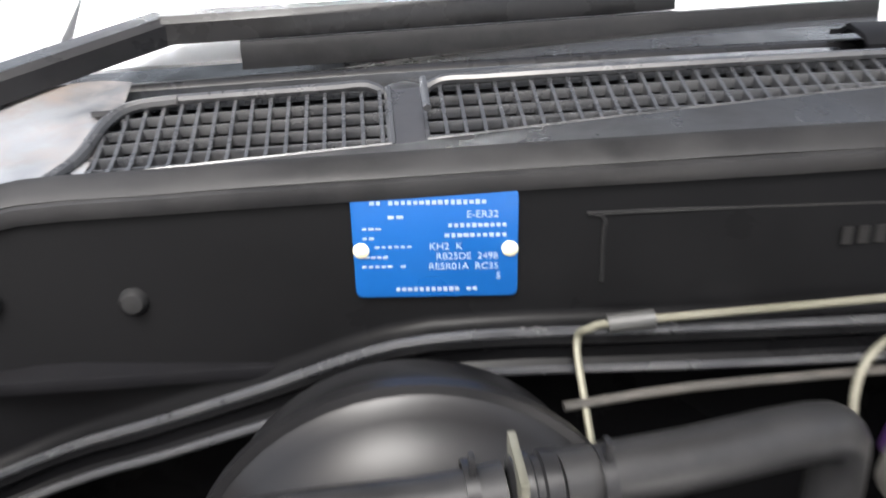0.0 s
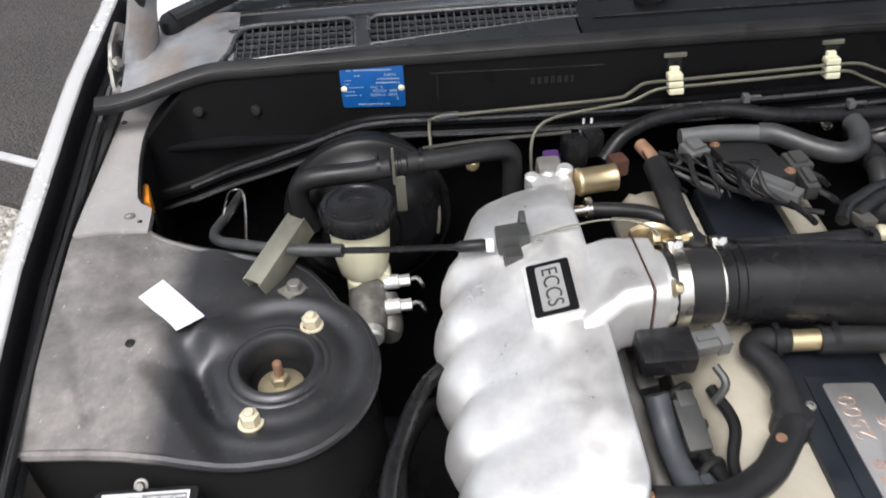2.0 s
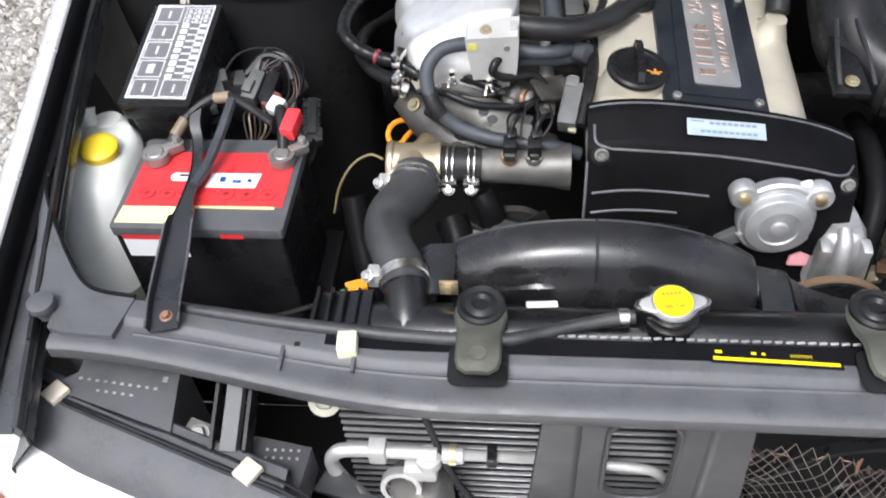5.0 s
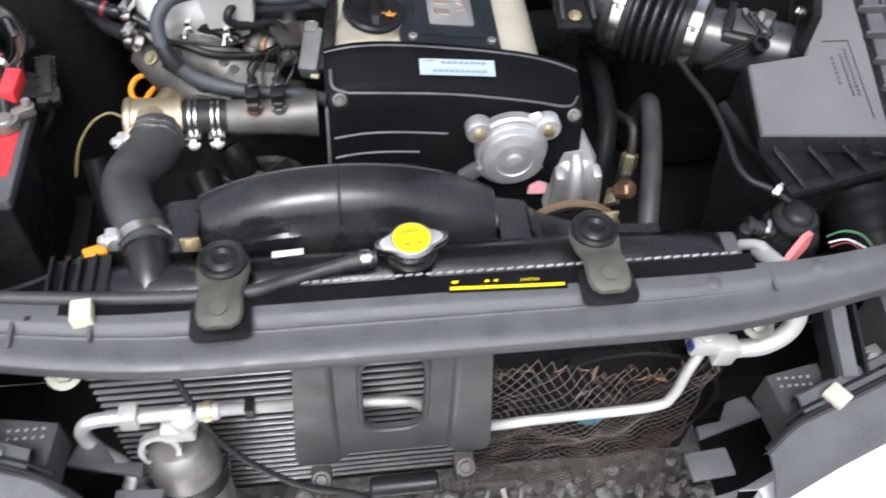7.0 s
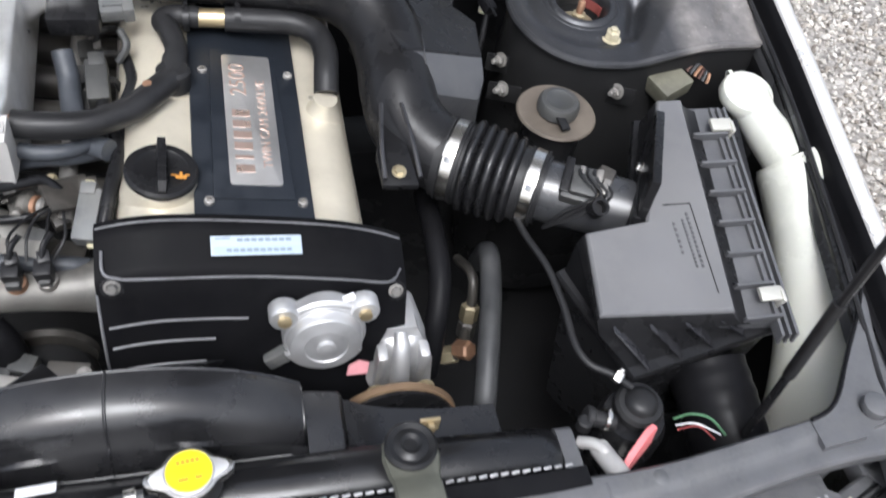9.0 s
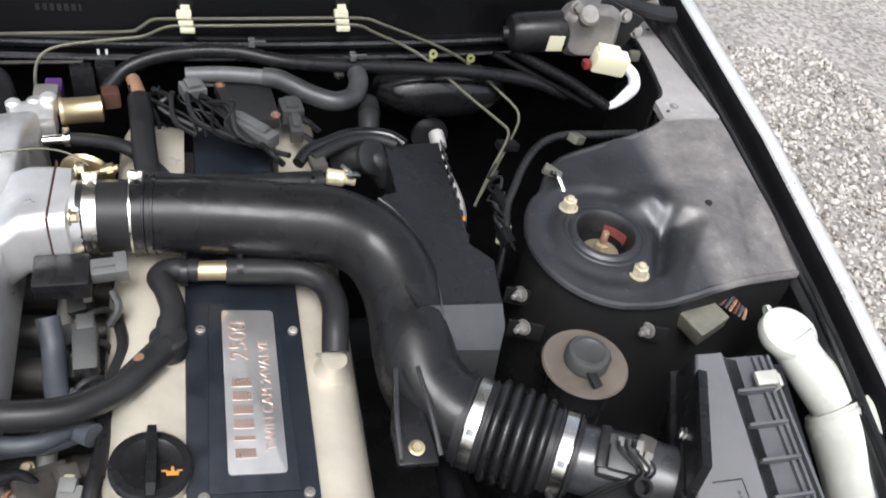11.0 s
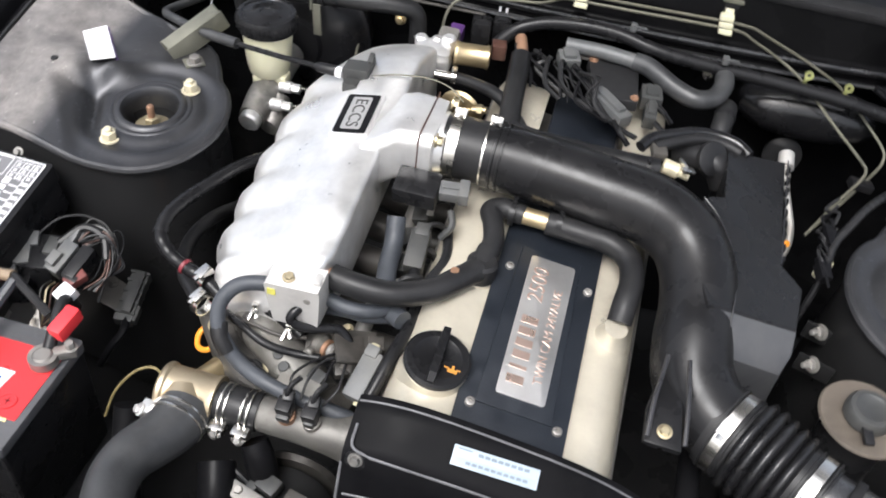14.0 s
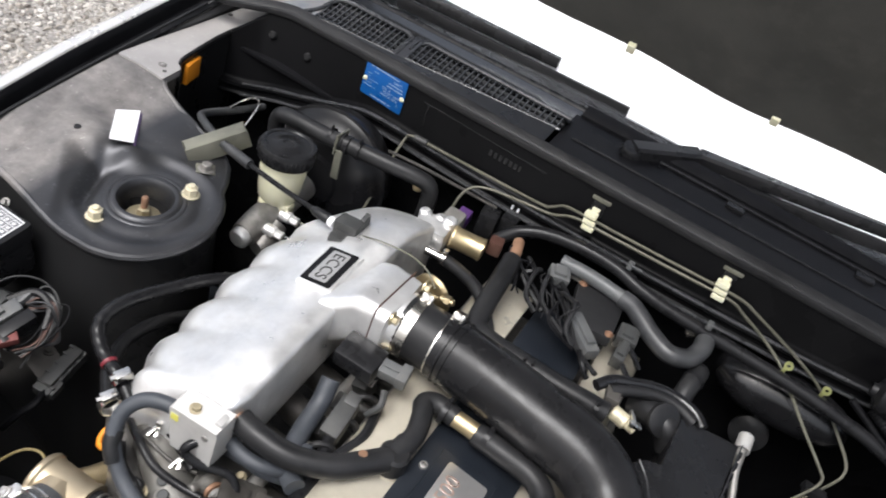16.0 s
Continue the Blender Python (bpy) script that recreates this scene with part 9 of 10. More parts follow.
part("red_wire", tube([(0.540, -0.606, 0.608), (0.560, -0.612, 0.622), (0.582, -0.625, 0.608)], 0.0014, 6, 5), mat("grimy_red_wire", (0.25, 0.05, 0.05), 0.5, 0, 0.2, 40, 0), cc)
part("white_wire", tube([(0.538, -0.602, 0.612), (0.556, -0.610, 0.626), (0.590, -0.622, 0.612)], 0.0012, 6, 5), PAPER, cc)

# bonnet prop
pp = thing("bonnet_prop", "thin black steel bonnet prop rod standing in the front panel", "prop rod", (0.612, -0.632, 0.66))
part("rod", tube([(0.616, -0.628, 0.62), (0.608, -0.632, 0.72), (0.590, -0.640, 0.87), (0.560, -0.652, 1.15), (0.52, -0.62, 1.50), (0.48, -0.30, 1.86), (0.45, -0.155, 2.07)], 0.0052, 8, 8), BLACKP, pp)
part("sleeve", tube([(0.604, -0.634, 0.76), (0.586, -0.642, 0.90)], 0.0072, 10, 3), RUBBER, pp)

# brown and grey junction beside the tower, brackets
jc = thing("junction_connector", "dusty connector bundle with taped brown wires", "connector", (0.69, -0.11, 0.72), "loose connectors")
part("shell", rbox((0.680, -0.118, 0.742), (0.056, 0.044, 0.028), 0.003, (10, -10, 24)), mat("dusty_olive_plastic", (0.13, 0.125, 0.095), 0.55, 0, 0.3, 60, 0.1), jc)
for k in range(7):
    part("wire", tube([(0.706 + 0.004 * k, -0.100 - 0.006 * k, 0.756), (0.722 + 0.002 * k, -0.092 - 0.006 * k, 0.766), (0.738, -0.088 - 0.004 * k, 0.756), (0.752, -0.070, 0.74)], 0.0026, 6, 4), (COPPER, BROWN, DUSTRUB)[k % 3], jc)
for x, y, z in ((0.448, -0.022, 0.72), (0.44, -0.072, 0.705), (0.598, -0.122, 0.735)):
    st_ = thing("tower_stud", "small zinc stud and nut on the tower wall", "stud", (x, y, z), "tower studs")
    part("nut", join(bolt((x, y, z), (-0.8, -0.5, 0.2), 0.008, 0.010), can((x, y, z), (-0.8, -0.5, 0.2), 0.004, 0.02, 0.001)), ALUDULL, st_)
    part("tab", rbox((x + 0.004, y + 0.003, z - 0.01), (0.05, 0.004, 0.03), 0.001, (0, 0, -20)), BAYDARK, st_)

# harness round the tower
hn = thing("tower_harness", "taped wiring harness with small clips round the strut tower", "wiring harness", (0.50, 0.12, 0.80))
part("loom", tube([(0.430, 0.02, 0.775), (0.440, 0.075, 0.795), (0.462, 0.115, 0.806), (0.490, 0.160, 0.815), (0.530, 0.205, 0.820), (0.575, 0.225, 0.822), (0.64, 0.235, 0.815), (0.72, 0.26, 0.80)], 0.0055, 10, 6, rib=(0.012, 0.0012)), RUBBER, hn)
part("clip", rbox((0.592, 0.215, 0.822), (0.024, 0.020, 0.014), 0.002, (0, 20, 30)), OLIVEB, hn, "olive wire clip")
part("clip", rbox((0.528, 0.140, 0.812), (0.030, 0.016, 0.012), 0.002, (0, 20, -30)), OLIVEB, hn, "olive wire clip")
part("white_sleeve", can((0.437, 0.062, 0.780), (-0.15, -0.5, -0.9), 0.010, 0.03, 0.002), CREAM, hn)
part("tail", tube([(0.437, 0.05, 0.77), (0.430, 0.03, 0.73), (0.42, 0.01, 0.68)], 0.005, 8, 4), BLACKP, hn)
rng = random.Random(12)
for k in range(9):
    y_ = 0.005 + 0.014 * k
    q = Vector((0.436 + 0.10 * max(0.0, y_ - 0.06), y_, 0.778 + 0.2 * y_))
    part("taped_wire", tube([q, q + Vector((rng.uniform(-0.018, 0.004), 0.016, rng.uniform(0.0, 0.014))), q + Vector((rng.uniform(-0.02, 0.01), 0.034, rng.uniform(-0.012, 0.010))), q + Vector((rng.uniform(-0.006, 0.012), 0.052, 0.008))], rng.uniform(0.0014, 0.0030), 6, 4), (MATT, MATT, RUBBER)[k % 3], hn)
for x, y, z in ((0.428, 0.030, 0.782), (0.436, 0.088, 0.795)):
    part("plug", join(rbox((x, y, z), (0.018, 0.026, 0.016), 0.003, (15, 10, 20)), rbox((x - 0.004, y + 0.016, z + 0.004), (0.012, 0.012, 0.010), 0.002, (15, 10, 20))), MATT, hn)
part("ground_strap", tube([(0.535, 0.10, 0.806), (0.528, 0.118, 0.820), (0.524, 0.135, 0.816)], 0.004, 8, 4), STEEL, hn)

# ---- rear of the engine and firewall plumbing ----
def pipe_block(x, y, z):
    b = thing("pipe_clip", "cream plastic pipe retaining block on the firewall", "pipe clip", (x, y, z - 0.02), "brake pipe clips")
    for k in range(3):
        part("jaw", rbox((x + 0.002 * (k - 1), y - 0.004, z + 0.010 - 0.0115 * k), (0.022, 0.016, 0.009), 0.002), CREAM, b)
    part("spine", rbox((x, y + 0.006, z), (0.014, 0.008, 0.040), 0.002), CREAM, b)


X1, X2 = 0.004, 0.243
pipe_block(X1, fy(X1) - 0.012, 0.909)
pipe_block(X2, fy(X2) - 0.012, 0.913)
o = -0.018
b1 = thing("brake_pipe", "thin olive-plated brake pipe clipped along the firewall", "brake pipe", (-0.1, 0.42, 0.9), "brake pipes")
part("pipe", tube([(-0.362, 0.330, 0.735), (-0.358, 0.345, 0.765), (-0.362, 0.405, 0.835), (-0.362, fy(-0.36) + o, 0.862), (-0.355, fy(-0.35) + o, 0.872), (-0.33, fy(-0.33) + o, 0.876), (-0.20, fy(-0.2) + o, 0.884), (-0.085, fy(-0.08) + o, 0.890), (-0.065, fy(-0.06) + o, 0.896), (-0.045, fy(-0.04) + o, 0.910), (-0.02, fy(0) + o, 0.9125), (X1, fy(X1) + o, 0.9128), (0.12, fy(0.12) + o, 0.9150), (X2, fy(X2) + o, 0.9165), (0.285, fy(0.28) + o, 0.914), (0.31, fy(0.3) + o, 0.905), (0.40, fy(0.4) + o, 0.867), (0.462, 0.435, 0.835), (0.520, 0.396, 0.798), (0.545, 0.374, 0.780), (0.550, 0.362, 0.768), (0.542, 0.345, 0.755), (0.500, 0.290, 0.722), (0.458, 0.24, 0.69)], 0.0025, 8, 5), OLIVE, b1)
part("sleeve", tube([(-0.345, fy(-0.345) + o, 0.8745), (-0.318, fy(-0.318) + o, 0.8772)], 0.0058, 10, 2), DARKCON, b1, "dark rubber sleeve")
b2 = thing("brake_pipe", "thin olive-plated brake pipe clipped along the firewall", "brake pipe", (0.0, 0.42, 0.9), "brake pipes")
part("pipe", tube([(-0.215, 0.36, 0.775), (-0.216, 0.375, 0.815), (-0.213, 0.390, 0.845), (-0.200, 0.400, 0.864), (-0.17, 0.410, 0.872), (-0.10, 0.418, 0.878), (-0.06, fy(-0.06) + o, 0.883), (-0.03, fy(-0.03) + o, 0.897), (-0.012, fy(0) + o, 0.901), (X1, fy(X1) + o, 0.9013), (0.12, fy(0.12) + o, 0.9035), (X2, fy(X2) + o, 0.905), (0.275, fy(0.27) + o, 0.902), (0.295, fy(0.29) + o, 0.892), (0.345, fy(0.34) + o, 0.868), (0.390, 0.412, 0.848), (0.45, 0.365, 0.812), (0.505, 0.327, 0.780), (0.517, 0.317, 0.770), (0.513, 0.306, 0.755), (0.485, 0.275, 0.722), (0.45, 0.23, 0.68)], 0.0025, 8, 5), OLIVE, b2)
part("pipe_tee", rbox((0.520, 0.315, 0.742), (0.04, 0.02, 0.014), 0.003, (0, 10, 10)), BLACKP, b2)
b3 = thing("ledge_pipe", "thin dark pipe running below the firewall ledge", "pipe", (-0.2, 0.40, 0.83))
part("pipe", tube([(-0.375, 0.405, 0.838), (-0.30, 0.412, 0.840), (-0.20, 0.412, 0.842), (-0.15, 0.412, 0.843)], 0.0030, 8, 3), GRIME, b3)
for x, z, y in ((0.392, 0.853, 0.410), (0.466, 0.832, 0.435)):
    g = thing("pipe_hook", "yellow-green zinc pipe hook", "pipe clip", (x, y, z - 0.02), "zinc pipe hooks")
    part("hook", join(lathe([(0.0035, -0.003), (0.0070, -0.003), (0.0070, 0.003), (0.0035, 0.003)], (x, y - 0.012, z + 0.016), (0, -1, 0.2), 16), rbox((x - 0.002, y - 0.010, z - 0.006), (0.006, 0.004, 0.036), 0.001)), mat("yellow_green_zinc", (0.50, 0.52, 0.22), 0.4, 0.6, 0.15, 60, 0.05) if x < 0.4 else bpy.data.materials["yellow_green_zinc"], g)

# idle valve, gold solenoid, purple connector
iv = thing("idle_air_valve", "gold zinc idle solenoid on the rear of the plenum", "solenoid", (-0.16, 0.25, 0.84))
part("mount", join(rbox((-0.205, 0.272, 0.826), (0.062, 0.036, 0.044), 0.012, (10, 0, 5)), can((-0.230, 0.290, 0.826), (0, -0.1, 1), 0.0105, 0.026, 0.004), can((-0.184, 0.292, 0.832), (0, -0.1, 1), 0.0115, 0.028, 0.004), can((-0.206, 0.300, 0.824), (0.1, 0.2, 1), 0.012, 0.022, 0.004), tube([(-0.232, 0.29, 0.832), (-0.206, 0.298, 0.832), (-0.18, 0.29, 0.836)], 0.012, 12, 4)), ALU, iv, "bright cast mount with bolt ears")
part("solenoid", lathe([(0, 0), (0.0185, 0), (0.0200, 0.002), (0.0200, 0.006), (0.0185, 0.008), (0.0185, 0.050), (0.0195, 0.052), (0.0195, 0.056), (0.012, 0.058), (0, 0.058)], (-0.170, 0.276, 0.840), (1, 0.16, -0.01), 28), BRASS, iv)
part("plug", rbox((-0.104, 0.311, 0.842), (0.024, 0.026, 0.026), 0.004, (0, 0, 12)), BROWN, iv, "brown plastic plug")
part("purple_plug", rbox((-0.188, 0.366, 0.822), (0.024, 0.026, 0.026), 0.004, (15, 0, 0)), PURPLE, iv, "purple plastic plug")
part("plug_body", rbox((-0.196, 0.340, 0.820), (0.036, 0.04, 0.034), 0.008, (10, 0, 0)), ALUDULL, iv)
part("grey_block", join(rbox((-0.150, 0.386, 0.826), (0.034, 0.036, 0.044), 0.006, (0, 0, 10)), rbox((-0.118, 0.405, 0.826), (0.030, 0.026, 0.040), 0.005, (0, 0, 6))), BLACKP, iv)
part("pin_clip", join(rbox((-0.120, 0.428, 0.838), (0.028, 0.008, 0.014), 0.002), rbox((-0.128, 0.428, 0.851), (0.004, 0.005, 0.012), 0.001), rbox((-0.116, 0.428, 0.851), (0.004, 0.005, 0.012), 0.001)), PAPER, iv, "white plastic pin clip")
part("side_nipple", join(can((-0.192, 0.238, 0.817), (1, 0.1, 0.0), 0.008, 0.034, 0.001), clamp((-0.160, 0.242, 0.817), (1, 0.1, 0), 0.0105, 0.008, 90, 0.005)), STEEL, iv)
part("hose", tube([(-0.160, 0.242, 0.817), (-0.12, 0.228, 0.822), (-0.08, 0.205, 0.826), (-0.045, 0.175, 0.815), (-0.02, 0.14, 0.808)], 0.0100, 12, 6), RUBBER, iv)

# heater and coolant hoses
hh = thing("heater_hose", "black rubber coolant hose with copper-coloured end pipe", "hose", (-0.04, 0.2, 0.82), "rear hoses")
part("pipe_end", tube([(-0.072, 0.318, 0.868), (-0.064, 0.290, 0.864), (-0.060, 0.270, 0.858)], 0.0095, 14, 3), COPPER, hh)
part("hose", tube([(-0.062, 0.278, 0.860), (-0.058, 0.230, 0.846), (-0.054, 0.180, 0.830), (-0.046, 0.142, 0.818), (-0.020, 0.124, 0.820), (0.03, 0.117, 0.822), (0.09, 0.116, 0.822), (0.15, 0.120, 0.820), (0.18, 0.124, 0.818)], 0.0165, 16, 6), RUBBER, hh)
for x in (0.045, 0.058, 0.165):
    part("spring_clip", join(lathe([(0.0164, -0.003), (0.0180, -0.003), (0.0180, 0.003), (0.0164, 0.003)], (x, 0.1165, 0.8215), (1, 0.0, 0), 20), rbox((x, 0.108, 0.840), (0.004, 0.007, 0.006), 0.001)), BLACKP, hh)
h2 = thing("heater_hose", "grey bloomed rubber heater hose curling at the firewall", "hose", (0.2, 0.33, 0.84), "rear hoses")
part("metal_pipe", tube([(0.0, 0.360, 0.850), (0.05, 0.360, 0.852), (0.10, 0.356, 0.851), (0.13, 0.352, 0.849)], 0.0125, 14, 4), GREYCON, h2, "dusty pale grey water pipe")
part("hose", tube([(0.115, 0.355, 0.850), (0.135, 0.350, 0.850), (0.155, 0.338, 0.847), (0.185, 0.320, 0.840), (0.220, 0.306, 0.836), (0.250, 0.318, 0.838), (0.262, 0.345, 0.846), (0.262, 0.368, 0.850)], 0.0155, 16, 6), DUSTRUB, h2)
part("lower_hose", tube([(0.279, 0.345, 0.805), (0.277, 0.325, 0.818), (0.272, 0.290, 0.816), (0.269, 0.262, 0.795), (0.268, 0.245, 0.75)], 0.0160, 16, 6), RUBBER, h2)
part("clip", lathe([(0.0161, -0.003), (0.0180, -0.003), (0.0180, 0.003), (0.0161, 0.003)], (0.2735, 0.300, 0.817), (0.2, 0.95, 0.15), 20), BLACKP, h2)
part("clip_nut", bolt((0.238, 0.392, 0.832), (0, -0.4, 0.9), 0.006, 0.006), STEEL, h2)
h3 = thing("coolant_valve", "small gold coolant valve with black hoses near the resonator", "valve", (0.24, 0.16, 0.80), "rear hoses")
part("body", join(can((0.186, 0.132, 0.822), (1, -0.15, -0.1), 0.0115, 0.026, 0.002), can((0.211, 0.128, 0.820), (1, -0.15, -0.1), 0.008, 0.016, 0.001)), CREAMZ, h3, "dull cream-gold valve body")
part("wire_clip", join(rbox((0.222, 0.122, 0.830), (0.020, 0.012, 0.005), 0.001, (0, 15, 30)), rbox((0.214, 0.134, 0.832), (0.005, 0.020, 0.005), 0.001, (0, 15, 30))), STEEL, h3)
part("elbow_end", lathe([(0.024, 0), (0.026, 0.003), (0.026, 0.010), (0.022, 0.012), (0, 0.012)], (0.252, 0.168, 0.826), (0.5, -0.6, 0.6), 24), RUBBER, h3)
part("elbow", tube([(0.215, 0.20, 0.80), (0.235, 0.185, 0.815), (0.265, 0.172, 0.815), (0.285, 0.165, 0.79)], 0.022, 16, 5), RUBBER, h3)
part("stay", rbox((0.176, 0.152, 0.832), (0.022, 0.036, 0.014), 0.003, (0, 0, 10)), GRIME, h3)

# main harness across the firewall
mh = thing("engine_harness", "smooth black sleeved engine harness along the firewall", "wiring harness", (0.2, 0.37, 0.83))
part("loom", tube([(-0.115, 0.345, 0.830), (-0.085, 0.362, 0.858), (-0.04, 0.376, 0.872), (0.02, 0.384, 0.877), (0.08, 0.384, 0.876), (0.14, 0.374, 0.868), (0.20, 0.374, 0.862), (0.28, 0.380, 0.856), (0.37, 0.385, 0.850), (0.46, 0.388, 0.842), (0.56, 0.390, 0.826), (0.64, 0.385, 0.80)], 0.0112, 14, 8), BLACKP, mh)
part("second_loom", tube([(0.149, 0.150, 0.832), (0.165, 0.172, 0.838), (0.193, 0.190, 0.839), (0.225, 0.210, 0.838), (0.258, 0.218, 0.836), (0.290, 0.212, 0.834), (0.310, 0.197, 0.828)], 0.0088, 12, 6), GLOSSP, mh)
part("split_loom", tube([(0.170, 0.155, 0.834), (0.200, 0.176, 0.838), (0.232, 0.192, 0.840), (0.265, 0.198, 0.838), (0.295, 0.192, 0.832)], 0.0088, 12, 6), RUBBER, mh)
part("thin_loom", tube([(0.020, 0.295, 0.846), (0.055, 0.262, 0.842), (0.085, 0.222, 0.828), (0.112, 0.200, 0.822), (0.140, 0.178, 0.826)], 0.0042, 8, 6), RUBBER, mh)
rng = random.Random(7)
for k in range(14):
    x, y = -0.06 + 0.008 * k + rng.uniform(-0.01, 0.01), 0.32 - 0.004 * k
    part("wire", tube([(x, y, 0.855), (x + rng.uniform(-0.02, 0.03), y - 0.03, 0.868 + rng.uniform(-0.01, 0.01)), (x + rng.uniform(0, 0.05), y - 0.05 + rng.uniform(-0.02, 0.02), 0.85), (x + rng.uniform(0.02, 0.07), y - 0.08, 0.835)], 0.0014 + 0.0012 * (k % 3), 6, 5), (BLACKP, MATT, RUBBER)[k % 3], mh)
for x, y, z in ((0.10, 0.385, 0.893), (0.255, 0.372, 0.878)):
    part("tie", join(rbox((x, y, z), (0.010, 0.014, 0.012), 0.002), rbox((x + 0.01, y - 0.004, z + 0.004), (0.022, 0.003, 0.003), 0.001)), GREYCON, mh)
ig = thing("ignition_module", "black ignition power module bolted over the rear cover", "ignition module", (0.10, 0.31, 0.80))
part("plate", prism([(0.040, 0.356), (0.124, 0.368), (0.134, 0.256), (0.064, 0.247)], 0.020, Matrix.Translation((0, 0, 0.819)) @ pose(0, 0, 0, 0, 0, 0), 0.004), mat("matt_black_resin", (0.010, 0.010, 0.011), 0.6, 0, 0.2, 90, 0.1), ig)
part("bracket", rbox((0.080, 0.372, 0.832), (0.12, 0.03, 0.006), 0.002, (-10, 0, 0)), ALUDULL, ig)
for x, y in ((0.050, 0.350), (0.117, 0.358), (0.127, 0.264)):
    part("screw", bolt((x, y, 0.8385), (0, 0, 1), 0.005, 0.005), COPPER, ig)
for c, sz, r in (((0.092, 0.238, 0.830), (0.026, 0.080, 0.022), (4, 0, 46)), ((0.153, 0.300, 0.824), (0.034, 0.036, 0.026), (6, 0, 6)), ((0.157, 0.268, 0.814), (0.020, 0.045, 0.024), (8, 0, 2)), ((0.01, 0.325, 0.845), (0.035, 0.03, 0.02), (10, 0, 20))):
    cg = thing("coil_connector", "dark wiring connector at the rear of the cam covers", "connector", c, "coil connectors")
    part("shell", join(rbox(c, sz, 0.003, r), rbox((c[0], c[1], c[2] + 0.008), (sz[0] * 0.6, sz[1] * 0.7, sz[2] * 0.8), 0.002, r)), GREYCON if sz[1] > 0.05 or sz[0] > 0.0345 else DARKCON, cg)
    part("lead", tube([(c[0] + 0.01, c[1] - sz[1] * 0.45, c[2]), (c[0] + 0.025, c[1] - sz[1] * 0.7, c[2] - 0.006), (c[0] + 0.04, c[1] - sz[1] * 0.75, c[2] - 0.02)], 0.0045, 8, 4), BLACKP, cg)

# wiper motor
wm = thing("wiper_motor", "black and silver wiper motor with a white connector", "wiper motor", (0.60, 0.40, 0.86))
part("motor", lathe([(0.010, -0.008), (0.012, 0.0), (0.028, 0.006), (0.033, 0.016), (0.034, 0.095), (0.030, 0.10), (0, 0.10)], (0.515, 0.405, 0.905), (1, 0.0, 0.06), 28), BLACKP, wm)
part("label", rbox((0.590, 0.3700, 0.905), (0.028, 0.002, 0.030), 0.001, (10, 0, 0)), CREAM, wm)
part("gearbox", loft([[Vector((0.655 + a * w, 0.415 - d, 0.918 + b * h)) for a, b in rrect(2, 2, 0.6, 4)] for w, h, d in ((0.050, 0.045, 0.0), (0.052, 0.046, 0.025), (0.040, 0.036, 0.04))]), ALUDULL, wm)
part("cover", can((0.640, 0.385, 0.945), (0, -0.7, 0.7), 0.019, 0.018, 0.004), ALUDULL, wm)
part("bracket", rbox((0.70, 0.40, 0.93), (0.09, 0.006, 0.06), 0.002, (0, 25, 0)), BAYDARK, wm)
for p in ((0.62, 0.385, 0.962), (0.715, 0.395, 0.945), (0.745, 0.40, 0.915)):
    part("bolt", bolt(p, (0, -1, 0.3), 0.008, 0.010), ALUDULL, wm)
part("white_connector", join(rbox((0.690, 0.360, 0.878), (0.060, 0.030, 0.036), 0.004, (10, 8, -6)), rbox((0.685, 0.362, 0.898), (0.04, 0.02, 0.012), 0.002, (10, 8, -6))), CREAM, wm, "cream plastic connector")
part("red_plug", rbox((0.651, 0.362, 0.872), (0.014, 0.016, 0.014), 0.003), mat("dull_red_plug", (0.22, 0.03, 0.03), 0.5, 0, 0.3, 60, 0.05), wm, "dull red plug")
part("white_lead", tube([(0.722, 0.358, 0.870), (0.738, 0.352, 0.855), (0.742, 0.348, 0.835), (0.728, 0.345, 0.818), (0.715, 0.342, 0.808), (0.700, 0.340, 0.802)], [0.009, 0.010, 0.011, 0.010, 0.008, 0.006], 12, 5), PAPER, wm, "white sleeved lead")
part("loom", tube([(0.53, 0.40, 0.875), (0.58, 0.385, 0.855), (0.63, 0.37, 0.835), (0.67, 0.355, 0.815), (0.70, 0.34, 0.80)], 0.009, 12, 6, rib=(0.006, 0.001)), MATT, wm)
part("loom", tube([(0.50, 0.41, 0.865), (0.56, 0.395, 0.840), (0.62, 0.38, 0.815), (0.68, 0.36, 0.79)], 0.006, 10, 6), MATT, wm)
part("cream_clip", rbox((0.755, 0.40, 0.868), (0.02, 0.012, 0.018), 0.003), OLIVE, wm)

# damper-like rod at the right of the resonator
rr = thing("dipstick_tube", "bare metal gearbox dipstick tube beside the resonator", "dipstick tube", (0.39, 0.15, 0.75))
part("tube", tube([(0.390, 0.305, 0.768), (0.391, 0.282, 0.760), (0.396, 0.252, 0.745), (0.406, 0.225, 0.728), (0.416, 0.200, 0.705), (0.416, 0.180, 0.680), (0.40, 0.16, 0.64)], [0.0085, 0.0085, 0.0065, 0.0060, 0.0065, 0.0065, 0.006], 12, 6), ALUDULL, rr)
part("head", tube([(0.390, 0.312, 0.770), (0.391, 0.285, 0.762)], 0.0125, 14, 3), PALECAST, rr)
part("plug", can((0.412, 0.185, 0.690), (0.3, -0.6, 0.6), 0.005, 0.010, 0.001), ORANGE, rr)

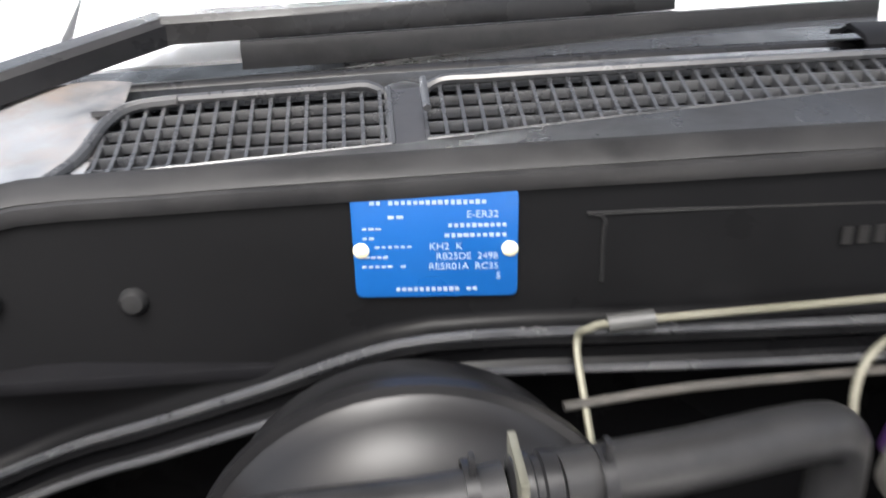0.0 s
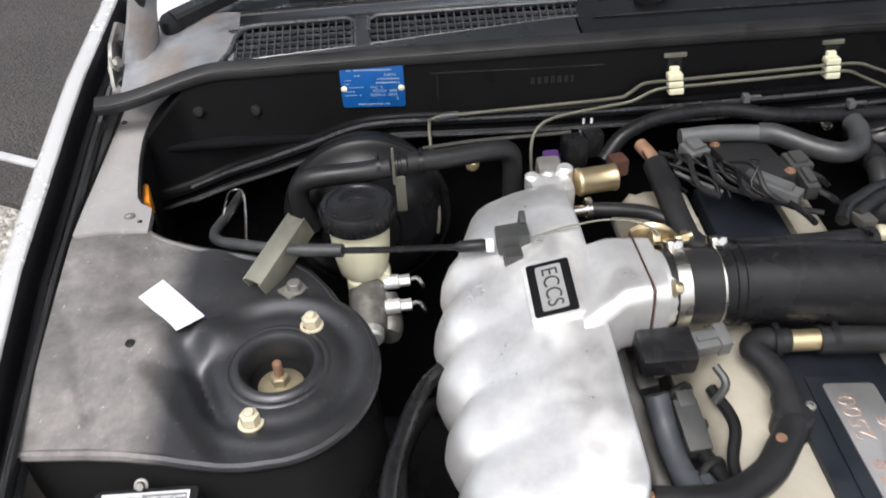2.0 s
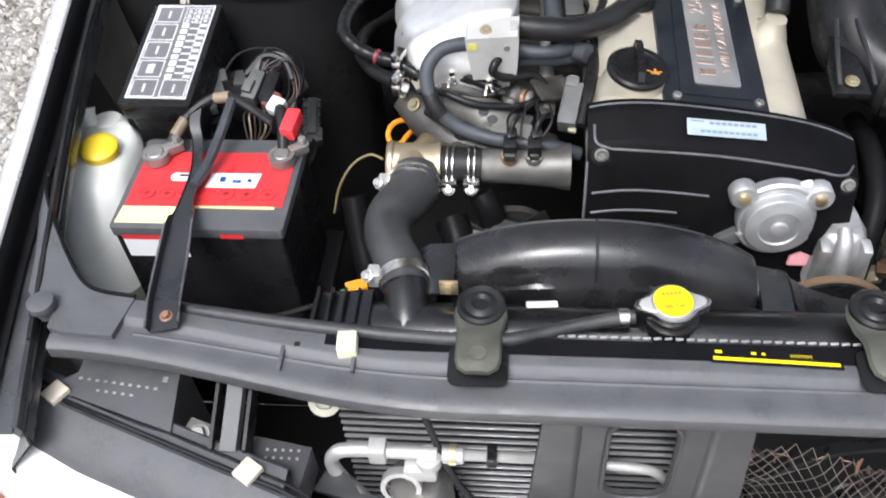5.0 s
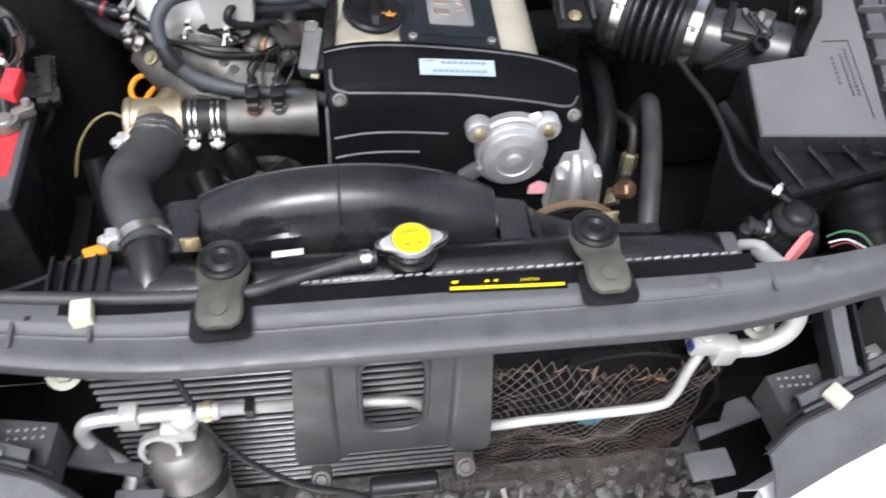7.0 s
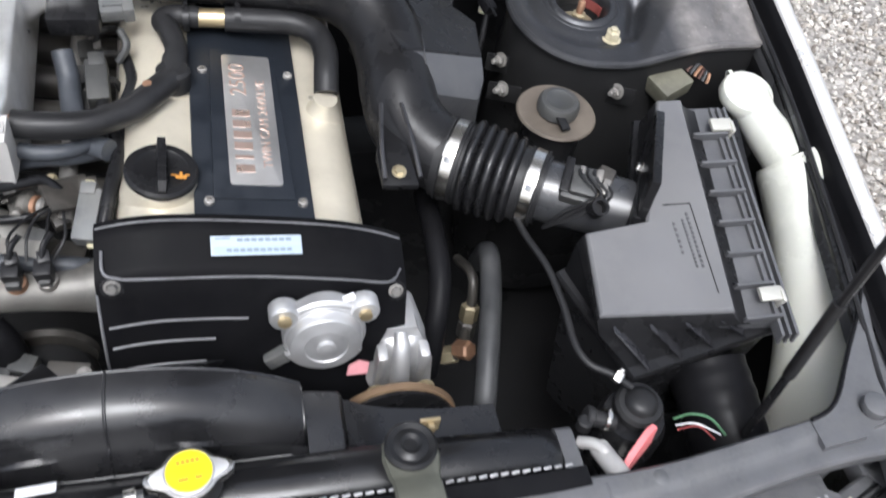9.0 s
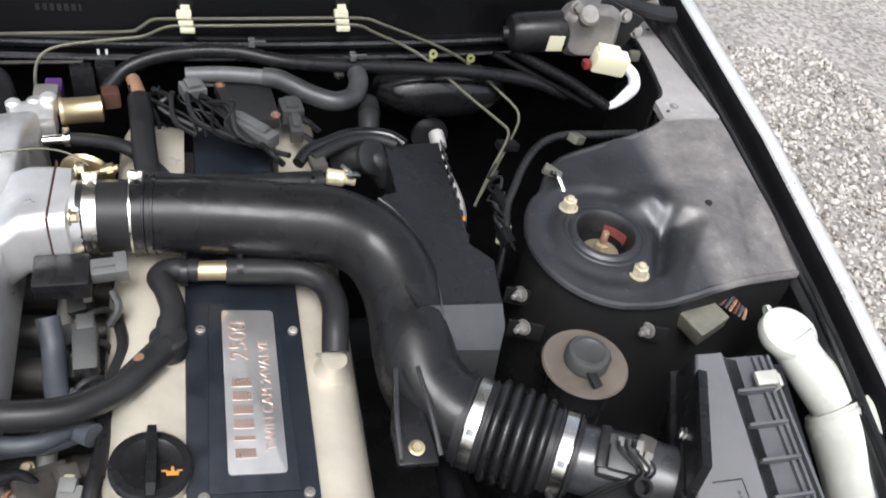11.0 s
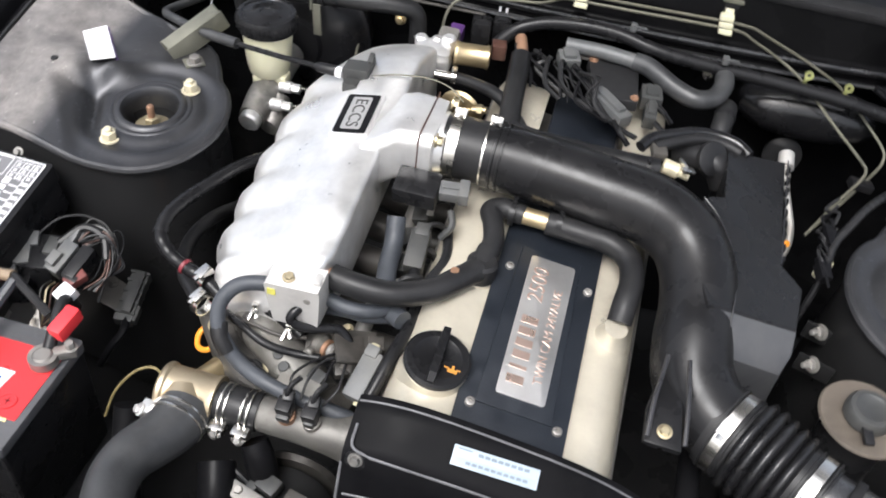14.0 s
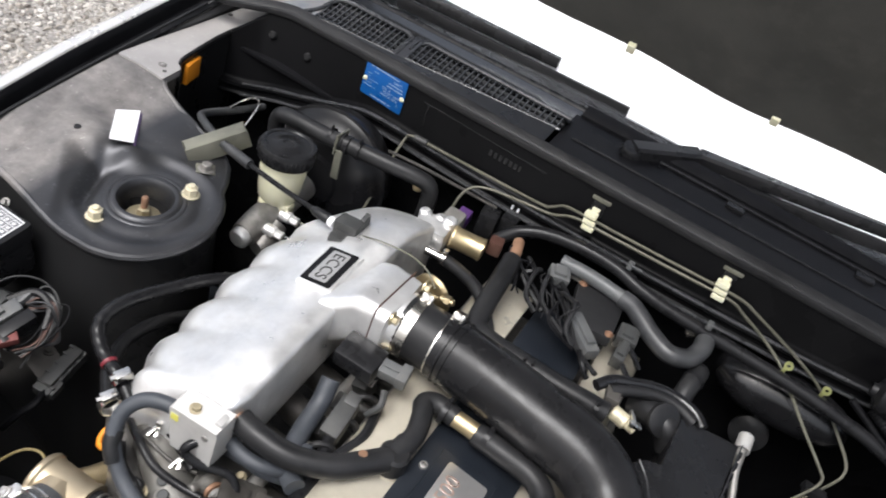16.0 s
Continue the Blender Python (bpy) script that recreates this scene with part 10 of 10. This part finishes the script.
# throttle position sensor under the neck
tp = thing("throttle_sensor", "black throttle sensor box with grey connector", "sensor", (-0.13, -0.045, 0.80))
part("box", rbox((-0.138, -0.044, 0.818), (0.062, 0.046, 0.030), 0.005, (12, 0, 0)), BLACKP, tp)
part("connector", join(rbox((-0.090, -0.040, 0.822), (0.036, 0.024, 0.018), 0.003, (12, 0, 8)), rbox((-0.074, -0.037, 0.823), (0.014, 0.030, 0.022), 0.002, (12, 0, 8)), rbox((-0.092, -0.040, 0.832), (0.024, 0.010, 0.004), 0.001, (12, 0, 8))), GREYCON, tp)
part("lead", tube([(-0.085, -0.060, 0.805), (-0.078, -0.078, 0.795), (-0.090, -0.085, 0.775)], 0.005, 8, 4), DARKCON, tp)
part("hose", tube([(-0.155, -0.080, 0.79), (-0.15, -0.105, 0.765), (-0.145, -0.15, 0.75), (-0.13, -0.20, 0.748), (-0.10, -0.225, 0.752)], 0.0135, 12, 6), GREYRUB, tp, "grey bloomed rubber hose")
ij = thing("injector_connector", "grey injector wiring connector between plenum and cam cover", "connector", (-0.115, -0.10, 0.73), "injector connectors")
part("shell", join(rbox((-0.118, -0.098, 0.752), (0.028, 0.062, 0.026), 0.004, (18, 0, 4)), rbox((-0.118, -0.072, 0.768), (0.020, 0.02, 0.014), 0.002, (18, 0, 4))), DARKCON, ij)
part("lead", tube([(-0.112, -0.13, 0.745), (-0.10, -0.17, 0.742), (-0.092, -0.22, 0.74), (-0.10, -0.28, 0.735), (-0.112, -0.33, 0.71)], 0.009, 10, 6), BLACKP, ij)
for k in range(4):
    y = -0.16 + 0.055 * k
    ic = thing("injector_connector", "dark dusty injector plug beside the cam cover", "connector", (-0.135, y, 0.715), "injector connectors")
    part("shell", rbox((-0.135, y, 0.722), (0.026, 0.030, 0.034), 0.005, (20, -15, 0)), DARKCON, ic)
    part("clip", rbox((-0.128, y, 0.740), (0.016, 0.022, 0.004), 0.001, (20, -15, 0)), ALUDULL, ic)
    part("lead", tube([(-0.13, y, 0.735), (-0.118, y + 0.008, 0.752), (-0.10, y + 0.018, 0.748), (-0.09, y + 0.02, 0.72)], 0.0045, 8, 5), RUBBER, ic)
part("second_lead", tube([(-0.085, -0.06, 0.77), (-0.075, -0.11, 0.765), (-0.088, -0.15, 0.75), (-0.09, -0.2, 0.74)], 0.007, 8, 6), BLACKP, ij)

# ---- front of the engine: water outlet, small hoses ----
wo = thing("thermostat_housing", "gold passivated thermostat tee with aluminium water outlet", "thermostat housing", (-0.30, -0.36, 0.60))
part("gold_tee", join(lathe([(0.0, 0), (0.031, 0), (0.0335, 0.003), (0.0335, 0.008), (0.031, 0.011), (0.031, 0.066), (0.033, 0.069), (0.033, 0.075), (0.0, 0.076)], (-0.376, -0.352, 0.656), (1, 0.02, -0.03), 32), tube([(-0.342, -0.356, 0.658), (-0.335, -0.385, 0.656)], [0.030, 0.031], 24, 2)), mat("aged_gold_passivated_tee", (0.44, 0.365, 0.255), 0.38, 0.85, 0.25, 40, 0.1, dust=0.4, dust_c=(0.30, 0.25, 0.19)), wo)
part("rear_pipe", tube([(-0.345, -0.345, 0.655), (-0.330, -0.316, 0.652), (-0.315, -0.275, 0.648), (-0.305, -0.24, 0.64)], 0.0165, 18, 4), BRASS, wo)
part("rubber_joint", tube([(-0.306, -0.350, 0.655), (-0.245, -0.348, 0.652)], 0.0255, 24, 2), RUBBER, wo)
for x in (-0.292, -0.284, -0.262, -0.254):
    part("wire_band", lathe([(0.0252, -0.0015), (0.0275, -0.0008), (0.0275, 0.0008), (0.0252, 0.0015)], (x, -0.350, 0.6545), (1, 0, -0.03), 30), STEEL, wo)
for x in (-0.288, -0.257):
    part("band_screw", join(rbox((x, -0.383, 0.648), (0.022, 0.016, 0.014), 0.003), bolt((x, -0.390, 0.646), (0, -0.8, 0.6), 0.006, 0.006)), STEEL, wo)
part("outlet", loft([[Vector((x, -0.347 + a, 0.651 + b)) for a, b in [(r * math.cos(2 * math.pi * k / 24), r * math.sin(2 * math.pi * k / 24)) for k in range(24)]] for x, r in ((-0.25, 0.0215), (-0.243, 0.0235), (-0.20, 0.0245), (-0.15, 0.0285), (-0.132, 0.0315), (-0.122, 0.033))]), mat("grimy_cast_outlet", (0.15, 0.145, 0.135), 0.48, 0.6, 0.4, 60, 0.2, dust=0.5, dust_c=(0.10, 0.085, 0.07)), wo)
for x, m_ in ((-0.205, COPPER), (-0.172, ALUDULL)):
    part("sensor", join(lathe([(0.012, 0), (0.012, 0.012), (0.009, 0.013), (0.009, 0.022), (0, 0.022)], (x, -0.356, 0.672), (0, -0.25, 1), 16)), m_, wo)
    part("sensor_plug", join(rbox((x, -0.360, 0.698), (0.019, 0.020, 0.026), 0.003, (15, 0, 0)), rbox((x + 0.002, -0.352, 0.712), (0.014, 0.014, 0.016), 0.002, (25, 0, 10)), tube([(x, -0.358, 0.712), (x + 0.004, -0.348, 0.728), (x + 0.012, -0.335, 0.732)], 0.0035, 8, 4)), BLACKP, wo)
part("sensor_socket", join(rbox((-0.205, -0.364, 0.688), (0.016, 0.017, 0.014), 0.002, (15, 0, 0)), rbox((-0.172, -0.364, 0.688), (0.013, 0.014, 0.013), 0.002, (15, 0, 0))), DARKCON, wo)
part("bracket", tube([(-0.245, -0.372, 0.622), (-0.235, -0.382, 0.606), (-0.228, -0.388, 0.585), (-0.225, -0.39, 0.55)], [0.018, 0.020, 0.020, 0.018], 16, 4), MATT, wo, "black bypass hose below the outlet")
uh = thing("upper_radiator_hose", "thick curved rubber upper radiator hose", "hose", (-0.34, -0.48, 0.62))
part("hose", tube([(-0.334, -0.374, 0.655), (-0.334, -0.400, 0.656), (-0.345, -0.432, 0.662), (-0.357, -0.465, 0.670), (-0.357, -0.500, 0.676), (-0.346, -0.535, 0.680), (-0.332, -0.562, 0.681), (-0.325, -0.590, 0.676)], [0.0345, 0.034, 0.0322, 0.0305, 0.0295, 0.0285, 0.0282, 0.0285], 26, 6), DUSTRUB, uh)
for o_, d, rb in (((-0.335, -0.392, 0.655), (-0.1, -1, 0.05), 0.0342), ((-0.3275, -0.578, 0.679), (0.3, -1, -0.1), 0.0285)):
    for e in (-0.005, 0.005) if rb > 0.03 else (-0.0055, -0.002, 0.0015, 0.005):
        dv = Vector(d).normalized() * e
        part("wire_band", lathe([(rb, -0.0016), (rb + 0.0026, -0.0010), (rb + 0.0026, 0.0010), (rb, 0.0016)], Vector(o_) + dv, d, 34), STEEL, uh)
    part("band_screw", join(rbox((o_[0] - rb - 0.006, o_[1], o_[2] + 0.002), (0.016, 0.020, 0.022), 0.003), bolt((o_[0] - rb - 0.012, o_[1] - 0.006, o_[2] + 0.008), (-0.6, -0.3, 0.6), 0.006, 0.008)), ALU, uh)
tg = thing("orange_tag", "small orange and green plastic tag by the radiator neck", "tag", (-0.385, -0.583, 0.66))
part("tag", rbox((-0.385, -0.585, 0.668), (0.026, 0.016, 0.008), 0.002, (0, 0, 20)), ORANGE, tg)
part("green_bit", rbox((-0.398, -0.592, 0.664), (0.012, 0.008, 0.006), 0.001, (0, 0, 20)), mat("green_bit", (0.10, 0.30, 0.12), 0.5, 0, 0.1, 40, 0), tg)
part("wire", tube([(-0.405, -0.596, 0.662), (-0.43, -0.612, 0.665), (-0.47, -0.635, 0.672), (-0.50, -0.65, 0.685)], 0.003, 6, 4), RUBBER, tg)

ds = thing("dipstick", "orange engine dipstick loop", "dipstick", (-0.38, -0.215, 0.57))
part("loop", tube([(-0.360, -0.205, 0.606), (-0.372, -0.202, 0.612), (-0.388, -0.210, 0.612), (-0.396, -0.225, 0.605), (-0.390, -0.240, 0.598), (-0.376, -0.240, 0.597), (-0.366, -0.226, 0.602), (-0.350, -0.205, 0.604), (-0.335, -0.20, 0.600)], 0.0042, 8, 6), ORANGE, ds)
part("handle", tube([(-0.345, -0.203, 0.602), (-0.325, -0.205, 0.598)], 0.008, 10, 2), BLACKP, ds)
yw = thing("yellow_cable", "thin yellow-brown sheathed wire looping down the side", "cable", (-0.40, -0.33, 0.60))
part("wire", tube([(-0.385, -0.335, 0.650), (-0.405, -0.328, 0.652), (-0.430, -0.335, 0.640), (-0.450, -0.355, 0.615), (-0.460, -0.375, 0.58)], 0.0019, 6, 6), mat("aged_yellow_sheath", (0.17, 0.135, 0.06), 0.5, 0, 0.2, 60, 0), yw)

sh = thing("side_harness_hose", "black taped hose looping beside the plenum with a red band", "hose", (-0.45, -0.1, 0.66))
part("hose", tube([(-0.345, 0.085, 0.70), (-0.370, 0.050, 0.735), (-0.395, 0.010, 0.752), (-0.416, -0.035, 0.760), (-0.432, -0.085, 0.765), (-0.444, -0.130, 0.770), (-0.450, -0.170, 0.771), (-0.445, -0.200, 0.765), (-0.424, -0.218, 0.755), (-0.395, -0.229, 0.748), (-0.368, -0.236, 0.744), (-0.335, -0.248, 0.730)], 0.0092, 12, 7, rib=(0.016, 0.0012)), BLACKP, sh)
part("red_band", lathe([(0.0100, -0.003), (0.0112, -0.002), (0.0112, 0.002), (0.0100, 0.003)], (-0.397, -0.2285, 0.7485), (0.93, -0.33, -0.2), 18), mat("dull_red_tape", (0.20, 0.025, 0.035), 0.5, 0, 0.3, 40, 0), sh)
part("second_hose", tube([(-0.34, 0.14, 0.58), (-0.395, 0.08, 0.63), (-0.43, 0.0, 0.655), (-0.440, -0.08, 0.690), (-0.438, -0.15, 0.705), (-0.412, -0.21, 0.715), (-0.372, -0.252, 0.722)], 0.0100, 12, 6), RUBBER, sh)
for y, z in ((-0.238, 0.744), (-0.258, 0.720)):
    part("clip", join(clamp((-0.362, y, z), (0.9, -0.4, 0), 0.0135, 0.012, 100, 0.008)), STEEL, sh, "bright hose clip")

lo = thing("lower_intake_casting", "grimy lower intake casting with small valves and hoses", "intake casting", (-0.25, -0.27, 0.6))
part("casting", join(tube([(-0.365, -0.232, 0.680), (-0.33, -0.255, 0.662), (-0.285, -0.290, 0.645), (-0.235, -0.308, 0.64)], [0.020, 0.030, 0.034, 0.030], 18, 5), rbox((-0.215, -0.30, 0.638), (0.15, 0.07, 0.05), 0.012, (0, 6, -10))), GRIME, lo)
part("cast_pipe", loft([[Vector((x + r * math.cos(a) * 0.45, y + r * math.cos(a) * 0.89, z + r * math.sin(a))) for a in [2 * math.pi * k / 22 for k in range(22)]] for x, y, z, r in ((-0.318, -0.232, 0.694, 0.018), (-0.305, -0.240, 0.694, 0.025), (-0.275, -0.256, 0.688, 0.029), (-0.240, -0.274, 0.676, 0.031), (-0.205, -0.292, 0.660, 0.033), (-0.180, -0.304, 0.645, 0.030))]), PIPECAST, lo, "dull warm-grey cast air pipe")
part("pipe_band", loft([[Vector((x + r * math.cos(a) * 0.45, y + r * math.cos(a) * 0.89, z + r * math.sin(a))) for a in [2 * math.pi * k / 22 for k in range(22)]] for x, y, z, r in ((-0.300, -0.2425, 0.693, 0.0268), (-0.290, -0.248, 0.691, 0.0278))]), GRIME, lo)
for q in ((-0.244, -0.288, 0.697), (-0.231, -0.302, 0.694)):
    part("solenoid", join(can((q[0] - 0.004, q[1] + 0.006, q[2] - 0.022), (0.1, -0.3, 1), 0.0105, 0.020, 0.002, 16), can(q, (0.1, -0.3, 1), 0.008, 0.004, 0.001, 16)), PIPECAST, lo)
    part("solenoid_cap", can((q[0] + 0.0005, q[1] - 0.001, q[2] + 0.003), (0.1, -0.3, 1), 0.0072, 0.003, 0.001, 16), DARKCON, lo, "dark button cap")
part("valve_body", join(can((-0.205, -0.254, 0.700), (0.9, -0.35, 0.1), 0.0165, 0.016, 0.004, 20), rbox((-0.200, -0.252, 0.690), (0.040, 0.030, 0.026), 0.006, (0, 0, 15)), can((-0.205, -0.272, 0.705), (-0.2, -1, 0.3), 0.007, 0.012, 0.002, 12)), PIPECAST, lo)
part("valve_ring", can((-0.190, -0.260, 0.7015), (0.9, -0.35, 0.1), 0.0130, 0.006, 0.001, 20), COPPER, lo, "copper-tinted valve ring")
part("valve_cap", can((-0.184, -0.262, 0.702), (0.9, -0.35, 0.1), 0.0118, 0.010, 0.003, 20), ALUDULL, lo)
part("dark_module", join(rbox((-0.150, -0.246, 0.708), (0.044, 0.034, 0.016), 0.002, (8, 4, 18)), rbox((-0.128, -0.242, 0.712), (0.020, 0.022, 0.010), 0.002, (8, 4, 18))), GRIME, lo)
part("small_hose", tube([(-0.300, -0.222, 0.724), (-0.275, -0.240, 0.728), (-0.248, -0.254, 0.724), (-0.222, -0.262, 0.716)], 0.0075, 10, 5), BLACKP, lo)
for x, y in ((-0.289, -0.250), (-0.236, -0.268)):
    part("wire_clip", join(rbox((x, y, 0.737), (0.008, 0.010, 0.008), 0.002), rbox((x + 0.003, y - 0.006, 0.731), (0.005, 0.018, 0.004), 0.001, (20, 0, 25)), rbox((x - 0.004, y - 0.008, 0.727), (0.004, 0.018, 0.004), 0.001, (25, 0, -10))), STEEL, lo, "bright spring hose clip")
part("u_hose", tube([(-0.222, -0.262, 0.772), (-0.229, -0.272, 0.766), (-0.230, -0.276, 0.757), (-0.216, -0.272, 0.746), (-0.196, -0.262, 0.740), (-0.175, -0.252, 0.735), (-0.160, -0.256, 0.722), (-0.150, -0.262, 0.710)], 0.0062, 10, 6), BLACKP, lo)
part("stub_hose", tube([(-0.215, -0.215, 0.725), (-0.190, -0.224, 0.740), (-0.168, -0.226, 0.745), (-0.148, -0.224, 0.742), (-0.125, -0.212, 0.736), (-0.105, -0.190, 0.72), (-0.10, -0.17, 0.69)], 0.0098, 12, 4), GREYRUB, lo)
part("grey_hose", tube([(-0.240, -0.250, 0.782), (-0.274, -0.255, 0.788), (-0.304, -0.266, 0.784), (-0.320, -0.285, 0.764), (-0.313, -0.305, 0.734), (-0.282, -0.318, 0.700), (-0.238, -0.328, 0.687), (-0.192, -0.333, 0.682), (-0.150, -0.335, 0.678), (-0.11, -0.33, 0.66)], 0.0098, 14, 7), GREYRUB, lo, "grey bloomed rubber hose")
part("inner_hose", tube([(-0.352, -0.212, 0.716), (-0.325, -0.222, 0.722), (-0.292, -0.236, 0.724), (-0.262, -0.244, 0.723), (-0.225, -0.250, 0.720)], 0.0088, 12, 6), BLACKP, lo)
part("rear_grey_hose", tube([(-0.196, -0.232, 0.764), (-0.172, -0.236, 0.762), (-0.146, -0.232, 0.760), (-0.126, -0.216, 0.756), (-0.118, -0.194, 0.752), (-0.124, -0.165, 0.748)], 0.0095, 12, 6), GREYRUB, lo, "grey bloomed rubber hose")
part("tape_joint", tube([(-0.318, -0.296, 0.744), (-0.312, -0.308, 0.730), (-0.300, -0.315, 0.714)], 0.0112, 12, 4), RUBBER, lo, "black tape round the hose")
part("foil_plate", rbox((-0.205, -0.322, 0.692), (0.055, 0.030, 0.003), 0.001, (20, 0, -12)), PIPECAST, lo)
part("connector", join(rbox((-0.124, -0.300, 0.718), (0.026, 0.064, 0.030), 0.004, (24, 0, -12)), rbox((-0.122, -0.276, 0.740), (0.018, 0.016, 0.014), 0.003, (24, 0, -12))), GREYCON, lo, "grey-green connector block")
for q in ((-0.121, -0.268, 0.742), (-0.122, -0.331, 0.703)):
    part("yellowed_end", rbox(q, (0.012, 0.007, 0.008), 0.003, (24, 0, -12)), mat("browned_cream_plastic_%d" % (q[1] < -0.3), (0.34, 0.31, 0.20), 0.5, 0, 0.2, 60, 0), lo)
rng = random.Random(11)
for k in range(4):
    x = -0.205 + 0.014 * k
    part("wire", tube([(x, -0.345, 0.700), (x - 0.004 + 0.006 * k, -0.325, 0.716), (x + 0.010, -0.298 + 0.006 * k, 0.716), (x + 0.030, -0.275, 0.712), (x + 0.045, -0.258, 0.700)], 0.0018, 6, 6), (BLACKP, RUBBER)[k % 2], lo)
for q, d, r_ in (((-0.262, -0.305, 0.676), (0, -0.5, 1), 0.007), ((-0.205, -0.318, 0.672), (0, -0.5, 1), 0.006), ((-0.345, -0.262, 0.690), (-0.5, -0.5, 1), 0.007), ((-0.170, -0.232, 0.716), (0, -0.3, 1), 0.005)):
    part("casting_bolt", bolt(q, d, r_, 0.007), DULLZ, lo)
part("black_valve", join(can((-0.275, -0.300, 0.668), (0.3, -0.6, 1), 0.013, 0.022, 0.003, 18), can((-0.270, -0.312, 0.690), (0.3, -0.6, 1), 0.006, 0.010, 0.001, 12)), BLACKP, lo, "small black vacuum valve")
part("cross_hose", tube([(-0.330, -0.256, 0.712), (-0.300, -0.275, 0.722), (-0.262, -0.288, 0.714), (-0.225, -0.285, 0.706), (-0.190, -0.280, 0.704)], 0.0055, 10, 6), BLACKP, lo)
part("cross_hose", tube([(-0.325, -0.276, 0.690), (-0.30, -0.300, 0.694), (-0.262, -0.312, 0.686), (-0.235, -0.322, 0.672)], 0.0065, 10, 6), RUBBER, lo)
part("thin_pipe", tube([(-0.340, -0.250, 0.706), (-0.315, -0.262, 0.716), (-0.285, -0.268, 0.719), (-0.250, -0.268, 0.712), (-0.215, -0.262, 0.714)], 0.0028, 8, 6), GRIME, lo, "thin grimy pipe")
part("plug", rbox((-0.186, -0.300, 0.690), (0.022, 0.018, 0.016), 0.002, (15, 0, -20)), DARKCON, lo)
part("plug", rbox((-0.160, -0.286, 0.702), (0.018, 0.022, 0.014), 0.002, (15, 0, 25)), GRIME, lo)
part("small_plate", rbox((-0.155, -0.268, 0.722), (0.04, 0.04, 0.006), 0.002, (10, 20, 30)), GRIME, lo)
ch = thing("coolant_branch_hose", "black rubber branch hose below the thermostat", "hose", (-0.27, -0.42, 0.55))
part("hose", tube([(-0.285, -0.40, 0.595), (-0.275, -0.425, 0.58), (-0.27, -0.44, 0.56), (-0.27, -0.44, 0.50)], 0.024, 18, 5), MATT, ch)
part("second_hose", tube([(-0.43, -0.36, 0.60), (-0.42, -0.40, 0.55), (-0.405, -0.44, 0.50), (-0.40, -0.46, 0.42)], 0.019, 16, 5), MATT, ch)
alt = thing("alternator", "grimy alternator with fins below the water outlet", "alternator", (-0.2, -0.44, 0.45))
part("body", lathe([(0.03, 0), (0.058, 0.004), (0.062, 0.02), (0.062, 0.07), (0.05, 0.085), (0, 0.085)], (-0.20, -0.36, 0.50), (0, -1, 0.1), 30), BAYDARK, alt)
part("pulley", lathe([(0, 0.02), (0.03, 0.02), (0.036, 0.016), (0.030, 0.010), (0.036, 0.004), (0.036, 0), (0, 0)], (-0.20, -0.452, 0.508), (0, -1, 0.1), 26), BLACKP, alt)
part("rear_cover", lathe([(0.030, 0), (0.056, 0.003), (0.058, 0.012), (0.050, 0.018), (0, 0.020)], (-0.20, -0.350, 0.512), (0, 1, 0.1), 28), GRIME, alt)
part("stay", prism([(-0.060, -0.010), (0.050, -0.014), (0.060, 0.002), (0.020, 0.012), (-0.055, 0.010)], 0.006, pose(-0.205, -0.436, 0.580, 12, 4, -16), 0.002), ALUDULL, alt, "dull steel adjuster stay")
part("bracket", join(rbox((-0.165, -0.412, 0.572), (0.050, 0.022, 0.014), 0.003, (10, 0, -12)), rbox((-0.145, -0.424, 0.586), (0.018, 0.016, 0.024), 0.003, (10, 0, -12))), GRIME, alt)
part("regulator_plug", join(rbox((-0.212, -0.405, 0.584), (0.030, 0.024, 0.018), 0.003, (8, 0, -20)), rbox((-0.232, -0.410, 0.580), (0.014, 0.016, 0.012), 0.002, (8, 0, -20))), DARKCON, alt)
for x, y, z in ((-0.245, -0.424, 0.586), (-0.172, -0.444, 0.588), (-0.142, -0.436, 0.600)):
    part("stay_bolt", bolt((x, y, z), (0, -0.3, 1), 0.006, 0.007), ALUDULL, alt)
part("lead", tube([(-0.240, -0.408, 0.580), (-0.262, -0.400, 0.590), (-0.275, -0.385, 0.575), (-0.28, -0.37, 0.54)], 0.004, 8, 4), RUBBER, alt)
# splash walls ahead of the towers close the bay sides
for s in (-1, 1):
    solid("wall_side_shield", loft([[Vector((s * x, y, z)) for x, y in ((0.815, -0.62), (0.885, -0.10), (0.895, -0.10), (0.828, -0.62))] for z in (0.2, 0.68)]), BAYDARK, "black inner splash panel beside the bay", "splash panel", kind="structure")
